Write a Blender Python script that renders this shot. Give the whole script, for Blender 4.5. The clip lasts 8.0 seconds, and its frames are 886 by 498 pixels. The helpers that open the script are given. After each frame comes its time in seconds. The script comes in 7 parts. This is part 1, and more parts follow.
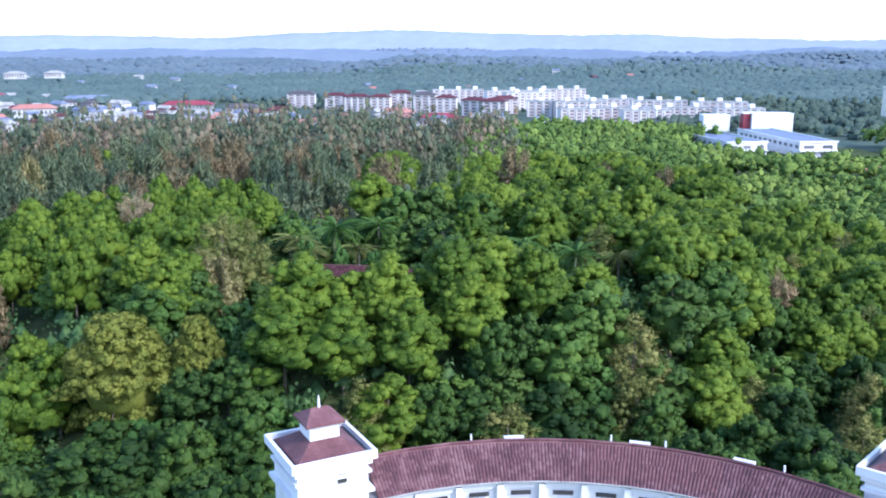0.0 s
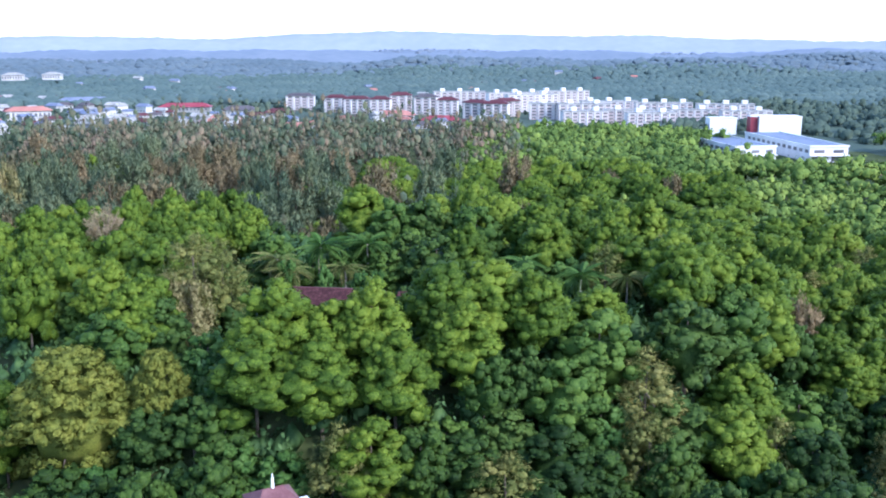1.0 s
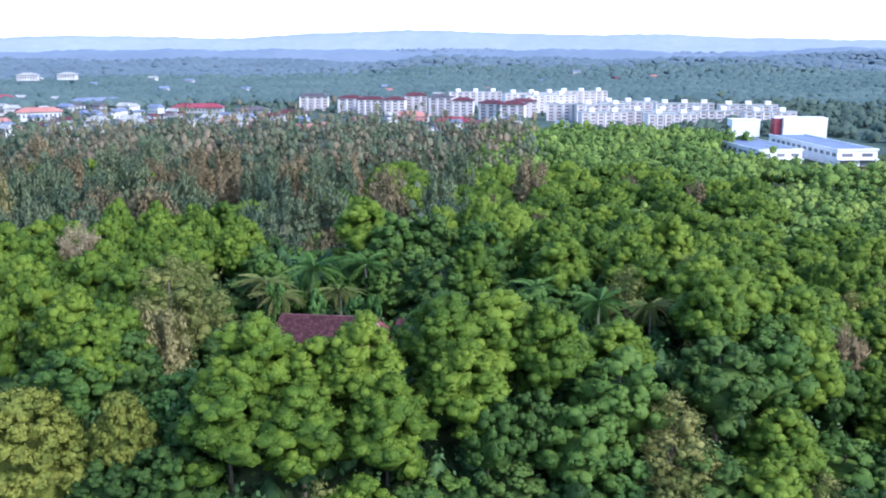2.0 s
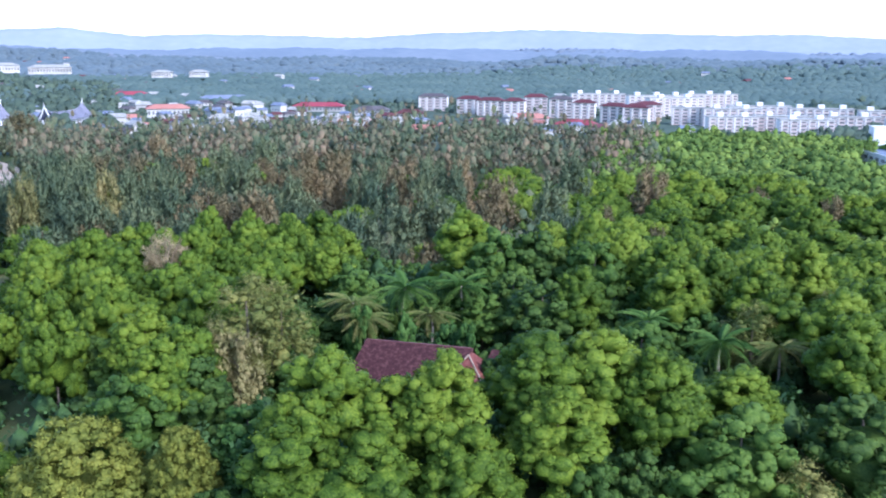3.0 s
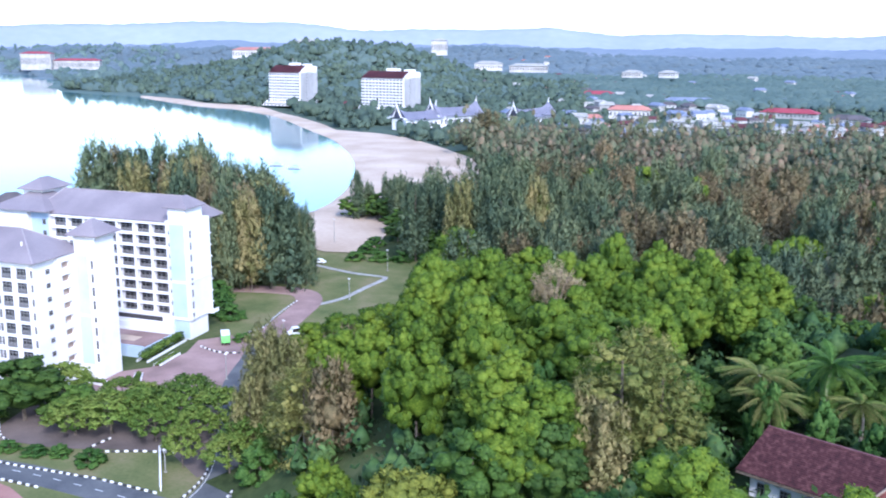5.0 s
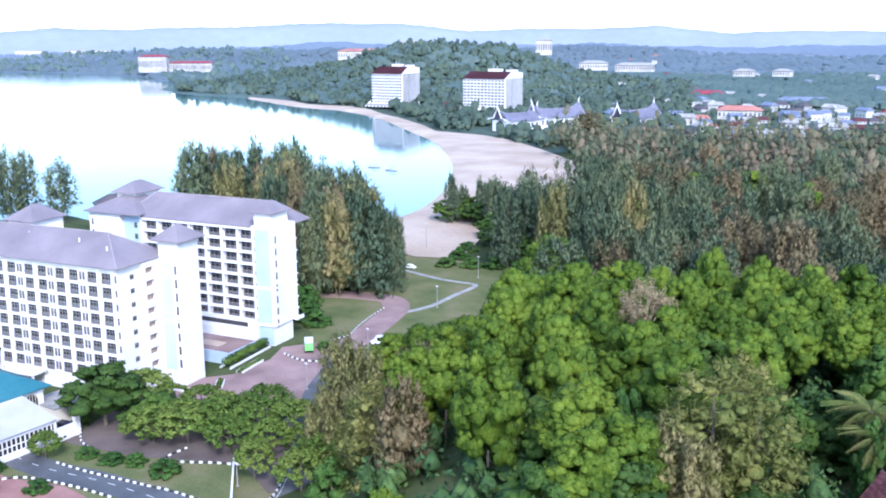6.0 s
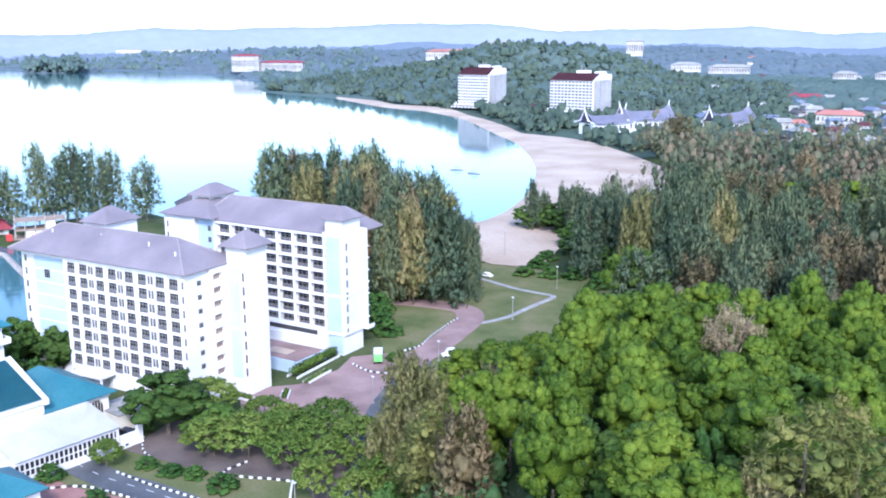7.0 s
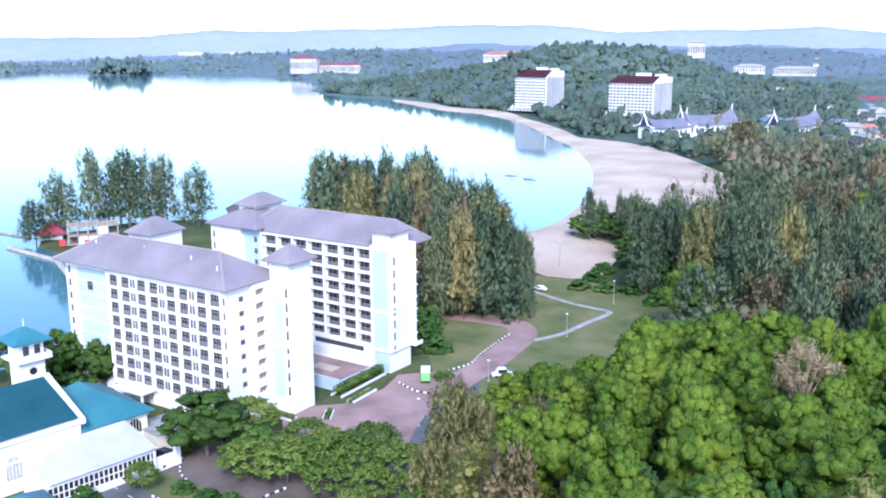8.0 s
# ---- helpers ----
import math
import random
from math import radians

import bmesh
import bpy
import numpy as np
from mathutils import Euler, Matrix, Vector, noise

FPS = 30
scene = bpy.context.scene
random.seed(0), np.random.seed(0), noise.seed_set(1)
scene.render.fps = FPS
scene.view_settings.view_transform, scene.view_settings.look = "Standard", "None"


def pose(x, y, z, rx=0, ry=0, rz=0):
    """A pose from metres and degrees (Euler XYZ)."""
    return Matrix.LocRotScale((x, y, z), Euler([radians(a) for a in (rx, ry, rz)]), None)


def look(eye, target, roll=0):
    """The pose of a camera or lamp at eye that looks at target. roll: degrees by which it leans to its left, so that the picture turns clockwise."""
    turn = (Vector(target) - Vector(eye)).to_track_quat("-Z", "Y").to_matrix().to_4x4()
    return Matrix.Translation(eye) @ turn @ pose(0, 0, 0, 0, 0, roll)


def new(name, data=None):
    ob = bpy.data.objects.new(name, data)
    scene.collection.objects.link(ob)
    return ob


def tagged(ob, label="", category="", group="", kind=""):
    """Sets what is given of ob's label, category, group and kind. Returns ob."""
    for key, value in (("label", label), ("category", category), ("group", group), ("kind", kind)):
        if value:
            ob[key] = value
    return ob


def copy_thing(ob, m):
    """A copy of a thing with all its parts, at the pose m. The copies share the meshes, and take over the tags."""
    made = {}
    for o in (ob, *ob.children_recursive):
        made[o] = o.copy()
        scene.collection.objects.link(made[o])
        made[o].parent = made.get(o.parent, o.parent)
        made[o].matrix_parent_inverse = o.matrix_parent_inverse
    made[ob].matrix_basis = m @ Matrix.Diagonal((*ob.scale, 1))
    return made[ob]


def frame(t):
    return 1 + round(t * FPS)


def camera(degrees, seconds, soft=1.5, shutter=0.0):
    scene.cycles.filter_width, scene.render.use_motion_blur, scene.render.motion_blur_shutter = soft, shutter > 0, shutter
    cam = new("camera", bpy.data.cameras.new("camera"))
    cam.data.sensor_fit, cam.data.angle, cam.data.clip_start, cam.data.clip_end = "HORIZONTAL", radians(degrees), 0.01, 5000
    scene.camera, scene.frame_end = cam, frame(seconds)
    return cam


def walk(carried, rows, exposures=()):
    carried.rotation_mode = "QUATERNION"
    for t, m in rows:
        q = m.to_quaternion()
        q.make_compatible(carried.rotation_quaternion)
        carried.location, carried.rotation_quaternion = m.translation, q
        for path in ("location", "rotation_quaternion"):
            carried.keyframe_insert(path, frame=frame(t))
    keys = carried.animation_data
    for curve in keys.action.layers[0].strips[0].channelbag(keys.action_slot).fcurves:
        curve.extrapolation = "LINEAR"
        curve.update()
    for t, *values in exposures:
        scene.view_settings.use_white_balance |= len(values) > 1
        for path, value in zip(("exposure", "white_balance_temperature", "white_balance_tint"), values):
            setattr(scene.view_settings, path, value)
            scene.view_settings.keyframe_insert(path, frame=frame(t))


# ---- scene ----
# ---- the camera's walk: a drone that flies ahead and turns to its left ----
cam = camera(50.2, 8.0, soft=1.9, shutter=0.2)
ROWS = [
    (0.0, 0.0, 0.0, 71.53, 0.52, -12.25, 0.0),
    (0.5, 0.79, 8.39, 71.69, 0.6, -12.2, 0.0),
    (1.0, 1.74, 16.93, 71.83, 0.69, -12.19, 0.0),
    (2.3, 4.59, 39.84, 72.55, 3.04, -12.26, -0.15),
    (2.5, 5.0, 43.08, 72.65, 4.42, -12.25, -0.1),
    (3.0, 6.08, 50.43, 73.1, 9.09, -12.28, 0.2),
    (3.5, 6.7, 57.54, 73.47, 14.66, -12.32, -0.1),
    (4.0, 6.72, 63.73, 74.15, 21.92, -12.44, 0.1),
    (4.5, 6.45, 69.95, 74.7, 30.04, -12.47, 0.35),
    (5.0, 5.8, 75.4, 75.02, 36.83, -12.46, 0.4),
    (5.2, 5.45, 77.45, 75.1, 38.78, -12.42, 0.2),
    (6.5, 1.33, 88.55, 75.56, 45.47, -12.53, -0.15),
    (7.0, -1.1, 92.56, 75.96, 48.52, -12.46, -0.06),
    (7.5, -4.06, 96.15, 76.53, 50.76, -12.4, -0.1),
    (8.0, -7.36, 99.6, 77.23, 52.0, -12.38, -0.2),
]
walk(cam, [(t, pose(x, y, z, 0, 0, yaw) @ pose(0, 0, 0, 90 + pitch) @ pose(0, 0, 0, 0, 0, roll)) for t, x, y, z, yaw, pitch, roll in ROWS],
     exposures=[(0.0, 1.75, 5380, 14), (8.0, 1.75, 5380, 14)])

# ---- light: a bright, thinly veiled sky and a soft low sun behind the camera's right shoulder ----
SUN_ELEVATION, SUN_AZIMUTH = 38.0, 125.0      # degrees; azimuth clockwise from +y
world = bpy.data.worlds.new("sky")
scene.world = world
world.use_nodes = True
wn = world.node_tree
sky = wn.nodes.new("ShaderNodeTexSky")
sky.sky_type, sky.sun_disc = "NISHITA", False
sky.sun_elevation, sky.sun_rotation = radians(SUN_ELEVATION), radians(SUN_AZIMUTH)
sky.air_density, sky.dust_density, sky.ozone_density, sky.altitude = 1.0, 1.0, 1.0, 0
wn.links.new(sky.outputs[0], wn.nodes["Background"].inputs[0])
wn.nodes["Background"].inputs[1].default_value = 0.15
sun = new("sun", bpy.data.lights.new("sun", "SUN"))
sun.data.energy, sun.data.angle, sun.data.color = 1.5, radians(12), (1.0, 0.93, 0.84)
_a, _e = radians(SUN_AZIMUTH), radians(SUN_ELEVATION)
sun.matrix_world = look((0, 0, 0), (-math.sin(_a) * math.cos(_e), -math.cos(_a) * math.cos(_e), -math.sin(_e)))

# ---- materials ----
def surface(name, colours, scale=1.0, rough=0.8, bump=0.2, bump_scale=None, random_by="", metal=0.0, spread=0.35, coords="Object", through_light=0.0, spec=0.3, apart=0.5):
    """A two-scale noise over two or three colours, with fine relief. random_by: 'object' or 'island' shifts the tone of each piece."""
    m = bpy.data.materials.new(name)
    m.use_nodes = True
    nt = m.node_tree
    n, l = nt.nodes, nt.links
    b = n["Principled BSDF"]
    b.inputs["Roughness"].default_value, b.inputs["Metallic"].default_value = rough, metal
    b.inputs["Specular IOR Level"].default_value = spec
    tc = n.new("ShaderNodeTexCoord")
    big, fine = n.new("ShaderNodeTexNoise"), n.new("ShaderNodeTexNoise")
    big.inputs["Scale"].default_value, big.inputs["Detail"].default_value = scale, 4
    fine.inputs["Scale"].default_value, fine.inputs["Detail"].default_value = (bump_scale or scale * 9), 6
    for t in (big, fine):
        l.new(tc.outputs[coords], t.inputs["Vector"])
    mix = n.new("ShaderNodeMath")
    mix.operation = "MULTIPLY_ADD"
    l.new(fine.outputs["Fac"], mix.inputs[0])
    mix.inputs[1].default_value = spread
    l.new(big.outputs["Fac"], mix.inputs[2])
    add = n.new("ShaderNodeMath")
    add.operation = "SUBTRACT"
    l.new(mix.outputs[0], add.inputs[0])
    add.inputs[1].default_value = spread / 2
    fac = add.outputs[0]
    if random_by:
        r = n.new("ShaderNodeObjectInfo") if random_by == "object" else n.new("ShaderNodeNewGeometry")
        out = r.outputs["Random"] if random_by == "object" else r.outputs["Random Per Island"]
        s = n.new("ShaderNodeMath")
        s.operation = "MULTIPLY_ADD"
        l.new(out, s.inputs[0])
        s.inputs[1].default_value = apart
        l.new(fac, s.inputs[2])
        s2 = n.new("ShaderNodeMath")
        s2.operation = "SUBTRACT"
        l.new(s.outputs[0], s2.inputs[0])
        s2.inputs[1].default_value = apart / 2
        fac = s2.outputs[0]
    ramp = n.new("ShaderNodeValToRGB")
    el = ramp.color_ramp.elements
    el[0].position, el[1].position = 0.28, 0.72
    el[0].color, el[1].color = (*colours[0], 1), (*colours[-1], 1)
    for i, c in enumerate(colours[1:-1]):
        el.new(0.28 + 0.44 * (i + 1) / (len(colours) - 1)).color = (*c, 1)
    l.new(fac, ramp.inputs[0])
    l.new(ramp.outputs[0], b.inputs["Base Color"])
    if bump:
        bp = n.new("ShaderNodeBump")
        bp.inputs["Strength"].default_value, bp.inputs["Distance"].default_value = bump, 0.1
        l.new(fine.outputs["Fac"], bp.inputs["Height"])
        l.new(bp.outputs[0], b.inputs["Normal"])
    if through_light:
        tr, ms = n.new("ShaderNodeBsdfTranslucent"), n.new("ShaderNodeMixShader")
        l.new(ramp.outputs[0], tr.inputs["Color"])
        ms.inputs[0].default_value = through_light
        l.new(b.outputs[0], ms.inputs[1])
        l.new(tr.outputs[0], ms.inputs[2])
        l.new(ms.outputs[0], n["Material Output"].inputs[0])
    return m


def leaves(name, *colours):
    """Foliage: tone by tree and by tuft, some light through it."""
    return surface(name, colours, 0.3, 0.65, 0.55, 3.2, "object", through_light=0.3, spread=0.95, spec=0.15, apart=0.3)


M_ACACIA = leaves("acacia_leaves", (0.040, 0.077, 0.009), (0.093, 0.149, 0.015), (0.162, 0.217, 0.023))
M_CASUARINA = leaves("casuarina_needles", (0.068, 0.104, 0.064), (0.120, 0.158, 0.085), (0.191, 0.218, 0.110))
M_BROWN = leaves("dry_casuarina_needles", (0.120, 0.110, 0.056), (0.205, 0.165, 0.086), (0.301, 0.222, 0.120))
M_DARK = leaves("dark_leaves", (0.034, 0.068, 0.013), (0.067, 0.125, 0.022), (0.112, 0.174, 0.030))
M_MID = leaves("bluish_leaves", (0.028, 0.058, 0.013), (0.052, 0.095, 0.019), (0.086, 0.136, 0.027))
# dense jungle shade is painted into this darker leaf colour
M_DEEPSHADE = leaves("shade_dark_leaves", (0.018, 0.040, 0.010), (0.037, 0.073, 0.014), (0.067, 0.117, 0.019))
M_OLIVE = leaves("olive_leaves", (0.113, 0.137, 0.034), (0.193, 0.198, 0.053), (0.291, 0.263, 0.083))
M_WISP = leaves("wispy_needles", (0.147, 0.152, 0.054), (0.243, 0.230, 0.088), (0.347, 0.289, 0.131))
M_WILLOW = leaves("yellow_green_leaves", (0.122, 0.145, 0.026), (0.206, 0.222, 0.038), (0.290, 0.287, 0.059))
M_PALM = leaves("palm_fronds", (0.032, 0.078, 0.016), (0.064, 0.130, 0.024), (0.120, 0.190, 0.038))
M_DRYPALM = leaves("yellowing_palm_fronds", (0.055, 0.088, 0.022), (0.115, 0.145, 0.034), (0.210, 0.195, 0.070))
M_BUSH = leaves("bright_climber_leaves", (0.032, 0.077, 0.018), (0.063, 0.130, 0.026), (0.109, 0.183, 0.041))
M_LIGHTTREE = leaves("park_tree_leaves", (0.070, 0.125, 0.025), (0.140, 0.212, 0.039), (0.226, 0.278, 0.061))
M_TAN = leaves("dead_twigs", (0.260, 0.200, 0.110), (0.360, 0.280, 0.155), (0.460, 0.370, 0.220))
M_UNDER = surface("undergrowth_leaves", ((0.031, 0.067, 0.022), (0.059, 0.119, 0.034), (0.105, 0.175, 0.048)), 0.12, 0.7, 0, 1.0, through_light=0.2, spread=0.7)
M_BARK = surface("bark", ((0.08, 0.06, 0.045), (0.2, 0.16, 0.12)), 2.0, 0.9, 0.5)
M_DEADWOOD = surface("weathered_dead_wood", ((0.19, 0.14, 0.09), (0.33, 0.25, 0.17)), 2.0, 0.9, 0.4)
M_PALEBARK = surface("pale_bark", ((0.25, 0.2, 0.16), (0.45, 0.38, 0.3)), 2.0, 0.9, 0.4)
M_CANOPY = surface("far_canopy", ((0.061, 0.103, 0.024), (0.107, 0.160, 0.034), (0.172, 0.222, 0.045)), 0.035, 0.85, 0, 0.5, spread=0.7, spec=0.1)
# headland, plain and hills: distance haze is mixed into these base colours
M_HEADLAND = surface("haze_tinted_headland", ((0.050, 0.073, 0.058), (0.063, 0.089, 0.066), (0.079, 0.106, 0.073)), 0.03, 0.85, 0, 0.4, spread=0.7, spec=0.1)
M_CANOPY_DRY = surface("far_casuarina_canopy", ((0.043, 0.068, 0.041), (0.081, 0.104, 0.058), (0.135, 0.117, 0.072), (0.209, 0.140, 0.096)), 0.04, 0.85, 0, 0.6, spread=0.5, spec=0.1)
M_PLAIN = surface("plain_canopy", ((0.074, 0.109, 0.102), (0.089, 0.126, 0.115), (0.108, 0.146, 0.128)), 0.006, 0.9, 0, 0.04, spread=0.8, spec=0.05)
M_MIDPLAIN = surface("haze_tinted_far_plain", ((0.105, 0.138, 0.157), (0.119, 0.152, 0.172), (0.134, 0.169, 0.189)), 0.005, 0.9, 0, 0.03, spread=0.8, spec=0.05)
# the ridge's pale blue is distance haze painted into its colour
M_RIDGE = surface("haze_tinted_ridge", ((0.242, 0.270, 0.352), (0.258, 0.284, 0.369), (0.278, 0.304, 0.385)), 0.002, 0.9, 0, 0.02, spread=0.8, spec=0.0)
M_HILLS = surface("haze_tinted_woods", ((0.150, 0.180, 0.221), (0.163, 0.194, 0.235), (0.181, 0.208, 0.248)), 0.003, 0.9, 0, 0.03, spread=0.8, spec=0.05)
M_GROUND = surface("forest_floor", ((0.03, 0.042, 0.018), (0.06, 0.078, 0.03), (0.1, 0.105, 0.05)), 0.05, 0.95, 0.4, 0.8, spec=0.05)
M_LAWN = surface("lawn", ((0.075, 0.098, 0.036), (0.125, 0.132, 0.056), (0.185, 0.16, 0.09)), 0.09, 0.95, 0.3, 1.5, spec=0.05)
M_SAND = surface("sand", ((0.34, 0.255, 0.19), (0.425, 0.33, 0.255), (0.495, 0.4, 0.32)), 0.03, 0.9, 0.15, 0.6, spec=0.15)
M_ASPHALT = surface("asphalt", ((0.065, 0.068, 0.075), (0.095, 0.098, 0.105), (0.125, 0.127, 0.13)), 0.15, 0.85, 0.2, 3, spec=0.2)
M_PAVING = surface("paving", ((0.178, 0.119, 0.109), (0.256, 0.171, 0.157), (0.333, 0.228, 0.210)), 0.12, 0.85, 0.2, 3, spec=0.2)
M_CARPARK = surface("worn_car_park", ((0.085, 0.068, 0.062), (0.125, 0.098, 0.09), (0.165, 0.13, 0.118)), 0.12, 0.85, 0.2, 3, spec=0.2)
M_CONCRETE = surface("concrete", ((0.2, 0.195, 0.185), (0.29, 0.28, 0.265), (0.36, 0.345, 0.325)), 0.4, 0.85, 0.2, 4)
M_WHITE = surface("white_paint", ((0.61, 0.59, 0.595), (0.69, 0.67, 0.675), (0.75, 0.73, 0.735)), 0.15, 0.6, 0.05, 2, spec=0.3)
M_PALEBLUE = surface("pale_blue_wall", ((0.36, 0.45, 0.55), (0.41, 0.5, 0.6), (0.45, 0.54, 0.63)), 0.15, 0.6, 0.05, 2)
M_CREAM = surface("cream_paint", ((0.6, 0.55, 0.46), (0.7, 0.65, 0.56)), 0.2, 0.7, 0.05, 2)
M_GREYROOF = surface("grey_roof_sheet", ((0.162, 0.138, 0.153), (0.198, 0.168, 0.182), (0.235, 0.203, 0.214)), 0.12, 0.6, 0.15, 2.5)
M_ROOFCAP = surface("pale_roof_cap", ((0.25, 0.215, 0.225), (0.31, 0.27, 0.28)), 0.3, 0.6, 0.1, 2)
M_REDTILE = surface("red_roof_tile", ((0.03, 0.011, 0.013), (0.055, 0.019, 0.021), (0.105, 0.045, 0.044)), 1.6, 0.75, 0.3, 3, spec=0.2)
# sunlight put into the colour: a brighter version of the red tile
M_SUNLITTILE = surface("sunlit_roof_tile", ((0.11, 0.032, 0.028), (0.16, 0.05, 0.042), (0.23, 0.1, 0.08)), 1.6, 0.75, 0.3, 3, spec=0.2)
M_OLDTILE = surface("weathered_roof_tile", ((0.088, 0.036, 0.039), (0.125, 0.053, 0.056), (0.18, 0.09, 0.09)), 0.5, 0.7, 0.3, 3, "object", spec=0.25, apart=0.25)
M_TEAL = surface("teal_roof_sheet", ((0.022, 0.115, 0.146), (0.038, 0.145, 0.176), (0.062, 0.18, 0.208)), 0.1, 0.5, 0.1, 2)
M_DARKRED = surface("maroon_roof", ((0.075, 0.02, 0.024), (0.11, 0.03, 0.034)), 0.1, 0.6, 0.1, 1)
M_PINKROOF = surface("salmon_roof", ((0.3, 0.12, 0.1), (0.4, 0.18, 0.14)), 0.05, 0.7, 0.1, 1)
M_REDROOF = surface("bright_red_roof", ((0.2, 0.03, 0.045), (0.27, 0.05, 0.065)), 0.1, 0.6, 0.1, 1)
M_MAUVEROOF = surface("pale_mauve_roof", ((0.27, 0.265, 0.34), (0.34, 0.33, 0.41)), 0.1, 0.6, 0.1, 1)
M_BLUEROOF = surface("blue_grey_roof", ((0.12, 0.14, 0.2), (0.17, 0.19, 0.26)), 0.1, 0.6, 0.1, 1)
M_DARKROOF = surface("dark_roof", ((0.06, 0.05, 0.055), (0.11, 0.095, 0.1)), 0.1, 0.7, 0.1, 1)
M_TOWN = surface("town_wall", ((0.3, 0.29, 0.28), (0.42, 0.4, 0.39), (0.52, 0.5, 0.48)), 0.1, 0.8, 0.05, 1, "object")
M_BALCONY = surface("balcony_wall", ((0.360, 0.258, 0.246), (0.444, 0.324, 0.306), (0.516, 0.396, 0.372)), 0.05, 0.8, 0.05, 1, "object")
M_FLATS = surface("flats_wall", ((0.515, 0.476, 0.465), (0.594, 0.554, 0.538), (0.650, 0.610, 0.594)), 0.05, 0.8, 0.05, 1, "object")
M_PINKPAVE = surface("red_paving", ((0.24, 0.12, 0.1), (0.33, 0.18, 0.155)), 0.2, 0.85, 0.2, 3)
M_GLASS = surface("window_glass", ((0.02, 0.019, 0.02), (0.045, 0.042, 0.042)), 0.5, 0.15, 0, 2, "object", spec=0.5)
M_RAIL = surface("railing", ((0.17, 0.165, 0.17), (0.24, 0.23, 0.23)), 1, 0.5, 0)
M_BLACK = surface("black_paint", ((0.03, 0.03, 0.03), (0.06, 0.06, 0.06)), 1, 0.6, 0.1)
# near-black colour for panels that stand in for shade inside openings
M_SHADE = surface("opening_shade", ((0.03, 0.03, 0.032), (0.06, 0.055, 0.055)), 1, 0.8, 0)
M_BRICKBROWN = surface("brown_concrete", ((0.24, 0.17, 0.13), (0.36, 0.28, 0.22)), 1, 0.9, 0.3)
M_REDPAINT = surface("red_paint", ((0.5, 0.03, 0.04), (0.6, 0.06, 0.06)), 1, 0.5, 0)
M_GREENPAINT = surface("green_paint", ((0.16, 0.5, 0.12), (0.24, 0.58, 0.18)), 1, 0.5, 0)
M_CARDARK = surface("car_paint_dark", ((0.03, 0.035, 0.06), (0.05, 0.055, 0.09)), 1, 0.25, 0)
M_CARWHITE = surface("car_paint_white", ((0.7, 0.72, 0.75), (0.8, 0.8, 0.82)), 1, 0.25, 0)
M_ROCK = surface("rock", ((0.22, 0.19, 0.17), (0.4, 0.35, 0.31)), 0.6, 0.9, 0.6, 3)


def water_material():
    m = bpy.data.materials.new("sea_water")
    m.use_nodes = True
    n, l = m.node_tree.nodes, m.node_tree.links
    b = n["Principled BSDF"]
    b.inputs["Base Color"].default_value = (0.05, 0.125, 0.145, 1)
    b.inputs["Roughness"].default_value = 0.06
    b.inputs["IOR"].default_value = 1.33
    tc, mp = n.new("ShaderNodeTexCoord"), n.new("ShaderNodeMapping")
    mp.inputs["Rotation"].default_value, mp.inputs["Scale"].default_value = (0, 0, 0.6), (1, 0.35, 1)
    l.new(tc.outputs["Object"], mp.inputs[0])
    w = n.new("ShaderNodeTexNoise")
    w.inputs["Scale"].default_value, w.inputs["Detail"].default_value = 0.25, 5
    l.new(mp.outputs[0], w.inputs["Vector"])
    bp = n.new("ShaderNodeBump")
    bp.inputs["Strength"].default_value, bp.inputs["Distance"].default_value = 0.12, 0.3
    l.new(w.outputs["Fac"], bp.inputs["Height"])
    l.new(bp.outputs[0], b.inputs["Normal"])
    return m


M_WATER = water_material()

# ---- mesh helpers ----
def sheet(name, verts, faces, mats, parent=None, smooth=False, label="", face_mats=None, normals=None):
    """One mesh object from arrays."""
    me = bpy.data.meshes.new(name)
    me.from_pydata([tuple(v) for v in verts], [], [tuple(f) for f in faces])
    for m in (mats if isinstance(mats, (list, tuple)) else [mats]):
        me.materials.append(m)
    if smooth:
        me.polygons.foreach_set("use_smooth", [True] * len(me.polygons))
    if face_mats is not None:
        me.polygons.foreach_set("material_index", face_mats)
    me.update()
    if normals is not None:
        me.polygons.foreach_set("use_smooth", [True] * len(me.polygons))
        me.normals_split_custom_set_from_vertices([tuple(v) for v in normals])
    ob = new(name, me)
    if parent is not None:
        ob.parent = parent
    if label:
        tagged(ob, label)
    return ob


def part(name, bm, material, parent=None, label=""):
    me = bpy.data.meshes.new(name)
    bmesh.ops.recalc_face_normals(bm, faces=bm.faces)
    bm.to_mesh(me)
    bm.free()
    me.materials.append(material)
    ob = new(name, me)
    if parent is not None:
        ob.parent = parent
    if label:
        tagged(ob, label)
    return ob


def shared(name, me, parent, m):
    """Another object on a mesh that is already there."""
    ob = new(name, me)
    ob.parent = parent
    ob.matrix_basis = m
    return ob


def thing(name, m, label, category, group="", kind=""):
    ob = new(name)
    ob.matrix_basis = m
    return tagged(ob, label, category, group, kind)


def box(bm, x0, x1, y0, y1, z0, z1):
    v = [bm.verts.new(p) for p in ((x0, y0, z0), (x1, y0, z0), (x1, y1, z0), (x0, y1, z0), (x0, y0, z1), (x1, y0, z1), (x1, y1, z1), (x0, y1, z1))]
    for f in ((0, 3, 2, 1), (4, 5, 6, 7), (0, 1, 5, 4), (1, 2, 6, 5), (2, 3, 7, 6), (3, 0, 4, 7)):
        bm.faces.new([v[i] for i in f])


def boxes(*bs):
    bm = bmesh.new()
    for b in bs:
        box(bm, *b)
    return bm


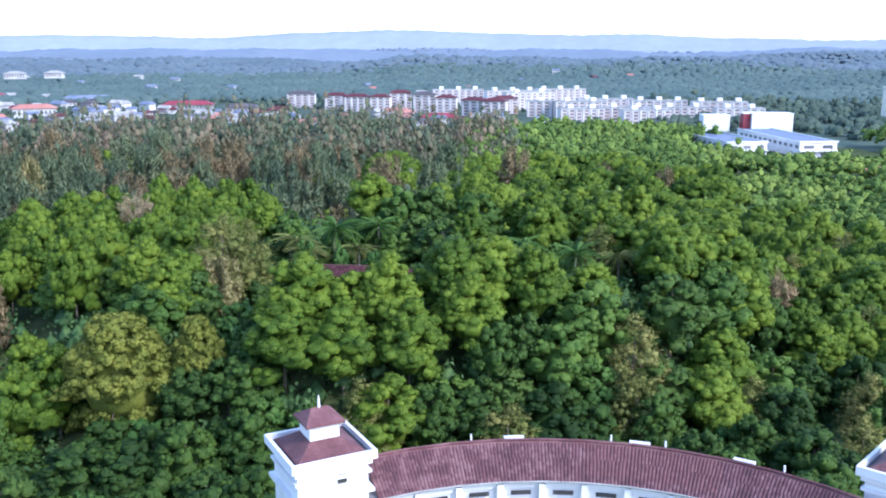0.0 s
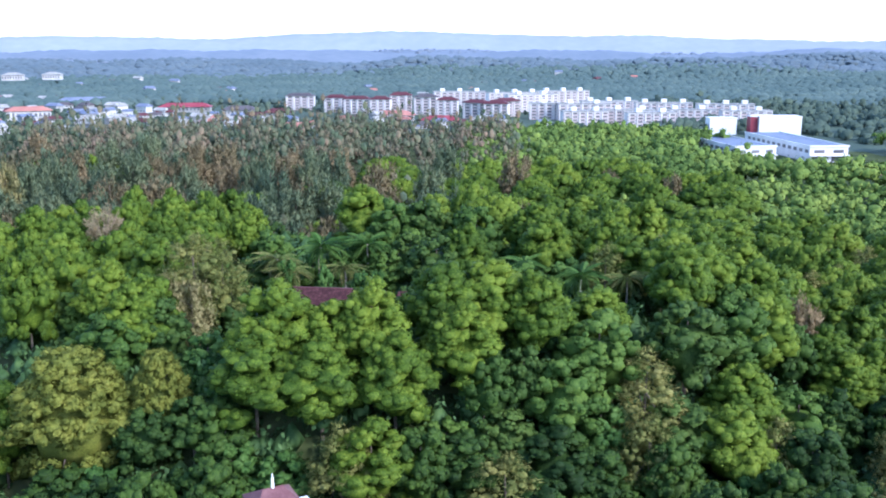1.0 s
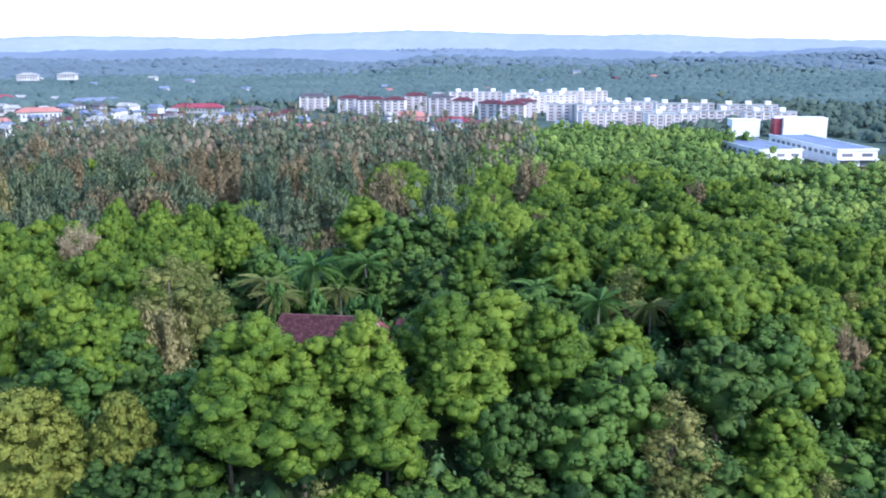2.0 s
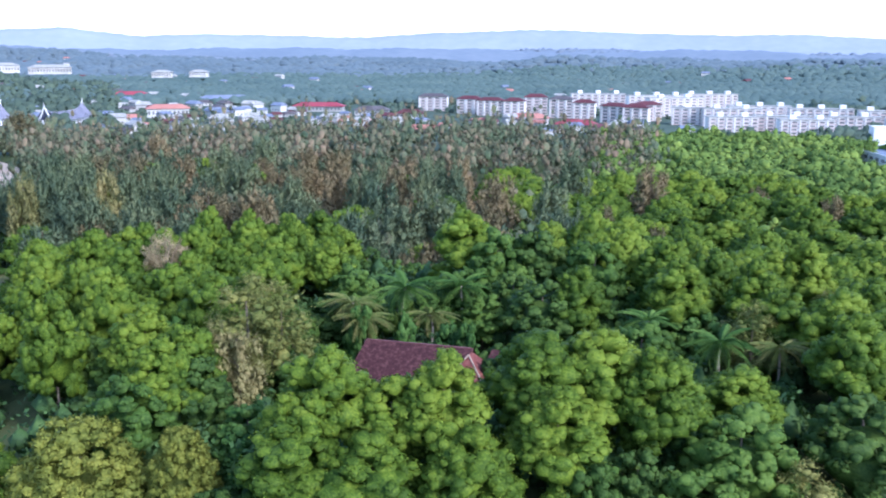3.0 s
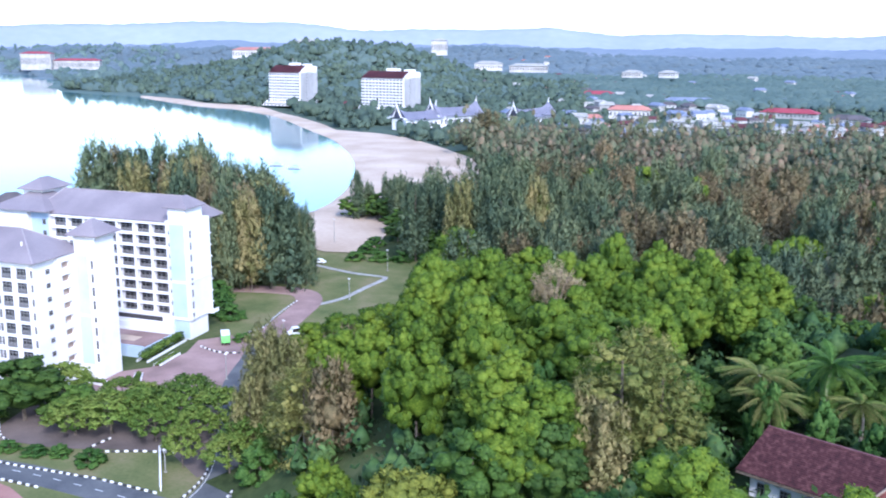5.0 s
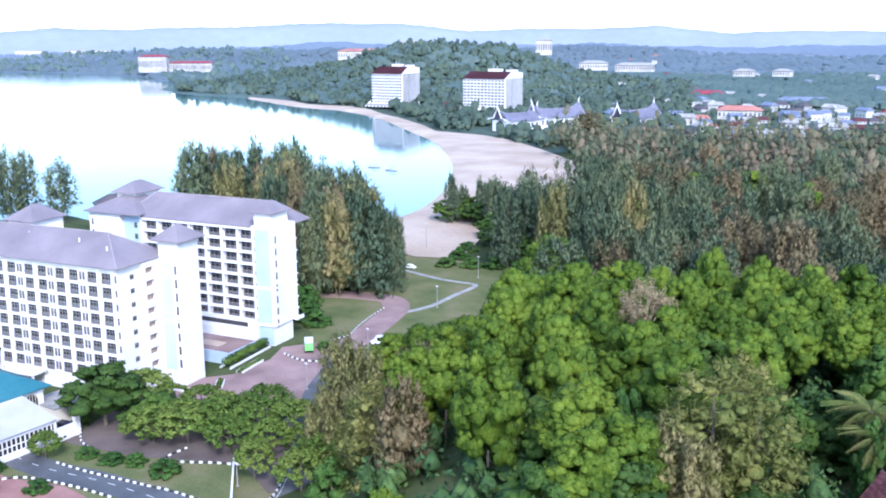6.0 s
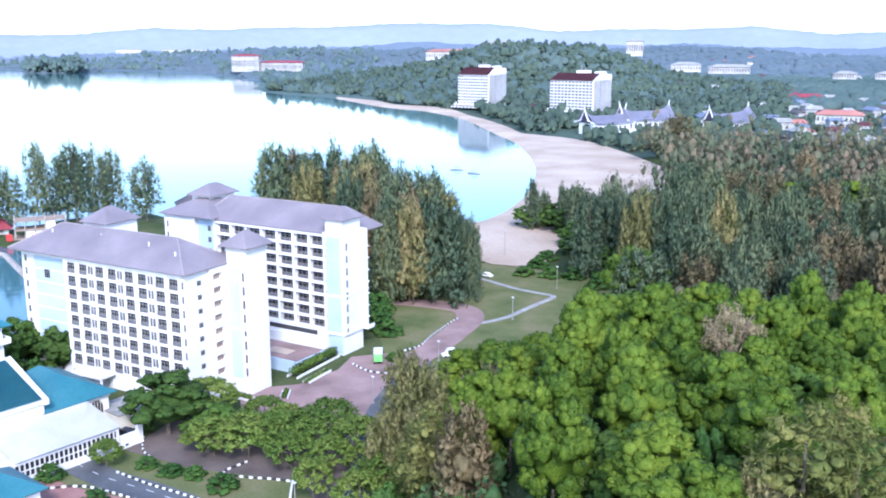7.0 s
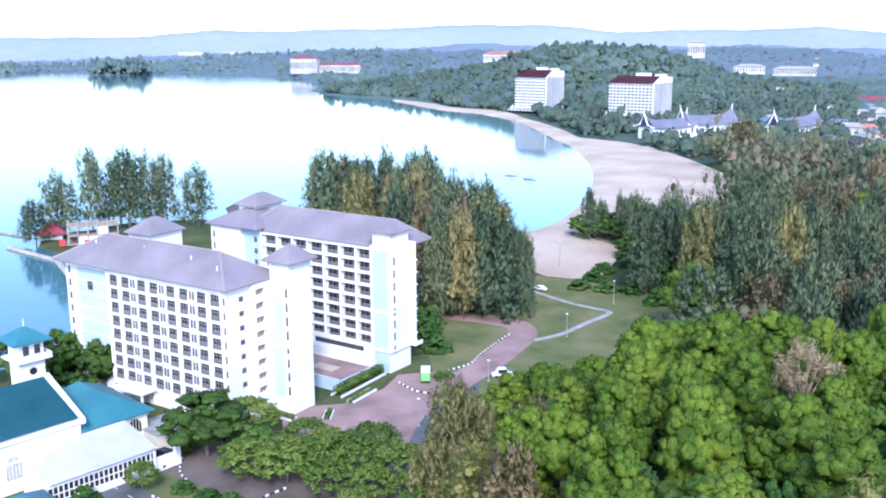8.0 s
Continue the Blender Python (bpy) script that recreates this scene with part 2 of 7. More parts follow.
def hip(x0, x1, y0, y1, z0, z1, inset=None, thick=0.25, bm=None):
    """A hipped roof over a rectangle, with a rim of some thickness. inset: how far the ridge ends lie in from the short sides."""
    bm = bm or bmesh.new()
    w, d = x1 - x0, y1 - y0
    if w >= d:
        i = d / 2 if inset is None else inset
        r = [((x0 + i), (y0 + y1) / 2, z1), ((x1 - i), (y0 + y1) / 2, z1)]
    else:
        i = w / 2 if inset is None else inset
        r = [((x0 + x1) / 2, y0 + i, z1), ((x0 + x1) / 2, y1 - i, z1)]
    low = [bm.verts.new((x, y, z0 - thick)) for x, y in ((x0, y0), (x1, y0), (x1, y1), (x0, y1))]
    top = [bm.verts.new((x, y, z0)) for x, y in ((x0, y0), (x1, y0), (x1, y1), (x0, y1))]
    a = bm.verts.new(r[0])
    b = a if (Vector(r[0]) - Vector(r[1])).length < 0.05 else bm.verts.new(r[1])
    bm.faces.new(low[::-1])
    for k in range(4):
        bm.faces.new((low[k], low[(k + 1) % 4], top[(k + 1) % 4], top[k]))
    if a is b:
        for k in range(4):
            bm.faces.new((top[k], top[(k + 1) % 4], a))
    elif w >= d:
        bm.faces.new((top[0], top[1], b, a)), bm.faces.new((top[1], top[2], b))
        bm.faces.new((top[2], top[3], a, b)), bm.faces.new((top[3], top[0], a))
    else:
        bm.faces.new((top[0], top[1], a)), bm.faces.new((top[1], top[2], b, a))
        bm.faces.new((top[2], top[3], b)), bm.faces.new((top[3], top[0], a, b))
    return bm


def tube(bm, points, radii, sides=6):
    """A tapering tube through the points."""
    rings = []
    for i, (p, r) in enumerate(zip(points, radii)):
        p = Vector(p)
        d = (Vector(points[min(i + 1, len(points) - 1)]) - Vector(points[max(i - 1, 0)])).normalized()
        s = d.orthogonal().normalized()
        t = d.cross(s)
        rings.append([bm.verts.new(p + (s * math.cos(2 * math.pi * k / sides) + t * math.sin(2 * math.pi * k / sides)) * r) for k in range(sides)])
    for a, b in zip(rings, rings[1:]):
        for k in range(sides):
            bm.faces.new((a[k], a[(k + 1) % sides], b[(k + 1) % sides], b[k]))
    bm.faces.new(rings[0][::-1]), bm.faces.new(rings[-1])


def ribbon(name, line, width, z, mat, label, category="road", thick=0.15, height=None):
    """A strip along a line of plan points, rounded through them, that lies on the ground."""
    pts = smooth_line(line)
    v, f = [], []
    for i, p in enumerate(pts):
        d = (pts[min(i + 1, len(pts) - 1)] - pts[max(i - 1, 0)]).normalized()
        s = Vector((-d.y, d.x)) * width / 2
        for q in (p - s, p + s):
            h = z + (height(q.x, q.y) if height else 0)
            v += [(q.x, q.y, h - thick), (q.x, q.y, h)]
    for i in range(len(pts) - 1):
        a, b = 4 * i, 4 * i + 4
        f += [(a + 1, b + 1, b + 3, a + 3), (a, b, b + 1, a + 1), (a + 2, a + 3, b + 3, b + 2)]
    return tagged(sheet(name, v, f, mat), label, category, kind="structure")


def smooth_line(line, step=2.0):
    p = [Vector(q) for q in line]
    out = []
    for i in range(len(p) - 1):
        a, b, c, d = p[max(i - 1, 0)], p[i], p[i + 1], p[min(i + 2, len(p) - 1)]
        n = max(2, int((c - b).length / step))
        for k in range(n):
            t = k / n
            out.append(0.5 * ((2 * b) + (c - a) * t + (2 * a - 5 * b + 4 * c - d) * t * t + (3 * b - a - 3 * c + d) * t ** 3))
    return out + [p[-1]]

# ---- the land: one sheet to the horizon, the bay, the beach ----
SHORE = [(-7400, -300), (-3600, 400), (-2585, 708), (-2616, 798), (-2722, 885), (-2730, 948), (-2393, 852), (-2287, 963), (-2431, 1117), (-2221, 1147), (-2098, 1161), (-1920, 1140), (-1650, 1043), (-1472, 963), (-1318, 856), (-1267, 841),
         (-1193, 835), (-1120, 836), (-1062, 843), (-968, 811), (-863, 782), (-822, 785), (-742, 761), (-690, 736), (-619, 691), (-557, 649), (-504, 615), (-455, 575), (-411, 536), (-376, 501), (-336, 454), (-310, 417), (-298, 396), (-291, 378),
         (-300, 352), (-322, 318), (-345, 292), (-372, 280), (-412, 278), (-424, 240), (-412, 205), (-394, 190), (-360, 198), (-300, 190), (-262, 178), (-252, 150), (-236, 120), (-230, 60), (-260, -60), (-700, -700), (-3000, -3000), (-7400, -3000)]
BEACH_BACK = [(-1086, 860), (-1010, 852), (-900, 812), (-856, 819), (-795, 807), (-719, 763), (-668, 738), (-596, 696), (-542, 661), (-507, 664), (-466, 653), (-419, 626), (-380, 600), (-330, 560), (-290, 500), (-262, 440), (-242, 400), (-236, 366), (-226, 346), (-217, 330), (-228, 316), (-275, 330)]
BEACH_EDGE = [(-1062, 843), (-968, 811), (-863, 782), (-822, 785), (-742, 761), (-690, 736), (-619, 691), (-557, 649), (-504, 615), (-455, 575), (-411, 536), (-376, 501), (-336, 454), (-310, 417), (-298, 396), (-291, 378), (-294, 365), (-300, 352)]
INLET = [(-7400, 1100), (-4000, 925), (-4000, 1047), (-3953, 1223), (-4348, 1456), (-4900, 1750), (-4950, 2000), (-6000, 2700), (-7400, 2850)]
HILLS = [(-955, 1120, 215, 170, 0.76, 66), (-1230, 1090, 260, 130, 0.6, 18), (-2300, 1750, 700, 420, 0.4, 34), (0, 2150, 330, 260, 0.0, 30), (520, 2050, 330, 260, 0.2, 34), (900, 1500, 320, 260, 0.0, 34), (-1700, 2650, 600, 350, 0.8, 40), (1500, 2600, 700, 500, 0.3, 48)]


def shore_distance(x, y):
    """Metres to the shoreline, positive on land."""
    px, py = np.array(x, float), np.array(y, float)
    best, inside = np.full(px.shape, 1e9), np.zeros(px.shape, bool)
    for (ax, ay), (bx, by) in list(zip(SHORE, SHORE[1:] + SHORE[:1])) + list(zip(INLET, INLET[1:] + INLET[:1])):
        dx, dy = bx - ax, by - ay
        t = np.clip(((px - ax) * dx + (py - ay) * dy) / (dx * dx + dy * dy), 0, 1)
        best = np.minimum(best, np.hypot(px - ax - t * dx, py - ay - t * dy))
        cross = (ay > py) != (by > py)
        with np.errstate(divide="ignore", invalid="ignore"):
            inside ^= cross & (px < ax + (py - ay) * dx / (dy if dy else 1e-9))
    return np.where(inside, -best, best)


def step(a, b, v):
    t = np.clip((v - a) / (b - a), 0, 1)
    return t * t * (3 - 2 * t)


def wave(x, y, s):
    return np.sin(x / s + 1.3 * np.sin(y / s * 0.7)) * np.cos(y / s * 0.9 + 1.7 * np.sin(x / s * 0.6 + 1))


def land_height(x, y):
    """The ground above the hotel's forecourt; the sea's level is -1."""
    x, y = np.asarray(x, float), np.asarray(y, float)
    h = 18 * (1 - step(0.85, 1.25, np.hypot((x + 20) / 85, (y - 210) / 60)))
    r = np.hypot(x, y)
    d = shore_distance(x, y)
    inland = step(80, 800, d)
    h = h + inland * step(1500, 2600, r) * (9 + 9 * wave(x, y, 260) + 5 * wave(x, y, 90))
    h = h + inland * step(2500, 4600, r) * (26 + 12 * wave(x, y, 520) + 5 * wave(x + 300, y, 170))
    for cx, cy, a, b, turn, top in HILLS:
        c, s = math.cos(turn), math.sin(turn)
        u, v = ((x - cx) * c + (y - cy) * s) / a, (-(x - cx) * s + (y - cy) * c) / b
        h = h + top * np.exp(-(u * u + v * v) * 1.4) * (1 + 0.12 * wave(x, y, 70))
    h = h * step(0, 90, d)
    return np.where(d > 0, h - 1.6 + 1.6 * step(0, 14, d), -1.6 - 3 * step(0, 30, -d))


def h1(x, y):
    return float(land_height(np.array([x]), np.array([y]))[0])


def axis(lo, hi, fine_lo, fine_hi, fine):
    a, s, out = fine_lo, fine, []
    while a > lo:
        s = min(s * 1.12, 85)
        a -= s
        out.append(max(a, lo))
    out = out[::-1] + list(np.arange(fine_lo, fine_hi, fine))
    a, s = fine_hi, fine
    while a < hi:
        out.append(a)
        s = min(s * 1.12, 85)
        a += s
    return np.array(out + [hi])


def grid(name, xs, ys, zf, mat, label, category, kind="structure"):
    X, Y = np.meshgrid(xs, ys)
    Z = zf(X, Y)
    v = np.stack([X.ravel(), Y.ravel(), Z.ravel()], 1)
    nx, ny = len(xs), len(ys)
    i = (np.arange(ny - 1)[:, None] * nx + np.arange(nx - 1)[None, :]).ravel()
    f = np.stack([i, i + 1, i + nx + 1, i + nx], 1)
    ob = sheet(name, v.tolist(), f.tolist(), mat, smooth=True)
    return tagged(ob, label, category, kind=kind)


GX, GY = axis(-7400, 4200, -460, 160, 9), axis(-3000, 5200, 90, 520, 9)


def forest_ground():
    ob = grid("ground", GX, GY, land_height, M_GROUND, "forest floor and open land, dark green-brown, haze-tinted with distance", "ground")
    # farther bands take haze-tinted colours, paler and bluer with distance
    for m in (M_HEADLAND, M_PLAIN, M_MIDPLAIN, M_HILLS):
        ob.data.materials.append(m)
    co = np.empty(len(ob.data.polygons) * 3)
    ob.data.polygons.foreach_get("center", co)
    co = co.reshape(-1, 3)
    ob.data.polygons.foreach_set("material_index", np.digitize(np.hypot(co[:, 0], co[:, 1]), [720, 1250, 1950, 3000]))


forest_ground()


def ridge(r, crest, sway, seed, mat, label, depth=900.0):
    """A long wooded ridge near the horizon, with a foot, a crest and a back. crest: heights by bearing in degrees, to the left of north."""
    v, f = [], []
    n = 420
    a0, a1 = crest[0][0], crest[-1][0]
    for i in range(n + 1):
        deg = a0 + (a1 - a0) * i / n
        a, u = math.radians(deg), i * 0.16 + seed
        top = float(np.interp(deg, [c[0] for c in crest], [c[1] for c in crest])) + sway * (math.sin(u * 0.9) + 0.6 * math.sin(u * 2.3 + 1) + 0.35 * math.sin(u * 6.1) + 0.2 * math.sin(u * 14.3))
        for k, h in ((-0.5, -0.02), (-0.32, 0.3), (-0.12, 0.85), (0.0, 1.0), (0.2, 0.8), (0.4, -0.02)):
            q = r + depth * k
            v.append((-math.sin(a) * q, math.cos(a) * q, top * h + (1.5 * math.sin(u * 19 + k * 40) if h > 0.2 else 0)))
    for i in range(n):
        for k in range(5):
            b = 6 * i + k
            f.append((b, b + 6, b + 7, b + 1))
    tagged(sheet("ridge", v, f, mat, smooth=True), label, "hills", kind="structure")


# both ridges get their haze from their base colours
ridge(3500, [(-60, 40), (-30, 62), (-22, 58), (-14, 40), (-8, 52), (0, 44), (8, 50), (16, 58), (24, 46), (32, 60), (40, 52), (48, 66), (56, 48), (64, 30), (70, 20), (72, 0)], 4, 2.0, M_HILLS, "wooded ridge beyond the plain in haze-tinted blue-grey")
ridge(4550, [(-70, 90), (-25, 89), (-16, 95), (-10, 112), (-5, 116), (0, 130), (5, 130), (10, 116), (15, 100), (20, 108), (26, 100), (30, 136), (36, 124), (41, 114), (45, 150), (49, 158), (54, 138), (60, 122), (64, 132), (69, 104), (73, 95), (77, 102), (90, 100), (100, 60)], 3.5, 7.0, M_RIDGE, "far ridge on the horizon, coloured pale blue for haze")
tagged(sheet("water", [(-7400, -3000, -1), (200, -3000, -1), (200, 1400, -1), (-2400, 3000, -1), (-7400, 3000, -1)], [(0, 1, 2, 3, 4)], M_WATER), "calm pale bay water mirroring the bright sky", "water", kind="structure")


def strip_between(name, a, b, za, zb, mat, label, category, n=6):
    """A sheet between two lines of plan points."""
    la, lb = smooth_line(a, 8), smooth_line(b, 8)
    m = 120
    v, f = [], []
    for i in range(m):
        p, q = la[round(i * (len(la) - 1) / (m - 1))], lb[round(i * (len(lb) - 1) / (m - 1))]
        for k in range(n):
            t = k / (n - 1)
            v.append((*(p * (1 - t) + q * t), za + (zb - za) * min(1, t * 5) + (0.0 if k in (0, n - 1) else 0.08 * math.sin(i * 0.9 + k * 2))))
    for i in range(m - 1):
        for k in range(n - 1):
            j = i * n + k
            f.append((j, j + n, j + n + 1, j + 1))
    return tagged(sheet(name, v, f, mat, smooth=True), label, category, kind="structure")


strip_between("beach", [(x - (4 if x > -700 else 2), y - 4) for x, y in BEACH_EDGE], BEACH_BACK, -1.35, 0.3, M_SAND, "pale pinkish sand beach curving round the bay", "beach")

# ---- trees: built once a kind, then copied ----
rng = np.random.default_rng(7)


def unit(v):
    return v / np.maximum(np.linalg.norm(v, axis=-1, keepdims=True), 1e-9)


def tufts(clumps, per, length, width, up=0.0, jitter=0.5, low=-0.5, core=0.7, seed=0, axis_pull=0.0, rough=0.22, centre=None, lump=0.0, shell=(0.66, 1.1)):
    """Leaf tufts over the shells of some clumps (x, y, z, radius, height radius); returns a crown's verts, faces and soft normals."""
    g = np.random.default_rng(seed)
    V, N, Fq, base = [], [], [], 0
    for cx, cy, cz, r, rz in clumps:
        n = int(per * (0.7 + 0.6 * g.random()))
        d = unit(g.normal(size=(n * 2, 3)))
        d = d[d[:, 2] > low][:n]
        n = len(d)
        mid = np.array([cx, cy, cz])
        out = unit(np.array([cx, cy, 0.0])) * axis_pull
        if centre is not None:
            out = unit(mid - np.array([0, 0, centre])) * axis_pull
        if lump:
            k = g.normal(size=(3, 3)) * 2.6
            d_len = 1 + lump * np.sin(d @ k[0] + k[0, 0]) + lump * 0.7 * np.sin(1.8 * d @ k[1] + k[1, 0])
        else:
            d_len = np.ones(n)
        c = mid + d * np.array([r, r, rz]) * g.uniform(*shell, (n, 1)) * d_len[:, None]
        nor = unit(d + g.normal(size=(n, 3)) * jitter)
        ax = unit(np.cross(nor, g.normal(size=(n, 3))) * (1 - abs(up)) + np.array([0, 0, 1.0]) * up + d * 0.4 * abs(up))
        sd = unit(np.cross(nor, ax))
        L = length * g.uniform(0.6, 1.35, (n, 1))
        W = width * g.uniform(0.6, 1.35, (n, 1))
        soft = unit(d + out + g.normal(size=(n, 3)) * rough)
        sd *= np.where((np.cross(sd, ax) * soft).sum(1, keepdims=True) < 0, -1, 1)
        q = np.stack([c - ax * L * 0.5, c + sd * W * 0.5 + ax * L * 0.05, c + ax * L * 0.55, c - sd * W * 0.5 + ax * L * 0.05], 1)
        V.append(q.reshape(-1, 3))
        N.append(np.repeat(soft, 4, axis=0))
        Fq.append(base + np.arange(n * 4).reshape(-1, 4))
        base += n * 4
        if core:
            cv, cf = (ICO_V, ICO_F) if core > 0.75 else (OCT_V, OCT_F)
            o = np.array(cv)
            V.append(o * np.array([r, r, rz]) * core * g.uniform(0.85, 1.1, (len(cv), 1)) + mid)
            N.append(unit(o + out))
            Fq.append([(a + base, b + base, c2 + base) for a, b, c2 in cf])
            base += len(o)
    faces = [tuple(int(i) for i in f) for blk in Fq for f in blk]
    return np.concatenate(V), faces, np.concatenate(N)


OCT_V = [(1, 0, 0), (-1, 0, 0), (0, 1, 0), (0, -1, 0), (0, 0, 1), (0, 0, -1)]
OCT_F = [(0, 2, 4), (2, 1, 4), (1, 3, 4), (3, 0, 4), (2, 0, 5), (1, 2, 5), (3, 1, 5), (0, 3, 5)]


def _ico(sub):
    bm = bmesh.new()
    bmesh.ops.create_icosphere(bm, subdivisions=sub, radius=1)
    v, f = [tuple(p.co) for p in bm.verts], [tuple(p.index for p in q.verts) for q in bm.faces]
    bm.free()
    return v, f


GEM_V, GEM_F = _ico(0)
ICO_V, ICO_F = _ico(1)
BALL_V, BALL_F = _ico(2)


def lumps(clumps, per, length, width, seed=0, knobs=8, rough=0.4, low=-0.3, centre=None, pull=0.2, jitter=0.9, heart=0.0, up=0.0, body=0.8, shell=(0.72, 1.2)):
    """A crown of cauliflower-like foliage lumps: each a body with smaller knobs over its upper side, all fringed with small leaves. heart: a body inside."""
    g = np.random.default_rng(seed)
    V, N, quads, tris, base = [], [], [], [], 0
    rows = [(*c, 0) for c in clumps]
    if heart:
        c = np.array(clumps)
        rows.append((0, 0, float(np.median(c[:, 2])) - 1.5, float(np.hypot(c[:, 0], c[:, 1]).max()) * heart, float(c[:, 2].max() - c[:, 2].min()) * 0.5 * heart, 1))
    bodies = []
    for cx, cy, cz, r, rz, inner in rows:
        mid = np.array([cx, cy, cz])
        lean = unit(mid - np.array([0, 0, centre])) if centre is not None else np.array([0, 0, 1.0])
        bodies.append((mid, np.array([r, r, rz]) * (1 if inner else body), lean * pull, 0 if knobs or inner else per, *((BALL_V, BALL_F) if inner or not knobs else (ICO_V, ICO_F))))
        if inner or not knobs:
            continue
        d = unit(g.normal(size=(60, 3)) + lean * 0.6)
        d = d[d[:, 2] > low]
        kept = []
        for q in d:
            if len(kept) < knobs and all(q @ o < 0.72 for o in kept):
                kept.append(q)
        for q in kept:
            k = r * g.uniform(0.32, 0.56)
            bodies.append((mid + q * np.array([r, r, rz]) * g.uniform(0.62, 0.82), np.array([k, k, k * rz / r * g.uniform(0.8, 1.1)]), unit(q + lean) * (pull + 0.25), per, ICO_V, ICO_F))
    for mid, size, out, per_knob, bv, bf in bodies:
        fill_in = body + 0.06 if per_knob and knobs else 1.0
        D0 = np.array(bv) @ np.linalg.qr(g.normal(size=(3, 3)))[0].T
        V.append(mid + D0 * size * fill_in * g.uniform(0.82, 1.16, (len(D0), 1)))
        N.append(unit(D0 + out + g.normal(size=D0.shape) * rough * 0.5))
        tris.append(np.array(bf) + base)
        base += len(D0)
        n = int(per_knob * g.uniform(0.7, 1.3))
        if not n:
            continue
        d = unit(g.normal(size=(2 * n + 4, 3)) + out)
        d = d[d[:, 2] > low - 0.2][:n]
        n = len(d)
        p = mid + d * size * g.uniform(*shell, (n, 1))
        nor = unit(d + g.normal(size=(n, 3)) * jitter)
        ax = unit(unit(np.cross(nor, g.normal(size=(n, 3)))) * (1 - up) + (np.array([0, 0, 1.0]) + d * 0.5) * up)
        soft = unit(d + out + g.normal(size=(n, 3)) * rough)
        sd = unit(np.cross(nor, ax))
        sd *= np.where((np.cross(sd, ax) * soft).sum(1, keepdims=True) < 0, -1, 1)
        L, W = length * g.uniform(0.6, 1.4, (n, 1)), width * g.uniform(0.6, 1.4, (n, 1))
        V.append(np.stack([p - ax * L * 0.5, p + sd * W * 0.5, p + ax * L * 0.5, p - sd * W * 0.5], 1).reshape(-1, 3))
        N.append(np.repeat(soft, 4, axis=0))
        quads.append(base + np.arange(n * 4).reshape(-1, 4))
        base += n * 4
    faces = [tuple(f) for b in tris for f in b.tolist()] + [tuple(f) for b in quads for f in b.tolist()]
    return np.concatenate(V), faces, np.concatenate(N)


def tree(name, clumps, mat, label, category, trunk, per, length, width, bark=None, seed=0, group="", **kw):
    """A tree at the origin: a trunk with limbs to its clumps, and a crown of tufts."""
    root = thing(name, pose(0, 0, 0), label, category, group)
    bm = bmesh.new()
    h, r = trunk
    lean = [(0, 0, -0.6), (0.1 * h * 0.1, 0.05 * h * 0.1, h * 0.45), (0, 0, h)]
    tube(bm, lean, (r, r * 0.75, r * 0.35), 7)
    g = np.random.default_rng(seed + 99)
    for i in g.permutation(len(clumps))[:5]:
        x, y, z, cr, cz = clumps[i]
        s = h * g.uniform(0.4, 0.75)
        tube(bm, [(0, 0, s), (x * 0.5, y * 0.5, s + (z - s) * 0.4), (x * 0.9, y * 0.9, z - 0.2 * cz)], (r * 0.45, r * 0.28, r * 0.1), 4)
    part("trunk", bm, bark or M_BARK, root)
    v, f, n = (lumps if "knobs" in kw else tufts)(clumps, per, length, width, seed=seed, **kw)
    sheet("crown", v, f, mat, root, normals=n)
    return root


def billow(R, z0, z1, cr, seed, skirt=0.6, gap=1.3):
    """Lumps set apart over a domed crown, the upper ones proud, with a skirt of smaller ones below."""
    g = np.random.default_rng(seed)
    out = []
    for i in range(400):
        a, t = g.uniform(0, 6.283), math.sqrt(g.random())
        c = cr * g.uniform(0.7, 1.2)
        x, y = R * t * math.cos(a), R * t * math.sin(a)
        z = z1 - (z1 - z0) * t ** 2.2 - c * 0.85 + g.uniform(-1.1, 0.5)
        if all((x - p) ** 2 + (y - q) ** 2 + (z - w) ** 2 > (gap * 0.5 * (c + k)) ** 2 for p, q, w, k, _ in out):
            out.append((x, y, z, c, c * g.uniform(0.85, 1.05)))
    for i in range(int(len(out) * skirt)):
        a, c = i * 2.39996 + g.uniform(-0.4, 0.4), cr * g.uniform(0.6, 0.95)
        rad = R * g.uniform(0.6, 0.95)
        out.append((rad * math.cos(a), rad * math.sin(a), z0 - (z1 - z0) * g.uniform(0.05, 1.0), c, c * 1.1))
    return out


def plume_clumps(R, z0, z1, leaders, seed):
    """Clumps of a broad casuarina: several leaders, each a soft upright plume that narrows to its tip."""
    g = np.random.default_rng(seed)
    out = []
    for i in range(leaders):
        a, ro = i * 2.39996 + g.uniform(-0.4, 0.4), R * 0.68 * math.sqrt((i + 0.2) / leaders)
        ox, oy = ro * math.cos(a), ro * math.sin(a)
        top = z1 * (1 - 0.34 * (ro / R) ** 1.3) * g.uniform(0.9, 1.0)
        foot = z0 + (top - z0) * g.uniform(0.0, 0.2)
        n = 4
        for k in range(n):
            t = (k + 0.5) / n
            r = R * 0.31 * (1 - 0.66 * t ** 2) * g.uniform(0.85, 1.15)
            out.append((ox * (1 - 0.2 * t) + g.normal() * 0.4, oy * (1 - 0.2 * t) + g.normal() * 0.4, foot + (top - foot) * t - r * 0.3, r, (top - foot) / n * 0.75))
    return out


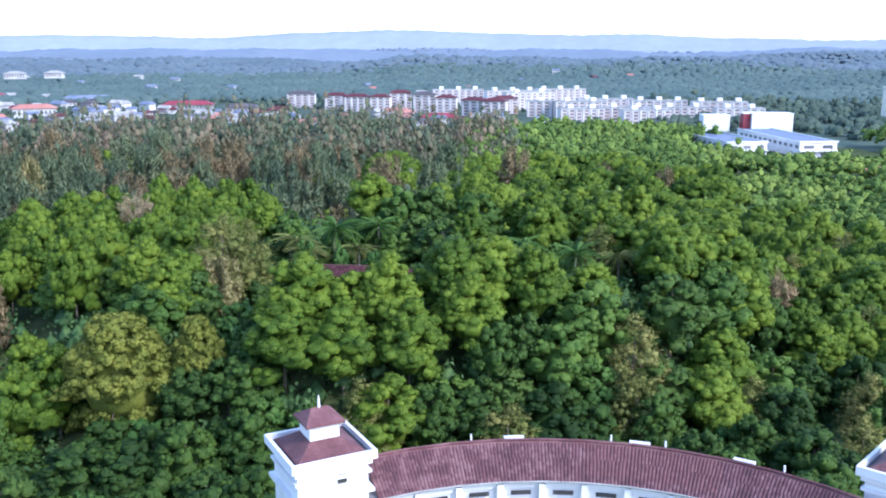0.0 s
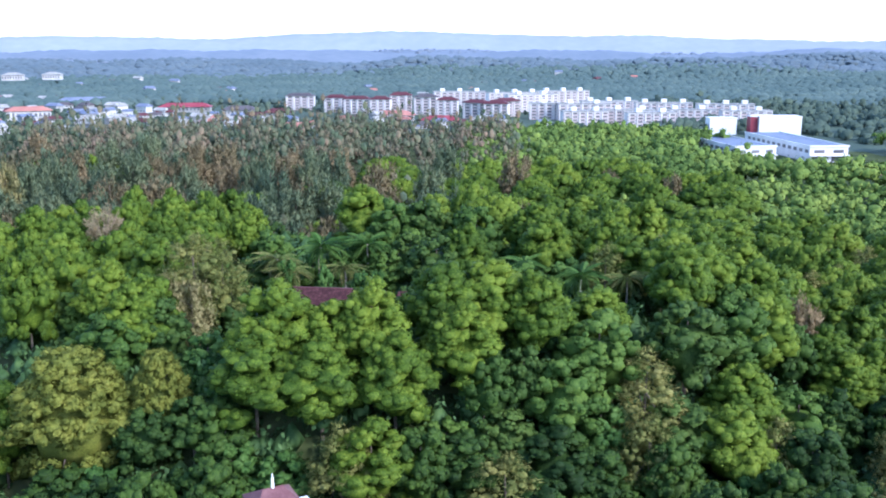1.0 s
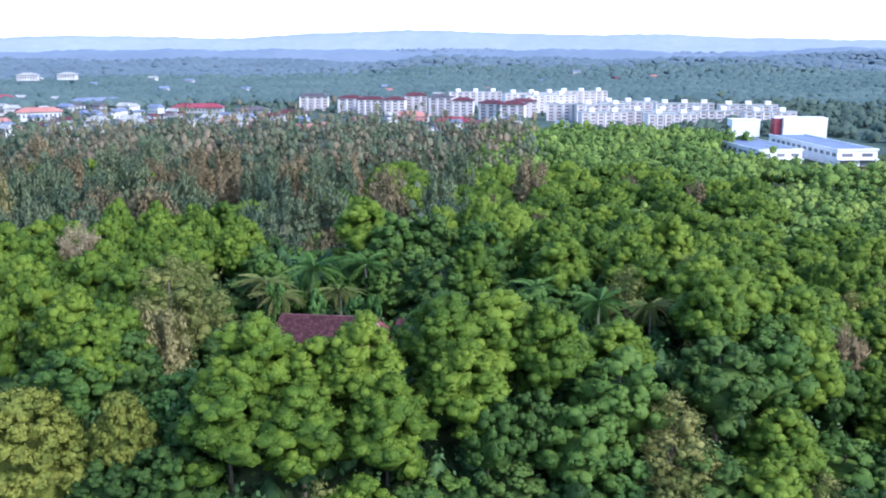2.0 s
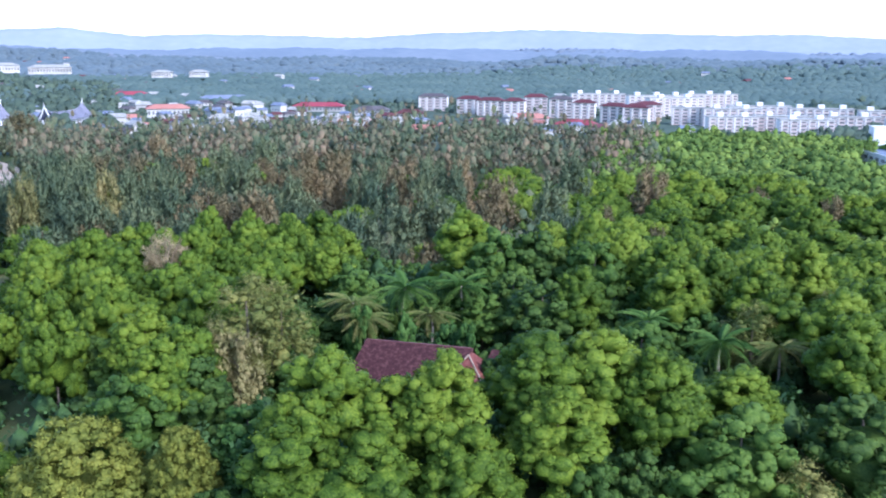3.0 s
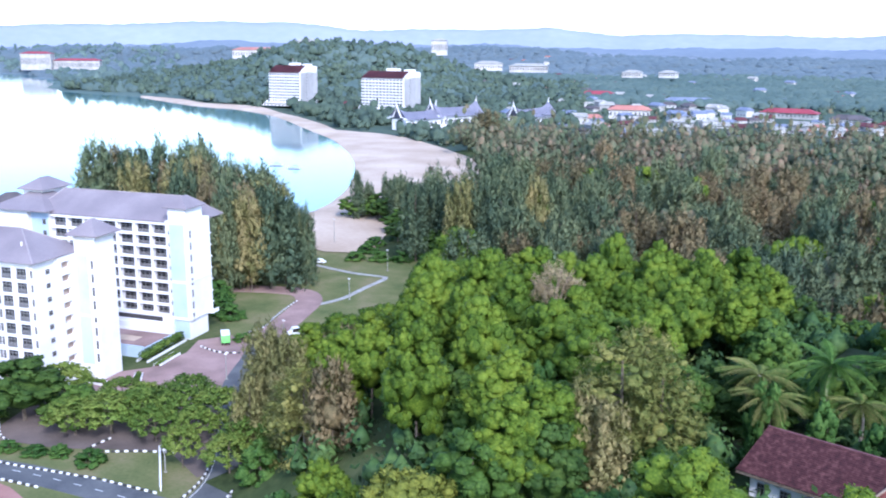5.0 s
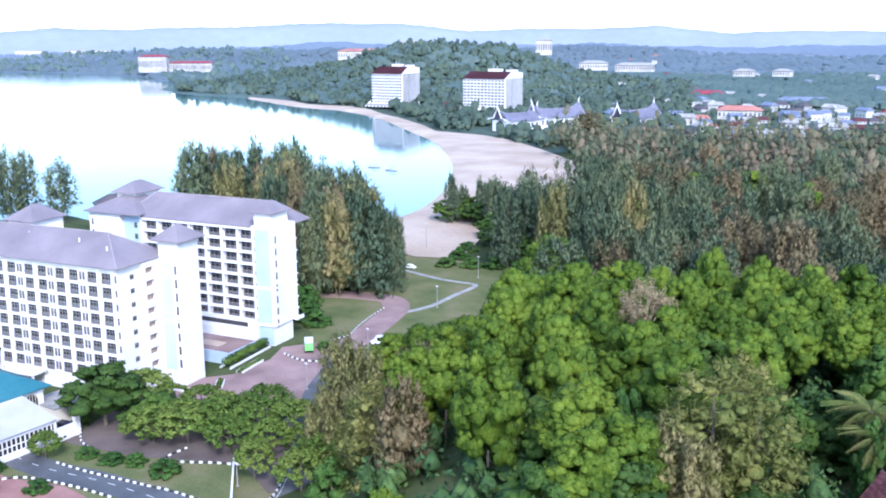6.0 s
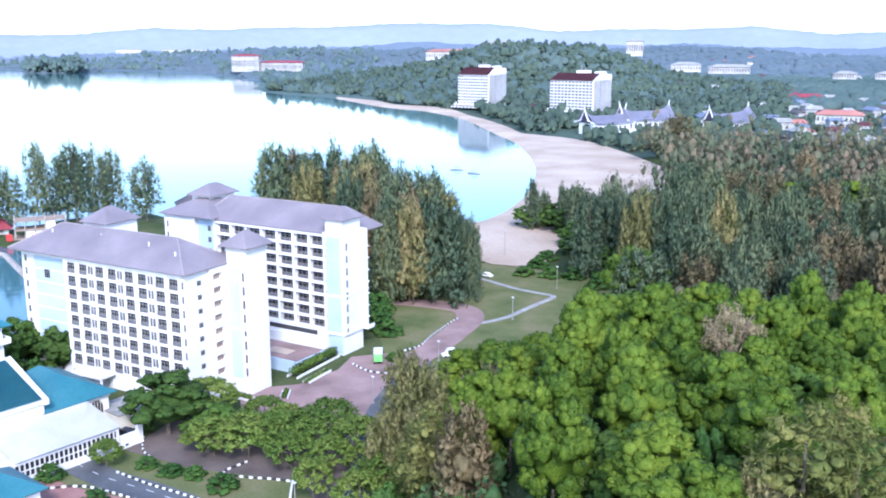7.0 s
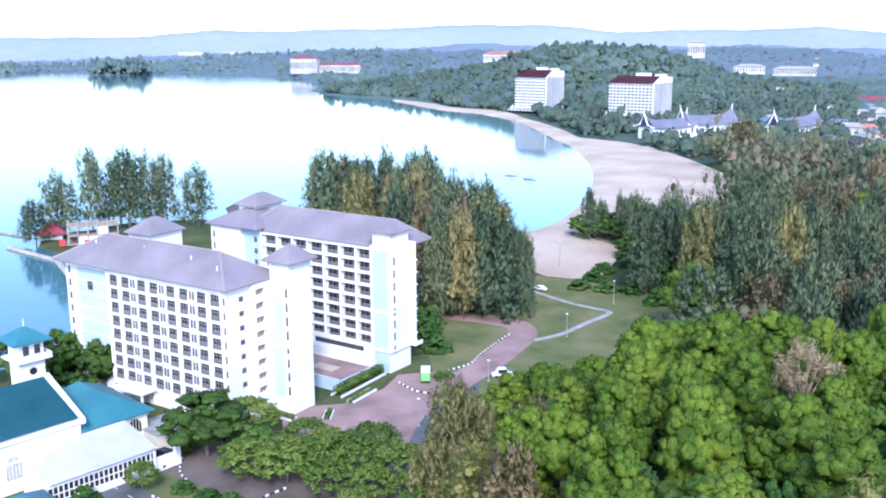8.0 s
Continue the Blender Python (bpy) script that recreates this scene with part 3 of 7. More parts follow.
def palm(seed, mat, label):
    g = np.random.default_rng(seed)
    root = thing("coconut_palm", pose(0, 0, 0), label, "palm tree", "palms")
    bm = bmesh.new()
    tube(bm, [(0, 0, -0.6), (0.35, 0.1, 5), (0.3, 0.3, 10), (0, 0, 13.2)], (0.32, 0.24, 0.2, 0.18), 7)
    part("trunk", bm, M_PALEBARK, root)
    me = None
    for i in range(28):
        a, e = i * 2.39996, g.uniform(-1.25, 1.2)
        if me is None:
            v, f = [], []
            spine = [Vector((0.3 + 4.6 * t, 0, 1.7 * t - 4.4 * t * t)) for t in np.linspace(0, 1, 10)]
            for k in range(9):
                p, q = spine[k], spine[k + 1]
                for s in (-1, 1):
                    for m in range(3):
                        o = p.lerp(q, m / 3)
                        l = 0.95 * math.sin(math.pi * (0.12 + 0.8 * (k + m / 3) / 9))
                        tip = o + Vector((0.45 * l, s * l, -0.8 * l))
                        b = len(v)
                        v += [tuple(o), tuple(o + Vector((0.19, 0, 0.02))), tuple(tip)]
                        f.append((b, b + 1, b + 2))
                b = len(v)
                v += [tuple(p + Vector((0, -0.05, 0))), tuple(q + Vector((0, -0.05, 0))), tuple(q + Vector((0, 0.05, 0))), tuple(p + Vector((0, 0.05, 0)))]
                f.append((b, b + 1, b + 2, b + 3))
            ob = sheet("frond", v, f, mat, root)
            me = ob.data
        else:
            ob = new("frond", me)
            ob.parent = root
        ob.matrix_basis = pose(0, 0, 13.1, 0, 0, math.degrees(a)) @ pose(0, 0, 0, 0, -math.degrees(e) * 0.75, 0)
    return root


A_LAB = "tall acacia with rounded bright yellow-green leaf clumps"
C_LAB = "tall feathery dark grey-green casuarina"
B_LAB = "casuarina with dry brownish needles"
D_LAB = "dense dark green broadleaf jungle tree"
O_LAB = "thin-crowned olive-brown tree with drooping twigs"
KINDS = {}


def kind(key, protos, H, R):
    KINDS[key] = dict(protos=protos, used=[False] * len(protos), H=H, R=R, n=0)


ACACIA = dict(centre=8, heart=0.7)
kind("acacia", [tree("acacia_tree", billow(5.2, 13.2, 20.8, 2.7, s, 0.45, 1.18), M_ACACIA, A_LAB, "tree", (16, 0.32), 22, 0.42, 0.28, seed=s, group="acacias", knobs=10, rough=0.5, shell=(0.8, 1.12), **ACACIA) for s in (1, 2, 3, 6)], 20, 6.6)
kind("far_acacia", [tree("acacia_tree", billow(7.8, 15.0, 20.8, 2.9, s, 0.25, 1.2), M_ACACIA, A_LAB, "tree", (16, 0.32), 7, 0.8, 0.55, seed=s, group="acacias", knobs=7, rough=0.5, pull=1.0, **ACACIA) for s in (4, 5, 7)], 20, 9.4)
PLUME = dict(knobs=6, up=0.75, low=-0.75, rough=0.5, jitter=0.6, centre=4, body=0.4, shell=(0.4, 1.9))
kind("casuarina", [tree("casuarina_tree", plume_clumps(8.0, 0.8, 30, 9, s), M_CASUARINA, C_LAB, "tree", (26, 0.3), 22, 1.55, 0.23, seed=s, group="casuarinas", heart=0.4, **PLUME) for s in (11, 12, 13, 14)], 30, 8.4)
kind("airy", [tree("shore_casuarina_tree", plume_clumps(8.0, 3.0, 30, 8, s), M_CASUARINA, "open, airy grey-green casuarina on the shore", "tree", (27, 0.28), 26, 1.2, 0.18, seed=s, group="shore casuarinas", knobs=6, up=0.5, low=-0.75, rough=0.5, jitter=0.8, centre=6, body=0.3, shell=(0.3, 1.9)) for s in (15, 16)], 30, 8)
kind("brown", [tree("dry_casuarina_tree", plume_clumps(8.0, 1.0, 29, 8, s), M_BROWN, B_LAB, "tree", (25, 0.28), 22, 1.55, 0.23, seed=s, group="dry casuarinas", heart=0.45, **PLUME) for s in (21, 22, 24)], 29, 8.4)
FEATHER = dict(knobs=6, low=-0.8, rough=0.4, jitter=0.8, centre=5, body=0.4, shell=(0.4, 1.8))
kind("wispy", [tree("wispy_casuarina_tree", plume_clumps(5.6, 2.5, 22, 8, s), M_WISP, "tall wispy casuarina with grey-olive needles turning tan", "tree", (19, 0.2), 34, 0.85, 0.12, seed=s, group="wispy casuarinas", up=0.55, **FEATHER) for s in (91, 92)], 22, 6)
JUNGLE = dict(centre=5, heart=0.7, rough=0.5)
kind("dark", [tree("jungle_tree", billow(5.6, 9.5, 17.2, 2.0, s, 0.35, 1.4), m, D_LAB, "tree", (13, 0.36), 6, 0.7, 0.45, seed=s, group="jungle trees", knobs=5, **JUNGLE) for s, m in ((31, M_DARK), (32, M_MID), (33, M_DARK))], 17, 6.6)
kind("deep", [tree("evergreen_tree", billow(5.6, 9.0, 17.2, 1.9, s, 0.35, 1.4), M_DEEPSHADE, "dense jungle tree with leaves darkened to stand for deep shade", "tree", (13, 0.36), 6, 0.7, 0.42, seed=s, group="evergreen trees", knobs=5, **JUNGLE) for s in (131, 132)], 17, 6.6)
kind("olive", [tree("olive_brown_tree", billow(4.2, 8.0, 18.6, 2.1, s, 0.4, 1.35), M_OLIVE, O_LAB, "tree", (15, 0.28), 34, 0.8, 0.12, seed=s, group="olive-brown trees", up=0.35, **FEATHER) for s in (41, 42)], 19, 5.2)
kind("willow", [tree("yellow_green_tree", billow(8.2, 8.5, 19.2, 1.9, s, 0.7, 1.2), M_WILLOW, "broad tree with cascading pale yellow-green foliage", "tree", (14, 0.5), 40, 0.5, 0.24, seed=s, knobs=7, up=0.3, rough=0.5, centre=6, body=0.7, heart=0.7) for s in (51,)], 19.5, 9.5)
kind("palm", [palm(61, M_PALM, "coconut palm with arching dark green fronds"), palm(62, M_DRYPALM, "coconut palm with yellowing fronds")], 14.5, 5)
kind("park", [tree("park_tree", billow(4.2, 5.6, 8.6, 0.95, s, 0.25, 1.35), M_LIGHTTREE, "light green park tree beside the drive", "tree", (6.5, 0.2), 16, 0.34, 0.2, seed=s, group="park trees", knobs=5, centre=1, rough=0.5, body=0.5, shell=(0.4, 1.5)) for s in (71, 72)], 9, 4.6)
kind("shrub", [tree("climber_thicket", billow(2.6, 2.2, 6.4, 1.2, s, 0.5, 1.35), M_BUSH, "bright green climber-covered thicket", "bush", (4.5, 0.14), 8, 0.45, 0.3, seed=s, group="thickets", knobs=5, centre=1, rough=0.5) for s in (81, 82)], 7, 3.4)
kind("small", [tree("understorey_tree", billow(4.4, 4.4, 9.7, 1.8, s, 0.3, 1.4), m, "mid-green understorey tree hung with climbers", "tree", (7, 0.2), 5, 0.7, 0.45, seed=s, group="understorey trees", knobs=5, **JUNGLE) for s, m in ((101, M_MID), (102, M_DARK), (103, M_BUSH))], 10, 5.4)


def bare_tree(x, y, H, R):
    """A half-dead tree: pale forking limbs over a broad spread, with thin tan twigs."""
    g = np.random.default_rng(5)
    root = thing("half_dead_tree", pose(x, y, h1(x, y)), "half-dead tree with pale bare limbs and thin tan twigs", "tree")
    bm = bmesh.new()
    tube(bm, [(0, 0, -0.5), (0.2, 0.1, H * 0.35), (0, 0, H * 0.62)], (0.42, 0.34, 0.24), 8)
    cl = []
    for i in range(13):
        a, e = i * 2.39996, g.uniform(0.25, 1.0)
        tip = Vector((R * math.cos(a) * (1.0 - 0.4 * e), R * math.sin(a) * (1.0 - 0.4 * e), H * (0.55 + 0.45 * e) + g.uniform(-1.5, 0.8)))
        s = H * g.uniform(0.42, 0.6)
        bend = Vector((tip.x * 0.5, tip.y * 0.5, s + (tip.z - s) * 0.62))
        tube(bm, [(0, 0, s), bend, tip], (0.2, 0.12, 0.04), 5)
        for k in range(3):
            p = bend.lerp(tip, g.uniform(0.1, 0.8))
            q = p + Vector((g.normal() * 0.9, g.normal() * 0.9, g.uniform(-0.4, 1.2)))
            tube(bm, [p, q], (0.07, 0.02), 4)
            cl.append((q.x, q.y, q.z - 0.5, 0.85, 1.0))
    part("trunk", bm, M_DEADWOOD, root)
    v, f, n = tufts(cl, 80, 0.8, 0.11, up=-0.3, jitter=1.0, core=0, low=-1, seed=6)
    sheet("crown", v, f, M_TAN, root, normals=n)


bare_tree(-71.5, 210, 21.5, 5.4)


def plant(key, x, y, H=None, R=None, turn=None, z=None):
    """Set one tree of a kind on the ground, H metres high and R in crown radius."""
    k = KINDS[key]
    i = k["n"] % len(k["protos"])
    k["n"] += 1
    H, R = H or k["H"], R or k["R"]
    R *= 1.15 if key == "far_acacia" else 1.2 if key == "park" else 1.32 if key in ("casuarina", "brown") else 1.0
    m = Matrix.Translation((x, y, h1(x, y) if z is None else z)) @ Matrix.Rotation(turn if turn is not None else rng.uniform(0, 6.283), 4, "Z") @ Matrix.Diagonal((R / k["R"], R / k["R"], H / k["H"], 1))
    PLANTED.append((x, y, R))
    if not k["used"][i]:
        k["used"][i] = True
        k["protos"][i].matrix_basis = m
        return k["protos"][i]
    s = k["protos"][i].scale
    return copy_thing(k["protos"][i], m @ Matrix.Diagonal((1 / s.x, 1 / s.y, 1 / s.z, 1)))


PLANTED = []
ACACIAS = [(-136, 216, 14, 5), (-134, 224, 15, 5), (-140, 222, 12, 4.4), (-130, 232, 16, 5), (-127, 241, 16, 5), (-138, 231, 12, 4.4), (-125, 218, 17, 5), (-124, 228, 18, 5), (-119, 236, 18, 5), (-114, 246, 18, 5.2), (-108, 238, 18, 5.4), (-104, 250, 18, 5.4), (-96, 236, 16, 5.6), (-112, 213, 15, 4.6), (-109, 204, 16, 5), (-117, 206, 14, 4.4), (-106, 222, 15, 5), (-113, 222, 13, 4.4), (-92, 203, 20, 5.3), (-86, 211, 20, 5.9), (-79, 219, 20, 5.5), (-70, 220, 20, 4.9), (-73, 235, 21, 4.2), (-65, 238, 20, 4.2), (-56, 236, 19, 4.3), (-55, 226, 17, 5), (-81, 197, 18, 4), (-83, 187, 17, 4.2),
           (-71, 172, 19, 4.6), (-71, 188, 19, 5), (-88, 182, 15, 4.2), (-101, 212, 17, 5), (-104, 200, 14, 4.5), (-98, 222, 17, 5.5), (-55, 192, 18, 5.4), (-87, 226, 18, 6), (-64, 205, 18, 5), (-77, 206, 18, 5)]
ACACIAS_B = [(-26, 158, 18, 5), (-17.5, 158, 15, 4.3), (-11, 158, 18, 4.6), (-18, 150, 16, 5.1), (-28, 151, 16, 5.3), (-7, 151, 17, 4.8), (-10, 142, 16, 5.1), (0.4, 166, 19, 5.6), (8, 168, 19, 5.7), (15, 165, 18, 4.8), (3, 157, 16, 4.9), (26, 174, 13, 4.4),
             (-21, 251, 19, 6.8), (85, 297, 19, 8), (101, 305, 19, 8), (44, 198, 18, 5.7), (22, 219, 17, 5.8), (46, 350, 19, 8), (32, 365, 19, 8), (102, 221, 20, 8)]
ACACIAS_B = [(x, y, H, R * (1.3 if y < 175 else 1.1)) for x, y, H, R in ACACIAS_B]
DARKS = [(-53, 160, 14, 6), (-5, 243, 18, 7.5), (7, 235, 18, 6.8), (25, 162, 16, 7), (41, 170, 17, 7.5), (51, 177, 17, 7), (-13, 242, 18, 6.5), (-2, 212, 15, 6.6), (60, 168, 14, 7), (19, 155, 15, 6.5), (37, 156, 14, 7), (-57, 197, 12, 4.4), (-38, 222, 13, 5), (-8, 222, 14, 5)]
OLIVES = [(-45.5, 183, 21, 7.2), (-41, 186, 19, 5.5), (-49, 199, 17, 4.8), (-14, 141, 17, 5.5), (9, 141, 15, 6), (32, 158, 17, 6), (-97, 176, 18, 5), (-104, 180, 16, 5)]
BROWNS = [(68, 193, 18, 6), (-96, 323, 31, 9), (-63, 382, 31, 9), (-26, 369, 31, 9), (27, 403, 31, 9), (-115, 437, 31, 9), (-101, 440, 31, 9), (-175, 401, 31, 11), (-90, 175, 17, 4.7), (-98, 186, 17, 5), (-206, 488, 30, 8), (-366, 621, 30, 12), (10, 373, 20, 6), (93, 410, 20, 6), (-222, 272, 32, 10), (-246, 292, 31, 9)]
CASUARINAS = [(-188, 354, 29, 7), (-197, 398, 31, 8), (-164, 428, 31, 8), (-94, 355, 31, 7), (-75, 374, 31, 7), (-1, 422, 31, 8), (-154, 441, 31, 8), (-146, 476, 31, 8), (-54, 376, 31, 7), (-45, 394, 31, 7),
              (-266, 382, 15, 5), (-263, 399, 16, 5), (-214, 360, 20, 6), (-200, 366, 25, 7), (-190, 378, 28, 8), (-183, 366, 27, 7)]
CASUARINAS_B = [(-301, 317, 33, 8), (-335, 305, 33, 9), (-303, 302, 33, 8), (-322, 287, 33, 8), (-212, 264, 28, 8), (-206, 270, 30, 8.5), (-232, 276, 32, 10), (-250, 285, 33, 10), (-268, 296, 33, 10), (-284, 306, 33, 10), (-228, 290, 30, 9), (-240, 300, 28, 9), (-258, 310, 28, 9),
                (-400, 209, 28, 8), (-402, 223, 37, 6), (-406, 236, 33, 7), (-398, 237, 36, 8), (-396, 245, 34, 6), (-400, 254, 32, 6), (-385, 262, 28, 7), (-398, 199, 19, 6), (-245, 268, 30, 7), (-262, 280, 32, 7)]
CASUARINAS_B = [(x, y, H * 1.15 if y > 260 and x > -340 else H, R * 1.12) for x, y, H, R in CASUARINAS_B]
BEACH_STAND = [(-276, 290, 36, 6.5), (-292, 300, 36, 7), (-258, 301, 34, 6.5), (-309, 297, 34, 7), (-296, 286, 35, 6.5), (-320, 300, 34, 7), (-262, 372, 22, 3.6), (-252, 379, 20, 3.2), (-240, 372, 21, 3.8), (-232, 366, 24, 4.4), (-193, 325, 29, 6.5), (-186, 333, 30, 7), (-176, 328, 32, 7), (-165, 329, 34, 7.3), (-157, 334, 35, 7.3), (-201, 344, 29, 6), (-206, 353, 30, 6), (-148, 345, 34, 7), (-139, 352, 34, 7), (-196, 336, 27, 6), (-206, 276, 26, 5), (-213, 284, 27, 5), (-215, 292, 24, 4.5), (-212, 258, 30, 5), (-217, 262, 35, 6), (-226, 264, 37, 6.5), (-236, 262, 38, 6), (-200, 279, 27, 3.5)]
for key, rows in (("casuarina", BEACH_STAND), ("acacia", ACACIAS), ("acacia", ACACIAS_B), ("dark", DARKS), ("olive", OLIVES), ("brown", BROWNS), ("casuarina", CASUARINAS), ("casuarina", CASUARINAS_B),
                  ("wispy", [(-43.5, 173.5, 16, 5.6), (-48, 177, 15, 5), (-207, 263, 34, 7.5), (-262, 288, 38, 8.5), (-240, 274, 36, 7), (-172, 322, 33, 7.5), (-152, 336, 36, 8), (-186, 345, 30, 7)]), ("willow", [(-56, 152, 19, 10.5), (-43, 153, 14, 5)]), ("palm", [(26, 192, 12, 5.4), (35, 194, 11, 5), (-26, 209, 14, 6), (-34, 203, 12.5, 5.6), (16, 205, 11, 4.8), (-31, 199, 11, 5), (-17, 216, 13, 5.2), (-21, 206, 10, 5)])):
    for i, (x, y, H, R) in enumerate(rows):
        if key == "casuarina" and x < -380:
            plant("airy", x, y, H, R * 1.3)
        elif key == "casuarina" and x < -200 and y < 320 and i % 3 == 1:
            plant("brown" if i % 2 else "wispy", x, y, H * 0.95, R * (1.0 if i % 2 else 1.4))
        else:
            plant(key, x, y, H, R)

WEST = [(60, -66), (120, -78), (150, -86), (172, -98), (200, -112), (225, -118), (255, -140), (290, -160), (320, -182), (345, -196), (420, -222), (520, -262)]


def in_forest(x, y):
    return x > np.interp(y, [p[0] for p in WEST], [p[1] for p in WEST])


def choose(x, y):
    """Which tree grows at a place: casuarinas to the north-west, acacias to the north-east, jungle in the dell."""
    r = rng.random()
    if y > 285:
        if x < -15 + 25 * math.sin(y / 40):
            if r < 0.12:
                return "far_acacia", rng.uniform(17, 22), rng.uniform(7, 9)
            return ("casuarina" if r < 0.66 else "brown"), rng.uniform(20, 31), rng.uniform(6.5, 10)
        if x > 120 + (y - 285) * 0.05:
            return "dark", rng.uniform(8, 12), rng.uniform(5, 7)
        return ("far_acacia", rng.uniform(16, 20), rng.uniform(7, 9)) if r < 0.95 else ("brown", 19, 5)
    if y < 148:
        # the nearest jungle mostly gets the leaves darkened for shade
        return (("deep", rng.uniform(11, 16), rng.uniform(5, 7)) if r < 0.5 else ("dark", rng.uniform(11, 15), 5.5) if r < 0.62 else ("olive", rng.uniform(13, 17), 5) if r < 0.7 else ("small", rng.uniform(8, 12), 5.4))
    if x < -45:
        return ("acacia", rng.uniform(15, 19), rng.uniform(4.8, 6)) if r < 0.72 else ("dark", rng.uniform(11, 14), 5.5)
    if x > -8 and y > 208 and r < 0.62:
        return ("far_acacia" if y > 235 else "acacia"), rng.uniform(15, 19), rng.uniform(5, 6.4)
    if x > 30:
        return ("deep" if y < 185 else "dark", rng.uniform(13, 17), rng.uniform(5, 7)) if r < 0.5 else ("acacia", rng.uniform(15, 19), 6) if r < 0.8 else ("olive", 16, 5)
    return ("dark", rng.uniform(9, 14), rng.uniform(4.5, 6)) if r < 0.45 else ("small", rng.uniform(7, 11), rng.uniform(4.5, 6)) if r < 0.85 else ("shrub", rng.uniform(6, 10), 3.6)


def fill(count, x0, x1, y0, y1, gap):
    """Scatter trees in a stretch of the wood, clear of the others and of the old house."""
    done = 0
    for _ in range(count * 12):
        x, y = rng.uniform(x0, x1), rng.uniform(y0, y1)
        if done >= count:
            break
        if not in_forest(x, y) or (-44 < x < 14 and 166 < y < 203) or (-34 < x < 58 and y < 108) or shore_distance(np.array([x]), np.array([y]))[0] < 25:
            continue
        key, H, R = choose(x, y)
        if KINDS[key]["n"] >= 270 or any((x - a) ** 2 + (y - b) ** 2 < (gap * (0.5 * (r + R))) ** 2 for a, b, r in PLANTED):
            continue
        plant(key, x, y, H, R)
        done += 1


fill(110, -90, 110, 96, 150, 0.72)
fill(260, -120, 130, 140, 290, 0.72)
fill(150, -230, 60, 285, 470, 0.72)
fill(74, 0, 210, 285, 480, 0.9)


def fill_low(count, x0, x1, y0, y1):
    """Understorey trees wherever the wood is still open."""
    done = 0
    for _ in range(count * 25):
        x, y = rng.uniform(x0, x1), rng.uniform(y0, y1)
        if done >= count:
            break
        if not in_forest(x, y) or (-36 < x < -8 and 178 < y < 203) or (-34 < x < 58 and y < 108):
            continue
        if any((x - a) ** 2 + (y - b) ** 2 < (0.78 * r) ** 2 for a, b, r in PLANTED):
            continue
        plant("small", x, y, rng.uniform(7, 11), rng.uniform(4.5, 6.2))
        done += 1


fill_low(45, -60, 75, 106, 150)
fill_low(45, -105, 125, 96, 285)


def undergrowth():
    """Low growth between the trunks, one tangle."""
    g = np.random.default_rng(77)
    cl = []
    while len(cl) < 1700:
        x, y = g.uniform(-120, 130), g.uniform(96, 300)
        if in_forest(x, y) and not (-34 < x < 52 and y < 103) and not (-33 < x < 4 and 183 < y < 202):
            r = g.uniform(1.8, 3.6)
            cl.append((x, y, h1(x, y) + r * 0.8, r, r * g.uniform(0.8, 1.6)))
    while len(cl) < 2500:
        x, y = g.uniform(-70, 85), g.uniform(104, 170)
        if not (-34 < x < 52 and y < 108):
            r = g.uniform(2.0, 3.4)
            cl.append((x, y, h1(x, y) + r * 0.8, r, r * g.uniform(0.8, 1.6)))
    v, f, n = tufts(cl, 36, 0.95, 0.65, seed=78, jitter=0.8, core=0.7, rough=0.35)
    tagged(sheet("undergrowth", v, f, M_UNDER, normals=n), "dense dark undergrowth and climbers between the trees", "undergrowth", kind="stuff")


undergrowth()

# ---- the far woods: too many to count ----
def beach_mask(x, y):
    """Whether places lie on the sand."""
    ring_ = BEACH_EDGE + BEACH_BACK[::-1]
    inside = np.zeros(len(x), bool)
    for (ax, ay), (bx, by) in zip(ring_, ring_[1:] + ring_[:1]):
        inside ^= ((ay > y) != (by > y)) & (x < ax + (y - ay) * (bx - ax) / ((by - ay) or 1e-9))
    return inside


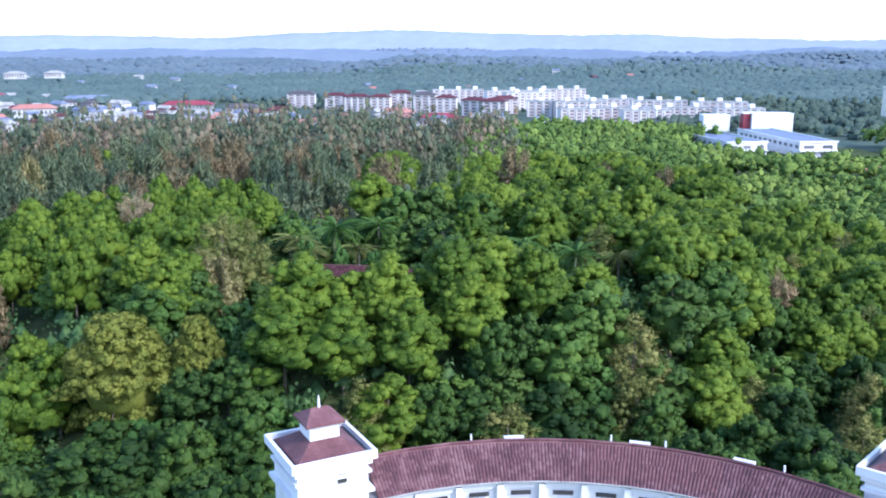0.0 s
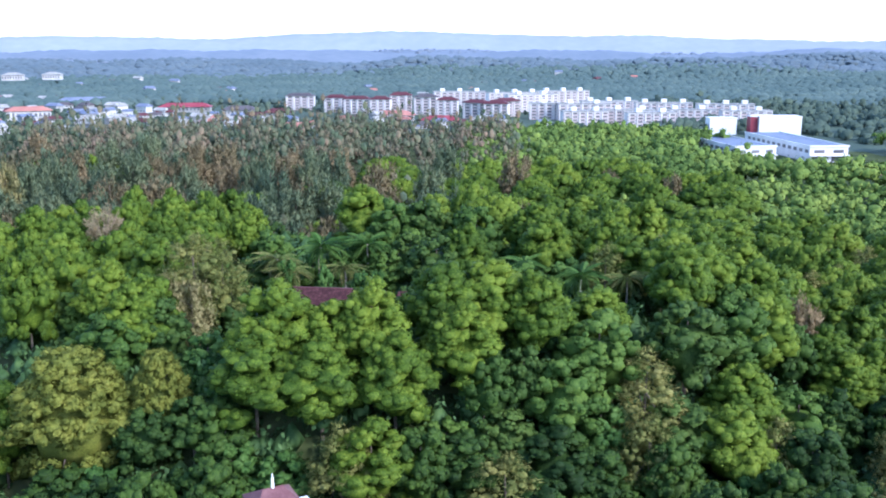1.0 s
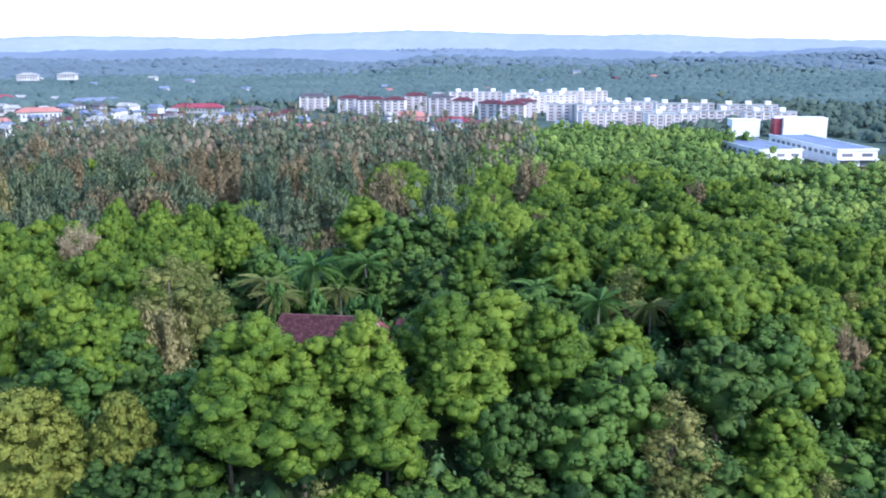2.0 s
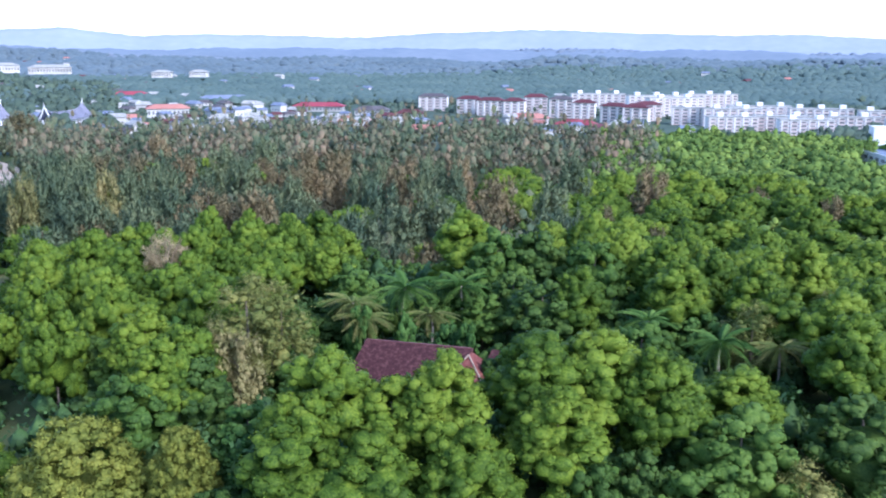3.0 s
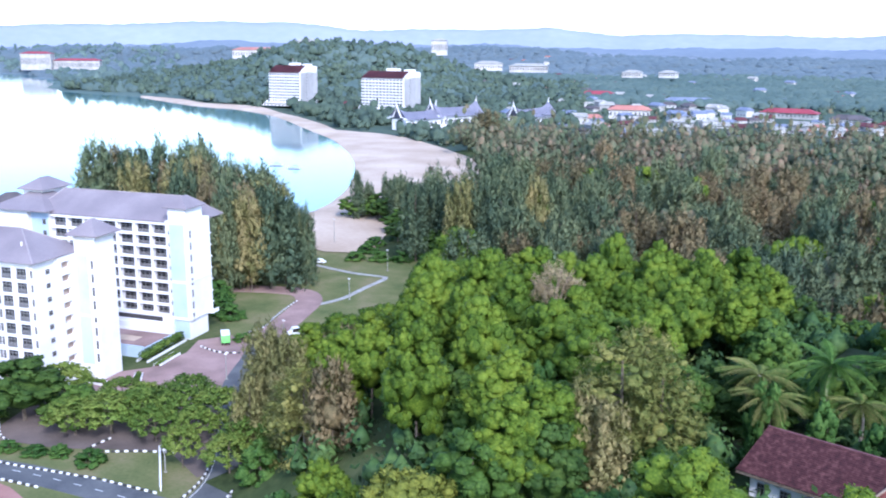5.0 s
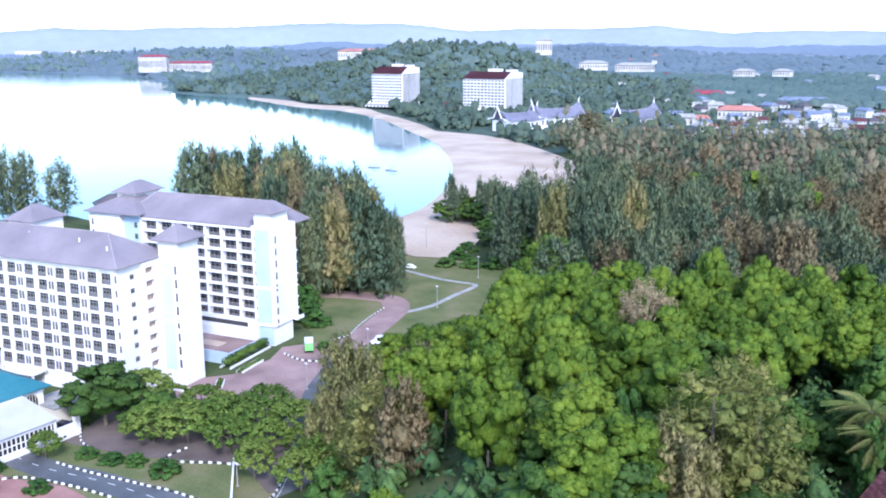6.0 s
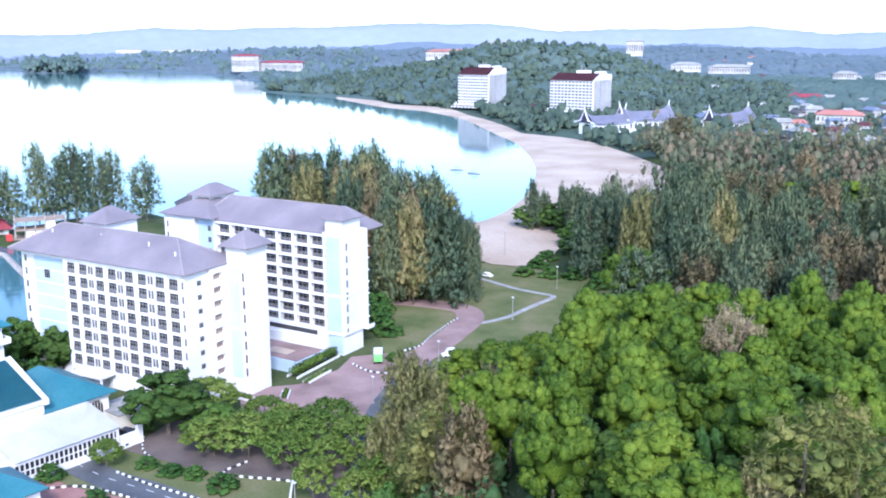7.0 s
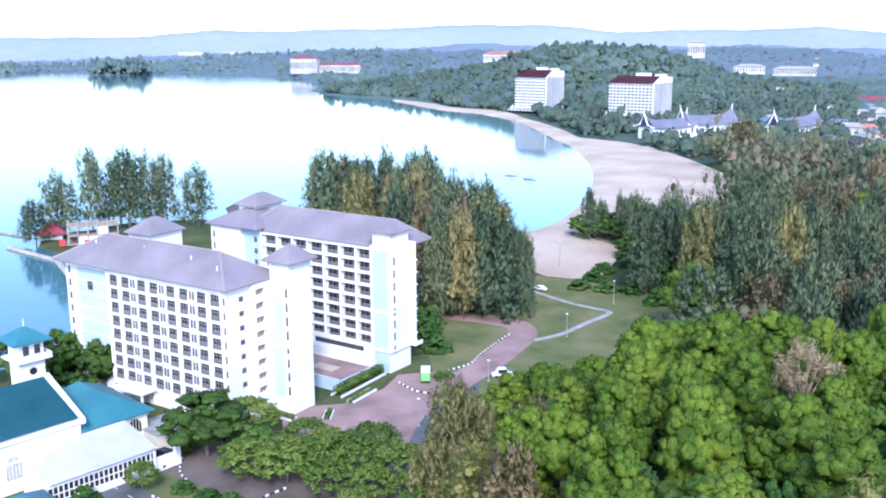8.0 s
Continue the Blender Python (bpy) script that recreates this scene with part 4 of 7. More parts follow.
def far_wood(name, r0, r1, count, size, mat, label, seed, lobes=6, rise=0.0, turn0=-32, turn1=84, tall=1.0, leaf=0, leaf_size=(1.6, 0.8), lift=0.0, inner=None, lump=(0.42, 0.72), body=0.82):
    """Lumpy crowns scattered over the land between two distances, with leaf tufts over them where they are near."""
    g = np.random.default_rng(seed)
    a = np.radians(g.uniform(turn0, turn1, count))
    r = np.sqrt(g.uniform(r0 ** 2, r1 ** 2, count))
    x, y = -np.sin(a) * r, np.cos(a) * r + 60
    keep = (shore_distance(x, y) > 28)
    if inner is not None:
        keep &= in_forest(x, y) & (x > inner[0]) & (x < inner[1]) & (y > inner[2]) & (y < inner[3])
    else:
        keep &= ~((x > -250) & (x < 205) & (y < 470)) & ~((x < -150) & (x > -440) & (y < 420))
    for cx, cy, rx, ry in CLEAR:
        keep &= np.hypot((x - cx) / rx, (y - cy) / ry) > 1
    keep &= ~beach_mask(x, y)
    x, y = x[keep], y[keep]
    z = land_height(x, y)
    n = len(x)
    s = size * g.uniform(0.6, 1.4, n)
    base = np.stack([x, y, z + s * 0.5 + rise], 1)
    V, F = (np.array(ICO_V), np.array(ICO_F)) if leaf else (np.array(GEM_V), np.array(GEM_F))
    shape = np.array([1, 1, tall ** 0.5 if tall >= 1 else tall])
    off = g.normal(size=(n, lobes, 3)) * np.array([0.5, 0.5, 0.28 * tall])
    off[:, 0] = 0
    ls = g.uniform(*lump, (n, lobes, 1))
    v = (V[None, None] * shape * ls[..., None] * (body if leaf else 1) * g.uniform(0.65, 1.25, (n, lobes, len(V), 1)) + off[:, :, None]) * s[:, None, None, None] + base[:, None, None]
    nv = n * lobes * len(V)
    # lift tips normals upward, so far crowns shade as softly as in haze
    nor = unit(np.broadcast_to(V * np.array([1, 1, 1.2]) + np.array([0, 0, lift]), v.shape) + off[:, :, None] * 0.8).reshape(-1, 3)
    v = v.reshape(-1, 3)
    f = (F[None] + (np.arange(n * lobes) * len(V))[:, None, None]).reshape(-1, 3)
    if leaf:
        d = unit(g.normal(size=(n, lobes, leaf, 3)) + np.array([0, 0, 0.5]))
        c = (d * shape * ls[:, :, None] * g.uniform(0.78, 1.15, (n, lobes, leaf, 1)) + off[:, :, None]) * s[:, None, None, None] + base[:, None, None]
        ax = unit(np.cross(d, g.normal(size=d.shape)) + np.array([0, 0, 1.3 if tall > 1 else 0]))
        sd = unit(np.cross(ax, d))
        L, W = leaf_size[0] * g.uniform(0.6, 1.4, (n, lobes, leaf, 1)), leaf_size[1] * g.uniform(0.6, 1.4, (n, lobes, leaf, 1))
        qn = unit(d + off[:, :, None] * 0.8 + g.normal(size=d.shape) * 0.2)
        sd *= np.where((np.cross(sd, ax) * qn).sum(-1, keepdims=True) < 0, -1, 1)
        q = np.stack([c - ax * L * 0.5, c + sd * W * 0.5, c + ax * L * 0.5, c - sd * W * 0.5], -2).reshape(-1, 3)
        v, nor = np.concatenate([v, q]), np.concatenate([nor, np.repeat(qn.reshape(-1, 3), 4, axis=0)])
        k = nv + 4 * np.arange(len(q) // 4)[:, None]
        f = np.concatenate([f, k + np.array([0, 1, 2]), k + np.array([0, 2, 3])])
    me = bpy.data.meshes.new(name)
    me.vertices.add(len(v))
    me.vertices.foreach_set("co", v.ravel())
    me.loops.add(f.size)
    me.loops.foreach_set("vertex_index", f.ravel().astype(np.int32))
    me.polygons.add(len(f))
    me.polygons.foreach_set("loop_start", np.arange(0, f.size, 3, dtype=np.int32))
    me.polygons.foreach_set("use_smooth", np.ones(len(f), bool))
    me.materials.append(mat)
    me.update(calc_edges=True)
    me.normals_split_custom_set_from_vertices(nor.tolist())
    return tagged(new(name, me), label, "forest", kind="stuff")


CLEAR = [(-498, 722, 44, 62), (-630, 835, 42, 34), (-772, 833, 36, 32), (-470, 828, 44, 52), (220, 600, 75, 75), (215, 560, 55, 50), (240, 720, 60, 90), (-80, 985, 130, 70), (100, 930, 160, 70), (-280, 1000, 90, 70), (-330, 800, 60, 30)]
far_wood("forest_belt", 400, 690, 1250, 6.0, M_CANOPY, "bright green tree canopy between the hill wood and the shops", 5, 7, 7.0, -32, -1, 1.0, 9, (1.7, 1.2), 0.4, None, (0.3, 0.5), 0.7)
far_wood("casuarina_belt", 440, 690, 600, 8.5, M_CANOPY_DRY, "olive and brown casuarina canopy between the wood and the town", 25, 11, 8.0, -4, 35, 2.4, 18, (1.9, 0.3), 0.3, None, (0.16, 0.3), 0.55)
# headland, plain and far-shore woods carry haze painted into their colours
far_wood("shore_wood", 690, 1600, 7000, 7.5, M_HEADLAND, "dark wood on the headland above the beach, slightly haze-tinted", 15, 5, 1.0, 28, 84, 1.2, 3, (2.4, 1.8), 0.5, None, (0.3, 0.6), 0.9)
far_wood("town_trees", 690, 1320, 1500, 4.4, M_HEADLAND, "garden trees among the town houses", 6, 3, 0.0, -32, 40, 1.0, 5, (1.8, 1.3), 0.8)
far_wood("plain_woods", 1150, 1950, 30000, 9.5, M_PLAIN, "haze-tinted wooded plain beyond the town", 8, 1, -1.5, tall=0.8, lift=2.2)
far_wood("hazy_woods", 1900, 3050, 20000, 15, M_MIDPLAIN, "woods on the far plain in haze-tinted grey-green", 18, 1, -6.5, tall=0.6, lift=3.2)
far_wood("haze_tinted_woods", 2950, 4300, 7000, 16, M_HILLS, "woods near the horizon in haze-tinted blue-green", 9, 1, -9.0, tall=0.5, lift=3.5)
far_wood("low_canopy", 225, 480, 1500, 5.2, M_CANOPY, "lower green canopy closing the gaps between the acacias", 31, 5, 4.0, -40, 6, 1.0, 8, (1.4, 1.0), 0.6, (-20, 200, 285, 480), (0.28, 0.5), 0.7)
far_wood("low_casuarina_canopy", 225, 480, 420, 6.0, M_CANOPY_DRY, "lower olive canopy between the casuarinas", 32, 10, 3.0, -2, 36, 2.0, 7, (1.5, 0.4), 0.4, (-150, 0, 300, 480), (0.18, 0.34), 0.8)
far_wood("far_shore_wood", 1450, 3300, 1500, 9.0, M_PLAIN, "dark haze-tinted trees along the far shore and its point", 41, 3, 1.0, 52, 86, 1.3, lift=0.8)
far_wood("point_wood", 2390, 2600, 200, 20, M_PLAIN, "tall dark haze-tinted trees on the low point across the bay", 45, 16, 6.0, 68.4, 72.0, 1.2, lift=1.0, lump=(0.14, 0.28))
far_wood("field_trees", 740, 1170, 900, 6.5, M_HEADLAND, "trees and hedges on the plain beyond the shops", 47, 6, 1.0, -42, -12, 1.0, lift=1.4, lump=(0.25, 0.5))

# ---- the two white hotel blocks ----
def win_meshes():
    """Shared meshes of a hotel window: its frame with bars, its glass and the railing before it."""
    w, h = 2.3, 2.05
    fr = boxes((-w / 2, w / 2, -0.1, 0.1, 0, 0.1), (-w / 2, w / 2, -0.1, 0.1, h - 0.1, h), (-w / 2, -w / 2 + 0.1, -0.1, 0.1, 0.1, h - 0.1), (w / 2 - 0.1, w / 2, -0.1, 0.1, 0.1, h - 0.1),
               (-0.42, -0.34, -0.06, 0.06, 0.1, h - 0.1), (0.34, 0.42, -0.06, 0.06, 0.1, h - 0.1), (-w / 2 + 0.1, w / 2 - 0.1, -0.05, 0.05, 1.42, 1.5))
    gl = boxes((-w / 2 + 0.1, w / 2 - 0.1, -0.02, 0.02, 0.1, h - 0.1))
    ra = boxes((-w / 2, w / 2, -0.03, 0.03, 0.82, 0.9), *[(-w / 2 + 0.12 * k, -w / 2 + 0.12 * k + 0.055, -0.02, 0.02, 0.03, 0.82) for k in range(20)])
    out = []
    for n, bm, m in (("window_frame", fr, M_RAIL), ("pane", gl, M_GLASS), ("railing", ra, M_RAIL)):
        me = bpy.data.meshes.new(n)
        bm.to_mesh(me)
        bm.free()
        me.materials.append(m)
        out.append(me)
    return out


W_FRAME, W_PANE, W_RAIL = win_meshes()


def window(parent, x, y, z, s=1.0, turn=0, rail=True, sh=None):
    ob = shared("window", W_FRAME, parent, pose(x, y, z, 0, 0, turn) @ Matrix.Diagonal((s, 1, sh or 1, 1)))
    shared("pane", W_PANE, ob, pose(0, 0.03, 0))
    if rail:
        shared("railing", W_RAIL, ob, pose(0, -0.22, 0))
    return ob


def slit(parent, x, y, z, turn=0, w=0.28, h=0.62):
    """A narrow or small window."""
    return window(parent, x, y, z, w, turn, False, h)


FLOOR = 3.05


def hip_caps(parent, x0, x1, y0, y1, z0, z1, inset, material):
    """A ridge cap and four hip caps over a hipped roof that runs along x."""
    ym = (y0 + y1) / 2
    a, b = (x0 + inset, ym, z1 + 0.05), (x1 - inset, ym, z1 + 0.05)
    for p, q in ((a, b), ((x0, y0, z0 + 0.05), a), ((x0, y1, z0 + 0.05), a), ((x1, y0, z0 + 0.05), b), ((x1, y1, z0 + 0.05), b)):
        bm = bmesh.new()
        tube(bm, [p, q], (0.16, 0.16), 6)
        part("roof_cap", bm, material, parent)


def pier_wall(bm, xs, y0, y1, z_top, floors, hw, x0, x1, base, tall=2.45):
    """A facade of piers and spandrels that leaves openings of half width hw at each of xs, floor by floor."""
    edges = [x0] + [e for x in xs for e in (x - hw, x + hw)] + [x1]
    for a, b in zip(edges[::2], edges[1::2]):
        box(bm, a, b, y0, y1, base, z_top + 1.1)
    for x in xs:
        for k in range(floors + 1):
            lo = z_top - FLOOR * k
            hi = z_top + 1.1 if k == 0 else z_top - FLOOR * (k - 1) - tall
            if k == floors:
                lo = base
            box(bm, x - hw, x + hw, y0, y1, lo, hi)


def hotel_a():
    A = thing("hotel_block", pose(-177.3, 177.3, 0, 0, 0, 19), "white eight-storey hotel block with a mauve-grey hipped roof", "hotel", "hotel blocks")
    ztop, base = 27.7, 0.0
    xs = [-34.3, -30.4, -25.2, -21.3, -16.1, -12.2, -7.0, -3.1]
    bm = bmesh.new()
    pier_wall(bm, xs, 0, 0.55, ztop, 8, 1.32, -36.5, -0.8, base)
    box(bm, -36.5, -0.8, 0.55, 14.5, 0, 28.8)
    part("wall", bm, M_WHITE, A)
    for x in xs:
        for k in range(8):
            window(A, x, 0.3, ztop - FLOOR * k - 2.45, 1.15, sh=1.195)
    # narrow twin lights on ledges between the pairs
    for x in (-27.8, -18.7, -9.6):
        for k in range(8):
            for d in (-0.45, 0.45):
                slit(A, x + d, -0.06, ztop - FLOOR * k - 2.0, w=0.24, h=0.9)
        part("ledge", boxes(*[(x - 1.0, x + 1.0, -0.55, 0, ztop - FLOOR * k - 2.35, ztop - FLOOR * k - 2.15) for k in range(8)]), M_WHITE, A)
    # string courses, cornice
    part("cornice", boxes((-36.6, -0.7, -0.3, 0, 28.1, 28.75)), M_WHITE, A)
    part("string_course", boxes((-36.6, -0.7, -0.18, 0, 3.2, 3.5)), M_WHITE, A)
    for x in (-36.2, -32.35, -23.25, -14.15, -5.05, -1.1):
        part("pilaster", boxes((x - 0.22, x + 0.22, -0.25, 0, 0.4, 28.1)), M_WHITE, A)
    # the corner and the east face
    part("corner_wall", boxes((-0.8, 0, 0, 12.0, 0, 29)), M_WHITE, A)
    for k in range(8):
        slit(A, -0.4, -0.04, ztop - FLOOR * k - 1.9, w=0.2, h=0.8)
        slit(A, 0.04, 4.2, ztop - FLOOR * k - 1.9, 90, w=0.5, h=0.52)
    bm = bmesh.new()
    for k in range(9):
        z = ztop - FLOOR * k
        box(bm, 0, 0.9, 7.6, 10.4, z - 3.05, z - 3.05 + 1.5) if k < 8 else None
    box(bm, 0, 0.9, 6.6, 7.6, 0, 29), box(bm, 0, 0.9, 10.4, 12.0, 0, 29), box(bm, 0, 0.9, 7.6, 10.4, 27.6, 29)
    part("balcony_front", bm, M_WHITE, A)
    part("balcony_recess", boxes((0, 0.08, 7.6, 10.4, 3.2, 27.4)), M_BRICKBROWN, A, "shaded brown balcony backs")
    # tower at the east end
    part("tower_wall", boxes((0.9, 6.3, 12.0, 18.6, 0, 33)), M_WHITE, A)
    part("blue_panel", boxes((1.1, 4.2, 11.9, 12.0, 3.5, 28.5)), M_PALEBLUE, A, "pale blue recessed panel")
    part("tower_cornice", boxes((0.7, 6.5, 11.8, 18.8, 31.9, 32.3), (0.8, 6.4, 11.85, 18.7, 14.6, 15.0)), M_WHITE, A)
    for k in range(8):
        slit(A, 5.3, 11.96, ztop - FLOOR * k - 2.2, w=0.24, h=0.95)
    part("tower_roof", hip(-0.4, 7.6, 10.8, 19.8, 33.1, 36.2), M_GREYROOF, A)
    # west part, set back, with pale blue bays
    part("west_wall", boxes((-53, -36.5, 1.6, 16, 0, 29)), M_WHITE, A)
    for k in range(8):
        part("blue_panel", boxes((-48.5, -38.2, 1.45, 1.6, ztop - FLOOR * k - 2.9, ztop - FLOOR * k - 0.2)), M_PALEBLUE, A, "pale blue panel between white bands")
        slit(A, -51.6, 1.56, ztop - FLOOR * k - 2.0, w=0.3, h=0.8)
        if k == 1:
            window(A, -44.2, 1.42, ztop - FLOOR * k - 2.05, 0.8, rail=False)
    part("rear_tower_wall", boxes((-48.6, -41, 16.3, 26, 0, 33)), M_WHITE, A)
    part("rear_tower_roof", hip(-49.4, -40.2, 15.5, 26.8, 33.1, 36.4), M_GREYROOF, A)
    # roof
    part("roof", hip(-54, 1.1, -1.1, 15.6, 29.2, 34.6, 9.5), M_GREYROOF, A)
    hip_caps(A, -54, 1.1, -1.1, 15.6, 29.2, 34.6, 9.5, M_ROOFCAP)
    part("eaves", boxes((-53.6, 0.7, -0.8, 15.2, 28.75, 28.95)), M_WHITE, A)
    for x, y in ((-45, 4.5), (-30, 5.6), (-14, 4.4), (-5, 3.0), (-20, 11)):
        part("roof_vent", boxes((x - 0.12, x + 0.12, y - 0.12, y + 0.12, 31.5, 33.6 if 4 < y < 6 else 32.7)), M_WHITE, A)
    # ground floor arcade and small square lights
    part("canopy", boxes((-31.5, -22, -4.5, 0, 3.6, 4.1), (-31.2, -30.8, -4.3, -3.9, 0, 3.6), (-22.6, -22.2, -4.3, -3.9, 0, 3.6)), M_WHITE, A, "white porch canopy")
    for i in range(4):
        window(A, -35.6 + 1.4 * i, -0.04, 1.5, 0.35, rail=False, sh=0.5)


def hotel_b():
    B = thing("hotel_block", pose(-183, 221.1, 0, 0, 0, 18), "white eight-storey hotel block with balconies and twin roof towers", "hotel", "hotel blocks")
    ztop = 28.4
    xs = [-41.5, -36.2, -31.0, -25.8, -20.6, -15.4, -10.4]
    bm = bmesh.new()
    pier_wall(bm, xs, 4.2, 4.75, ztop, 8, 2.05, -44, -7.6, 0)
    box(bm, -44, -7.6, 4.75, 18, 0, 29.5)
    part("wall", bm, M_WHITE, B)
    for x in xs:
        for k in range(8):
            window(B, x, 4.5, ztop - FLOOR * k - 2.45, 1.78, sh=1.195)
    slab = part("balcony", boxes((-2.15, 2.15, -1.1, 0, -2.8, -2.5), (-2.15, 2.15, -1.1, -0.98, -2.5, -2.0)), M_WHITE, B)
    slab.matrix_basis = pose(xs[0], 4.2, ztop)
    for x in xs:
        for k in range(8):
            if x != xs[0] or k:
                shared("balcony", slab.data, B, pose(x, 4.2, ztop - FLOOR * k))
    for a, b in zip(xs, xs[1:]):
        part("pilaster", boxes(((a + b) / 2 - 0.4, (a + b) / 2 + 0.4, 3.4, 4.2, 4, 29.2)), M_WHITE, B)
    part("cornice", boxes((-44, -7.6, 3.0, 4.2, 28.7, 29.4)), M_WHITE, B)
    # east end block
    part("end_wall", boxes((-7.6, -5.0, 2.2, 14, 0, 30), (-5.0, -0.001, 0, 10.5, 5.4, 30.4), (-5.0, -0.4, 0.3, 8.5, 0, 5.4)), M_WHITE, B)
    part("blue_panel", boxes((-4.8, -0.6, -0.12, 0, 5.9, 14.6), (-4.8, -0.6, -0.12, 0, 15.4, 29.8)), M_PALEBLUE, B, "pale blue end panel")
    part("base_panel", boxes((-4.9, -0.5, 0.18, 0.3, 0.3, 5.2)), M_PALEBLUE, B, "pale blue base panel")
    for z in (14.7, 5.1):
        part("string_course", boxes((-5.05, 0.12, -0.14, 10.55, z, z + 0.6)), M_WHITE, B)
    for k in range(8):
        slit(B, 0.04, 1.6, ztop - FLOOR * k - 2.1, 90, w=0.24, h=0.9)
        window(B, -6.3, 2.15, ztop - FLOOR * k - 1.9, 0.38, rail=False, sh=0.5)
        part("ledge", boxes((-0.001, 0.3, 10.3, 10.7, ztop - FLOOR * k - 2.6, ztop - FLOOR * k - 2.3)), M_WHITE, B)
    part("planter_balcony", boxes((-0.4, 1.2, 8.4, 11.4, 4.9, 5.2), (1.05, 1.2, 8.4, 11.4, 5.2, 5.9)), M_WHITE, B)
    part("tower_wall", boxes((-6.0, -0.9, 1.4, 8.6, 30, 33.6)), M_WHITE, B)
    part("tower_roof", hip(-6.9, 0.0, 0.5, 9.5, 33.8, 36.4), M_GREYROOF, B)
    # west wing and tower
    part("west_wall", boxes((-61, -50, 1.5, 18, 0, 30.2), (-50, -44, 2.8, 18, 0, 30)), M_WHITE, B)
    part("blue_panel", boxes((-49.8, -44.3, 2.68, 2.8, 8, 29.4)), M_PALEBLUE, B, "pale blue recessed bay")
    for k in range(8):
        slit(B, -59.8, 1.46, ztop - FLOOR * k - 2.0, w=0.26, h=0.85)
        window(B, -45.6, 2.64, ztop - FLOOR * k - 2.0, 0.45, rail=False, sh=0.7)
    part("west_roof", hip(-62, -43, 0.4, 19, 30.3, 34.8), M_GREYROOF, B)
    part("west_tower_wall", boxes((-56.6, -50.2, 8, 17.5, 30, 34.6)), M_WHITE, B)
    part("west_tower_roof", hip(-57.8, -49.0, 6.8, 18.7, 34.8, 37.6), M_GREYROOF, B)
    for d in (-55.4, -53.9, -52.4):
        window(B, d, 7.95, 31, 0.22, rail=False, sh=1.2)
    part("roof", hip(-50, -1.2, 2.9, 19, 29.6, 35.0, 5), M_GREYROOF, B)
    hip_caps(B, -50, -1.2, 2.9, 19, 29.6, 35.0, 5, M_ROOFCAP)
    # podium; dark panels on its face stand in for the shaded parking openings
    part("podium", boxes((-44, -5, -1.0, 4.2, 0, 3.6), (-44, -7.6, 1.0, 3.4, 3.6, 5.4)), M_WHITE, B)
    part("parking_shade_panel", boxes((-43.5, -26, -1.06, -0.98, 1.7, 3.1), (-24.5, -9, 0.95, 1.02, 3.8, 5.0)), M_SHADE, B, "dark panels painted for the shaded parking openings")
    part("ramp_wall", boxes((-40, -6, -3.4, -3.0, 0, 2.6)), M_WHITE, B)


hotel_a()
hotel_b()
# deck between the blocks, its hedge and planters
deck = thing("parking_deck", pose(-183, 221.1, 0, 0, 0, 18), "raised parking deck paved in brown-grey tiles", "deck", kind="structure")
part("deck_floor", boxes((-34, -3.2, -15.5, -3.6, 1.9, 2.2)), M_PAVING, deck)
part("deck_wall", boxes((-34, -2.9, -15.9, -15.5, 0, 2.9), (-3.2, -2.9, -15.5, -3.6, 0, 2.4)), M_PALEBLUE, deck)
part("deck_patch", boxes((-16, -9, -11, -7.5, 2.2, 2.216)), M_SAND, deck, "paler tiled patch")


def hedge(x0, y0, x1, y1, w, h, seed, z=0.0):
    d = math.hypot(x1 - x0, y1 - y0)
    root = thing("hedge", pose(x0, y0, z, 0, 0, math.degrees(math.atan2(y1 - y0, x1 - x0))), "clipped bright green hedge in a white planter", "hedge", "hedges")
    n = max(3, int(d / 1.1))
    v, f, nor = tufts([(d * (i + 0.5) / n, 0, h * 0.62, 0.85, h * 0.5) for i in range(n)], 70, 0.42, 0.3, seed=seed, jitter=0.6)
    v[:, 1] *= w / 1.7
    sheet("foliage", v, f, M_LIGHTTREE, root, normals=nor)
    part("planter", boxes((0, d, -w / 2 - 0.2, -w / 2, 0, 0.55), (0, d, w / 2, w / 2 + 0.2, 0, 0.55)), M_WHITE, root)


hedge(-178.5, 203, -185.0, 219.5, 2.6, 2.4, 301)
hedge(-173.5, 203.5, -177.0, 212.0, 1.4, 0.8, 302)
hedge(-172.5, 189.0, -178.5, 187.2, 1.6, 1.2, 303)
hedge(-168.5, 194.5, -172.0, 197.5, 1.4, 0.9, 304)

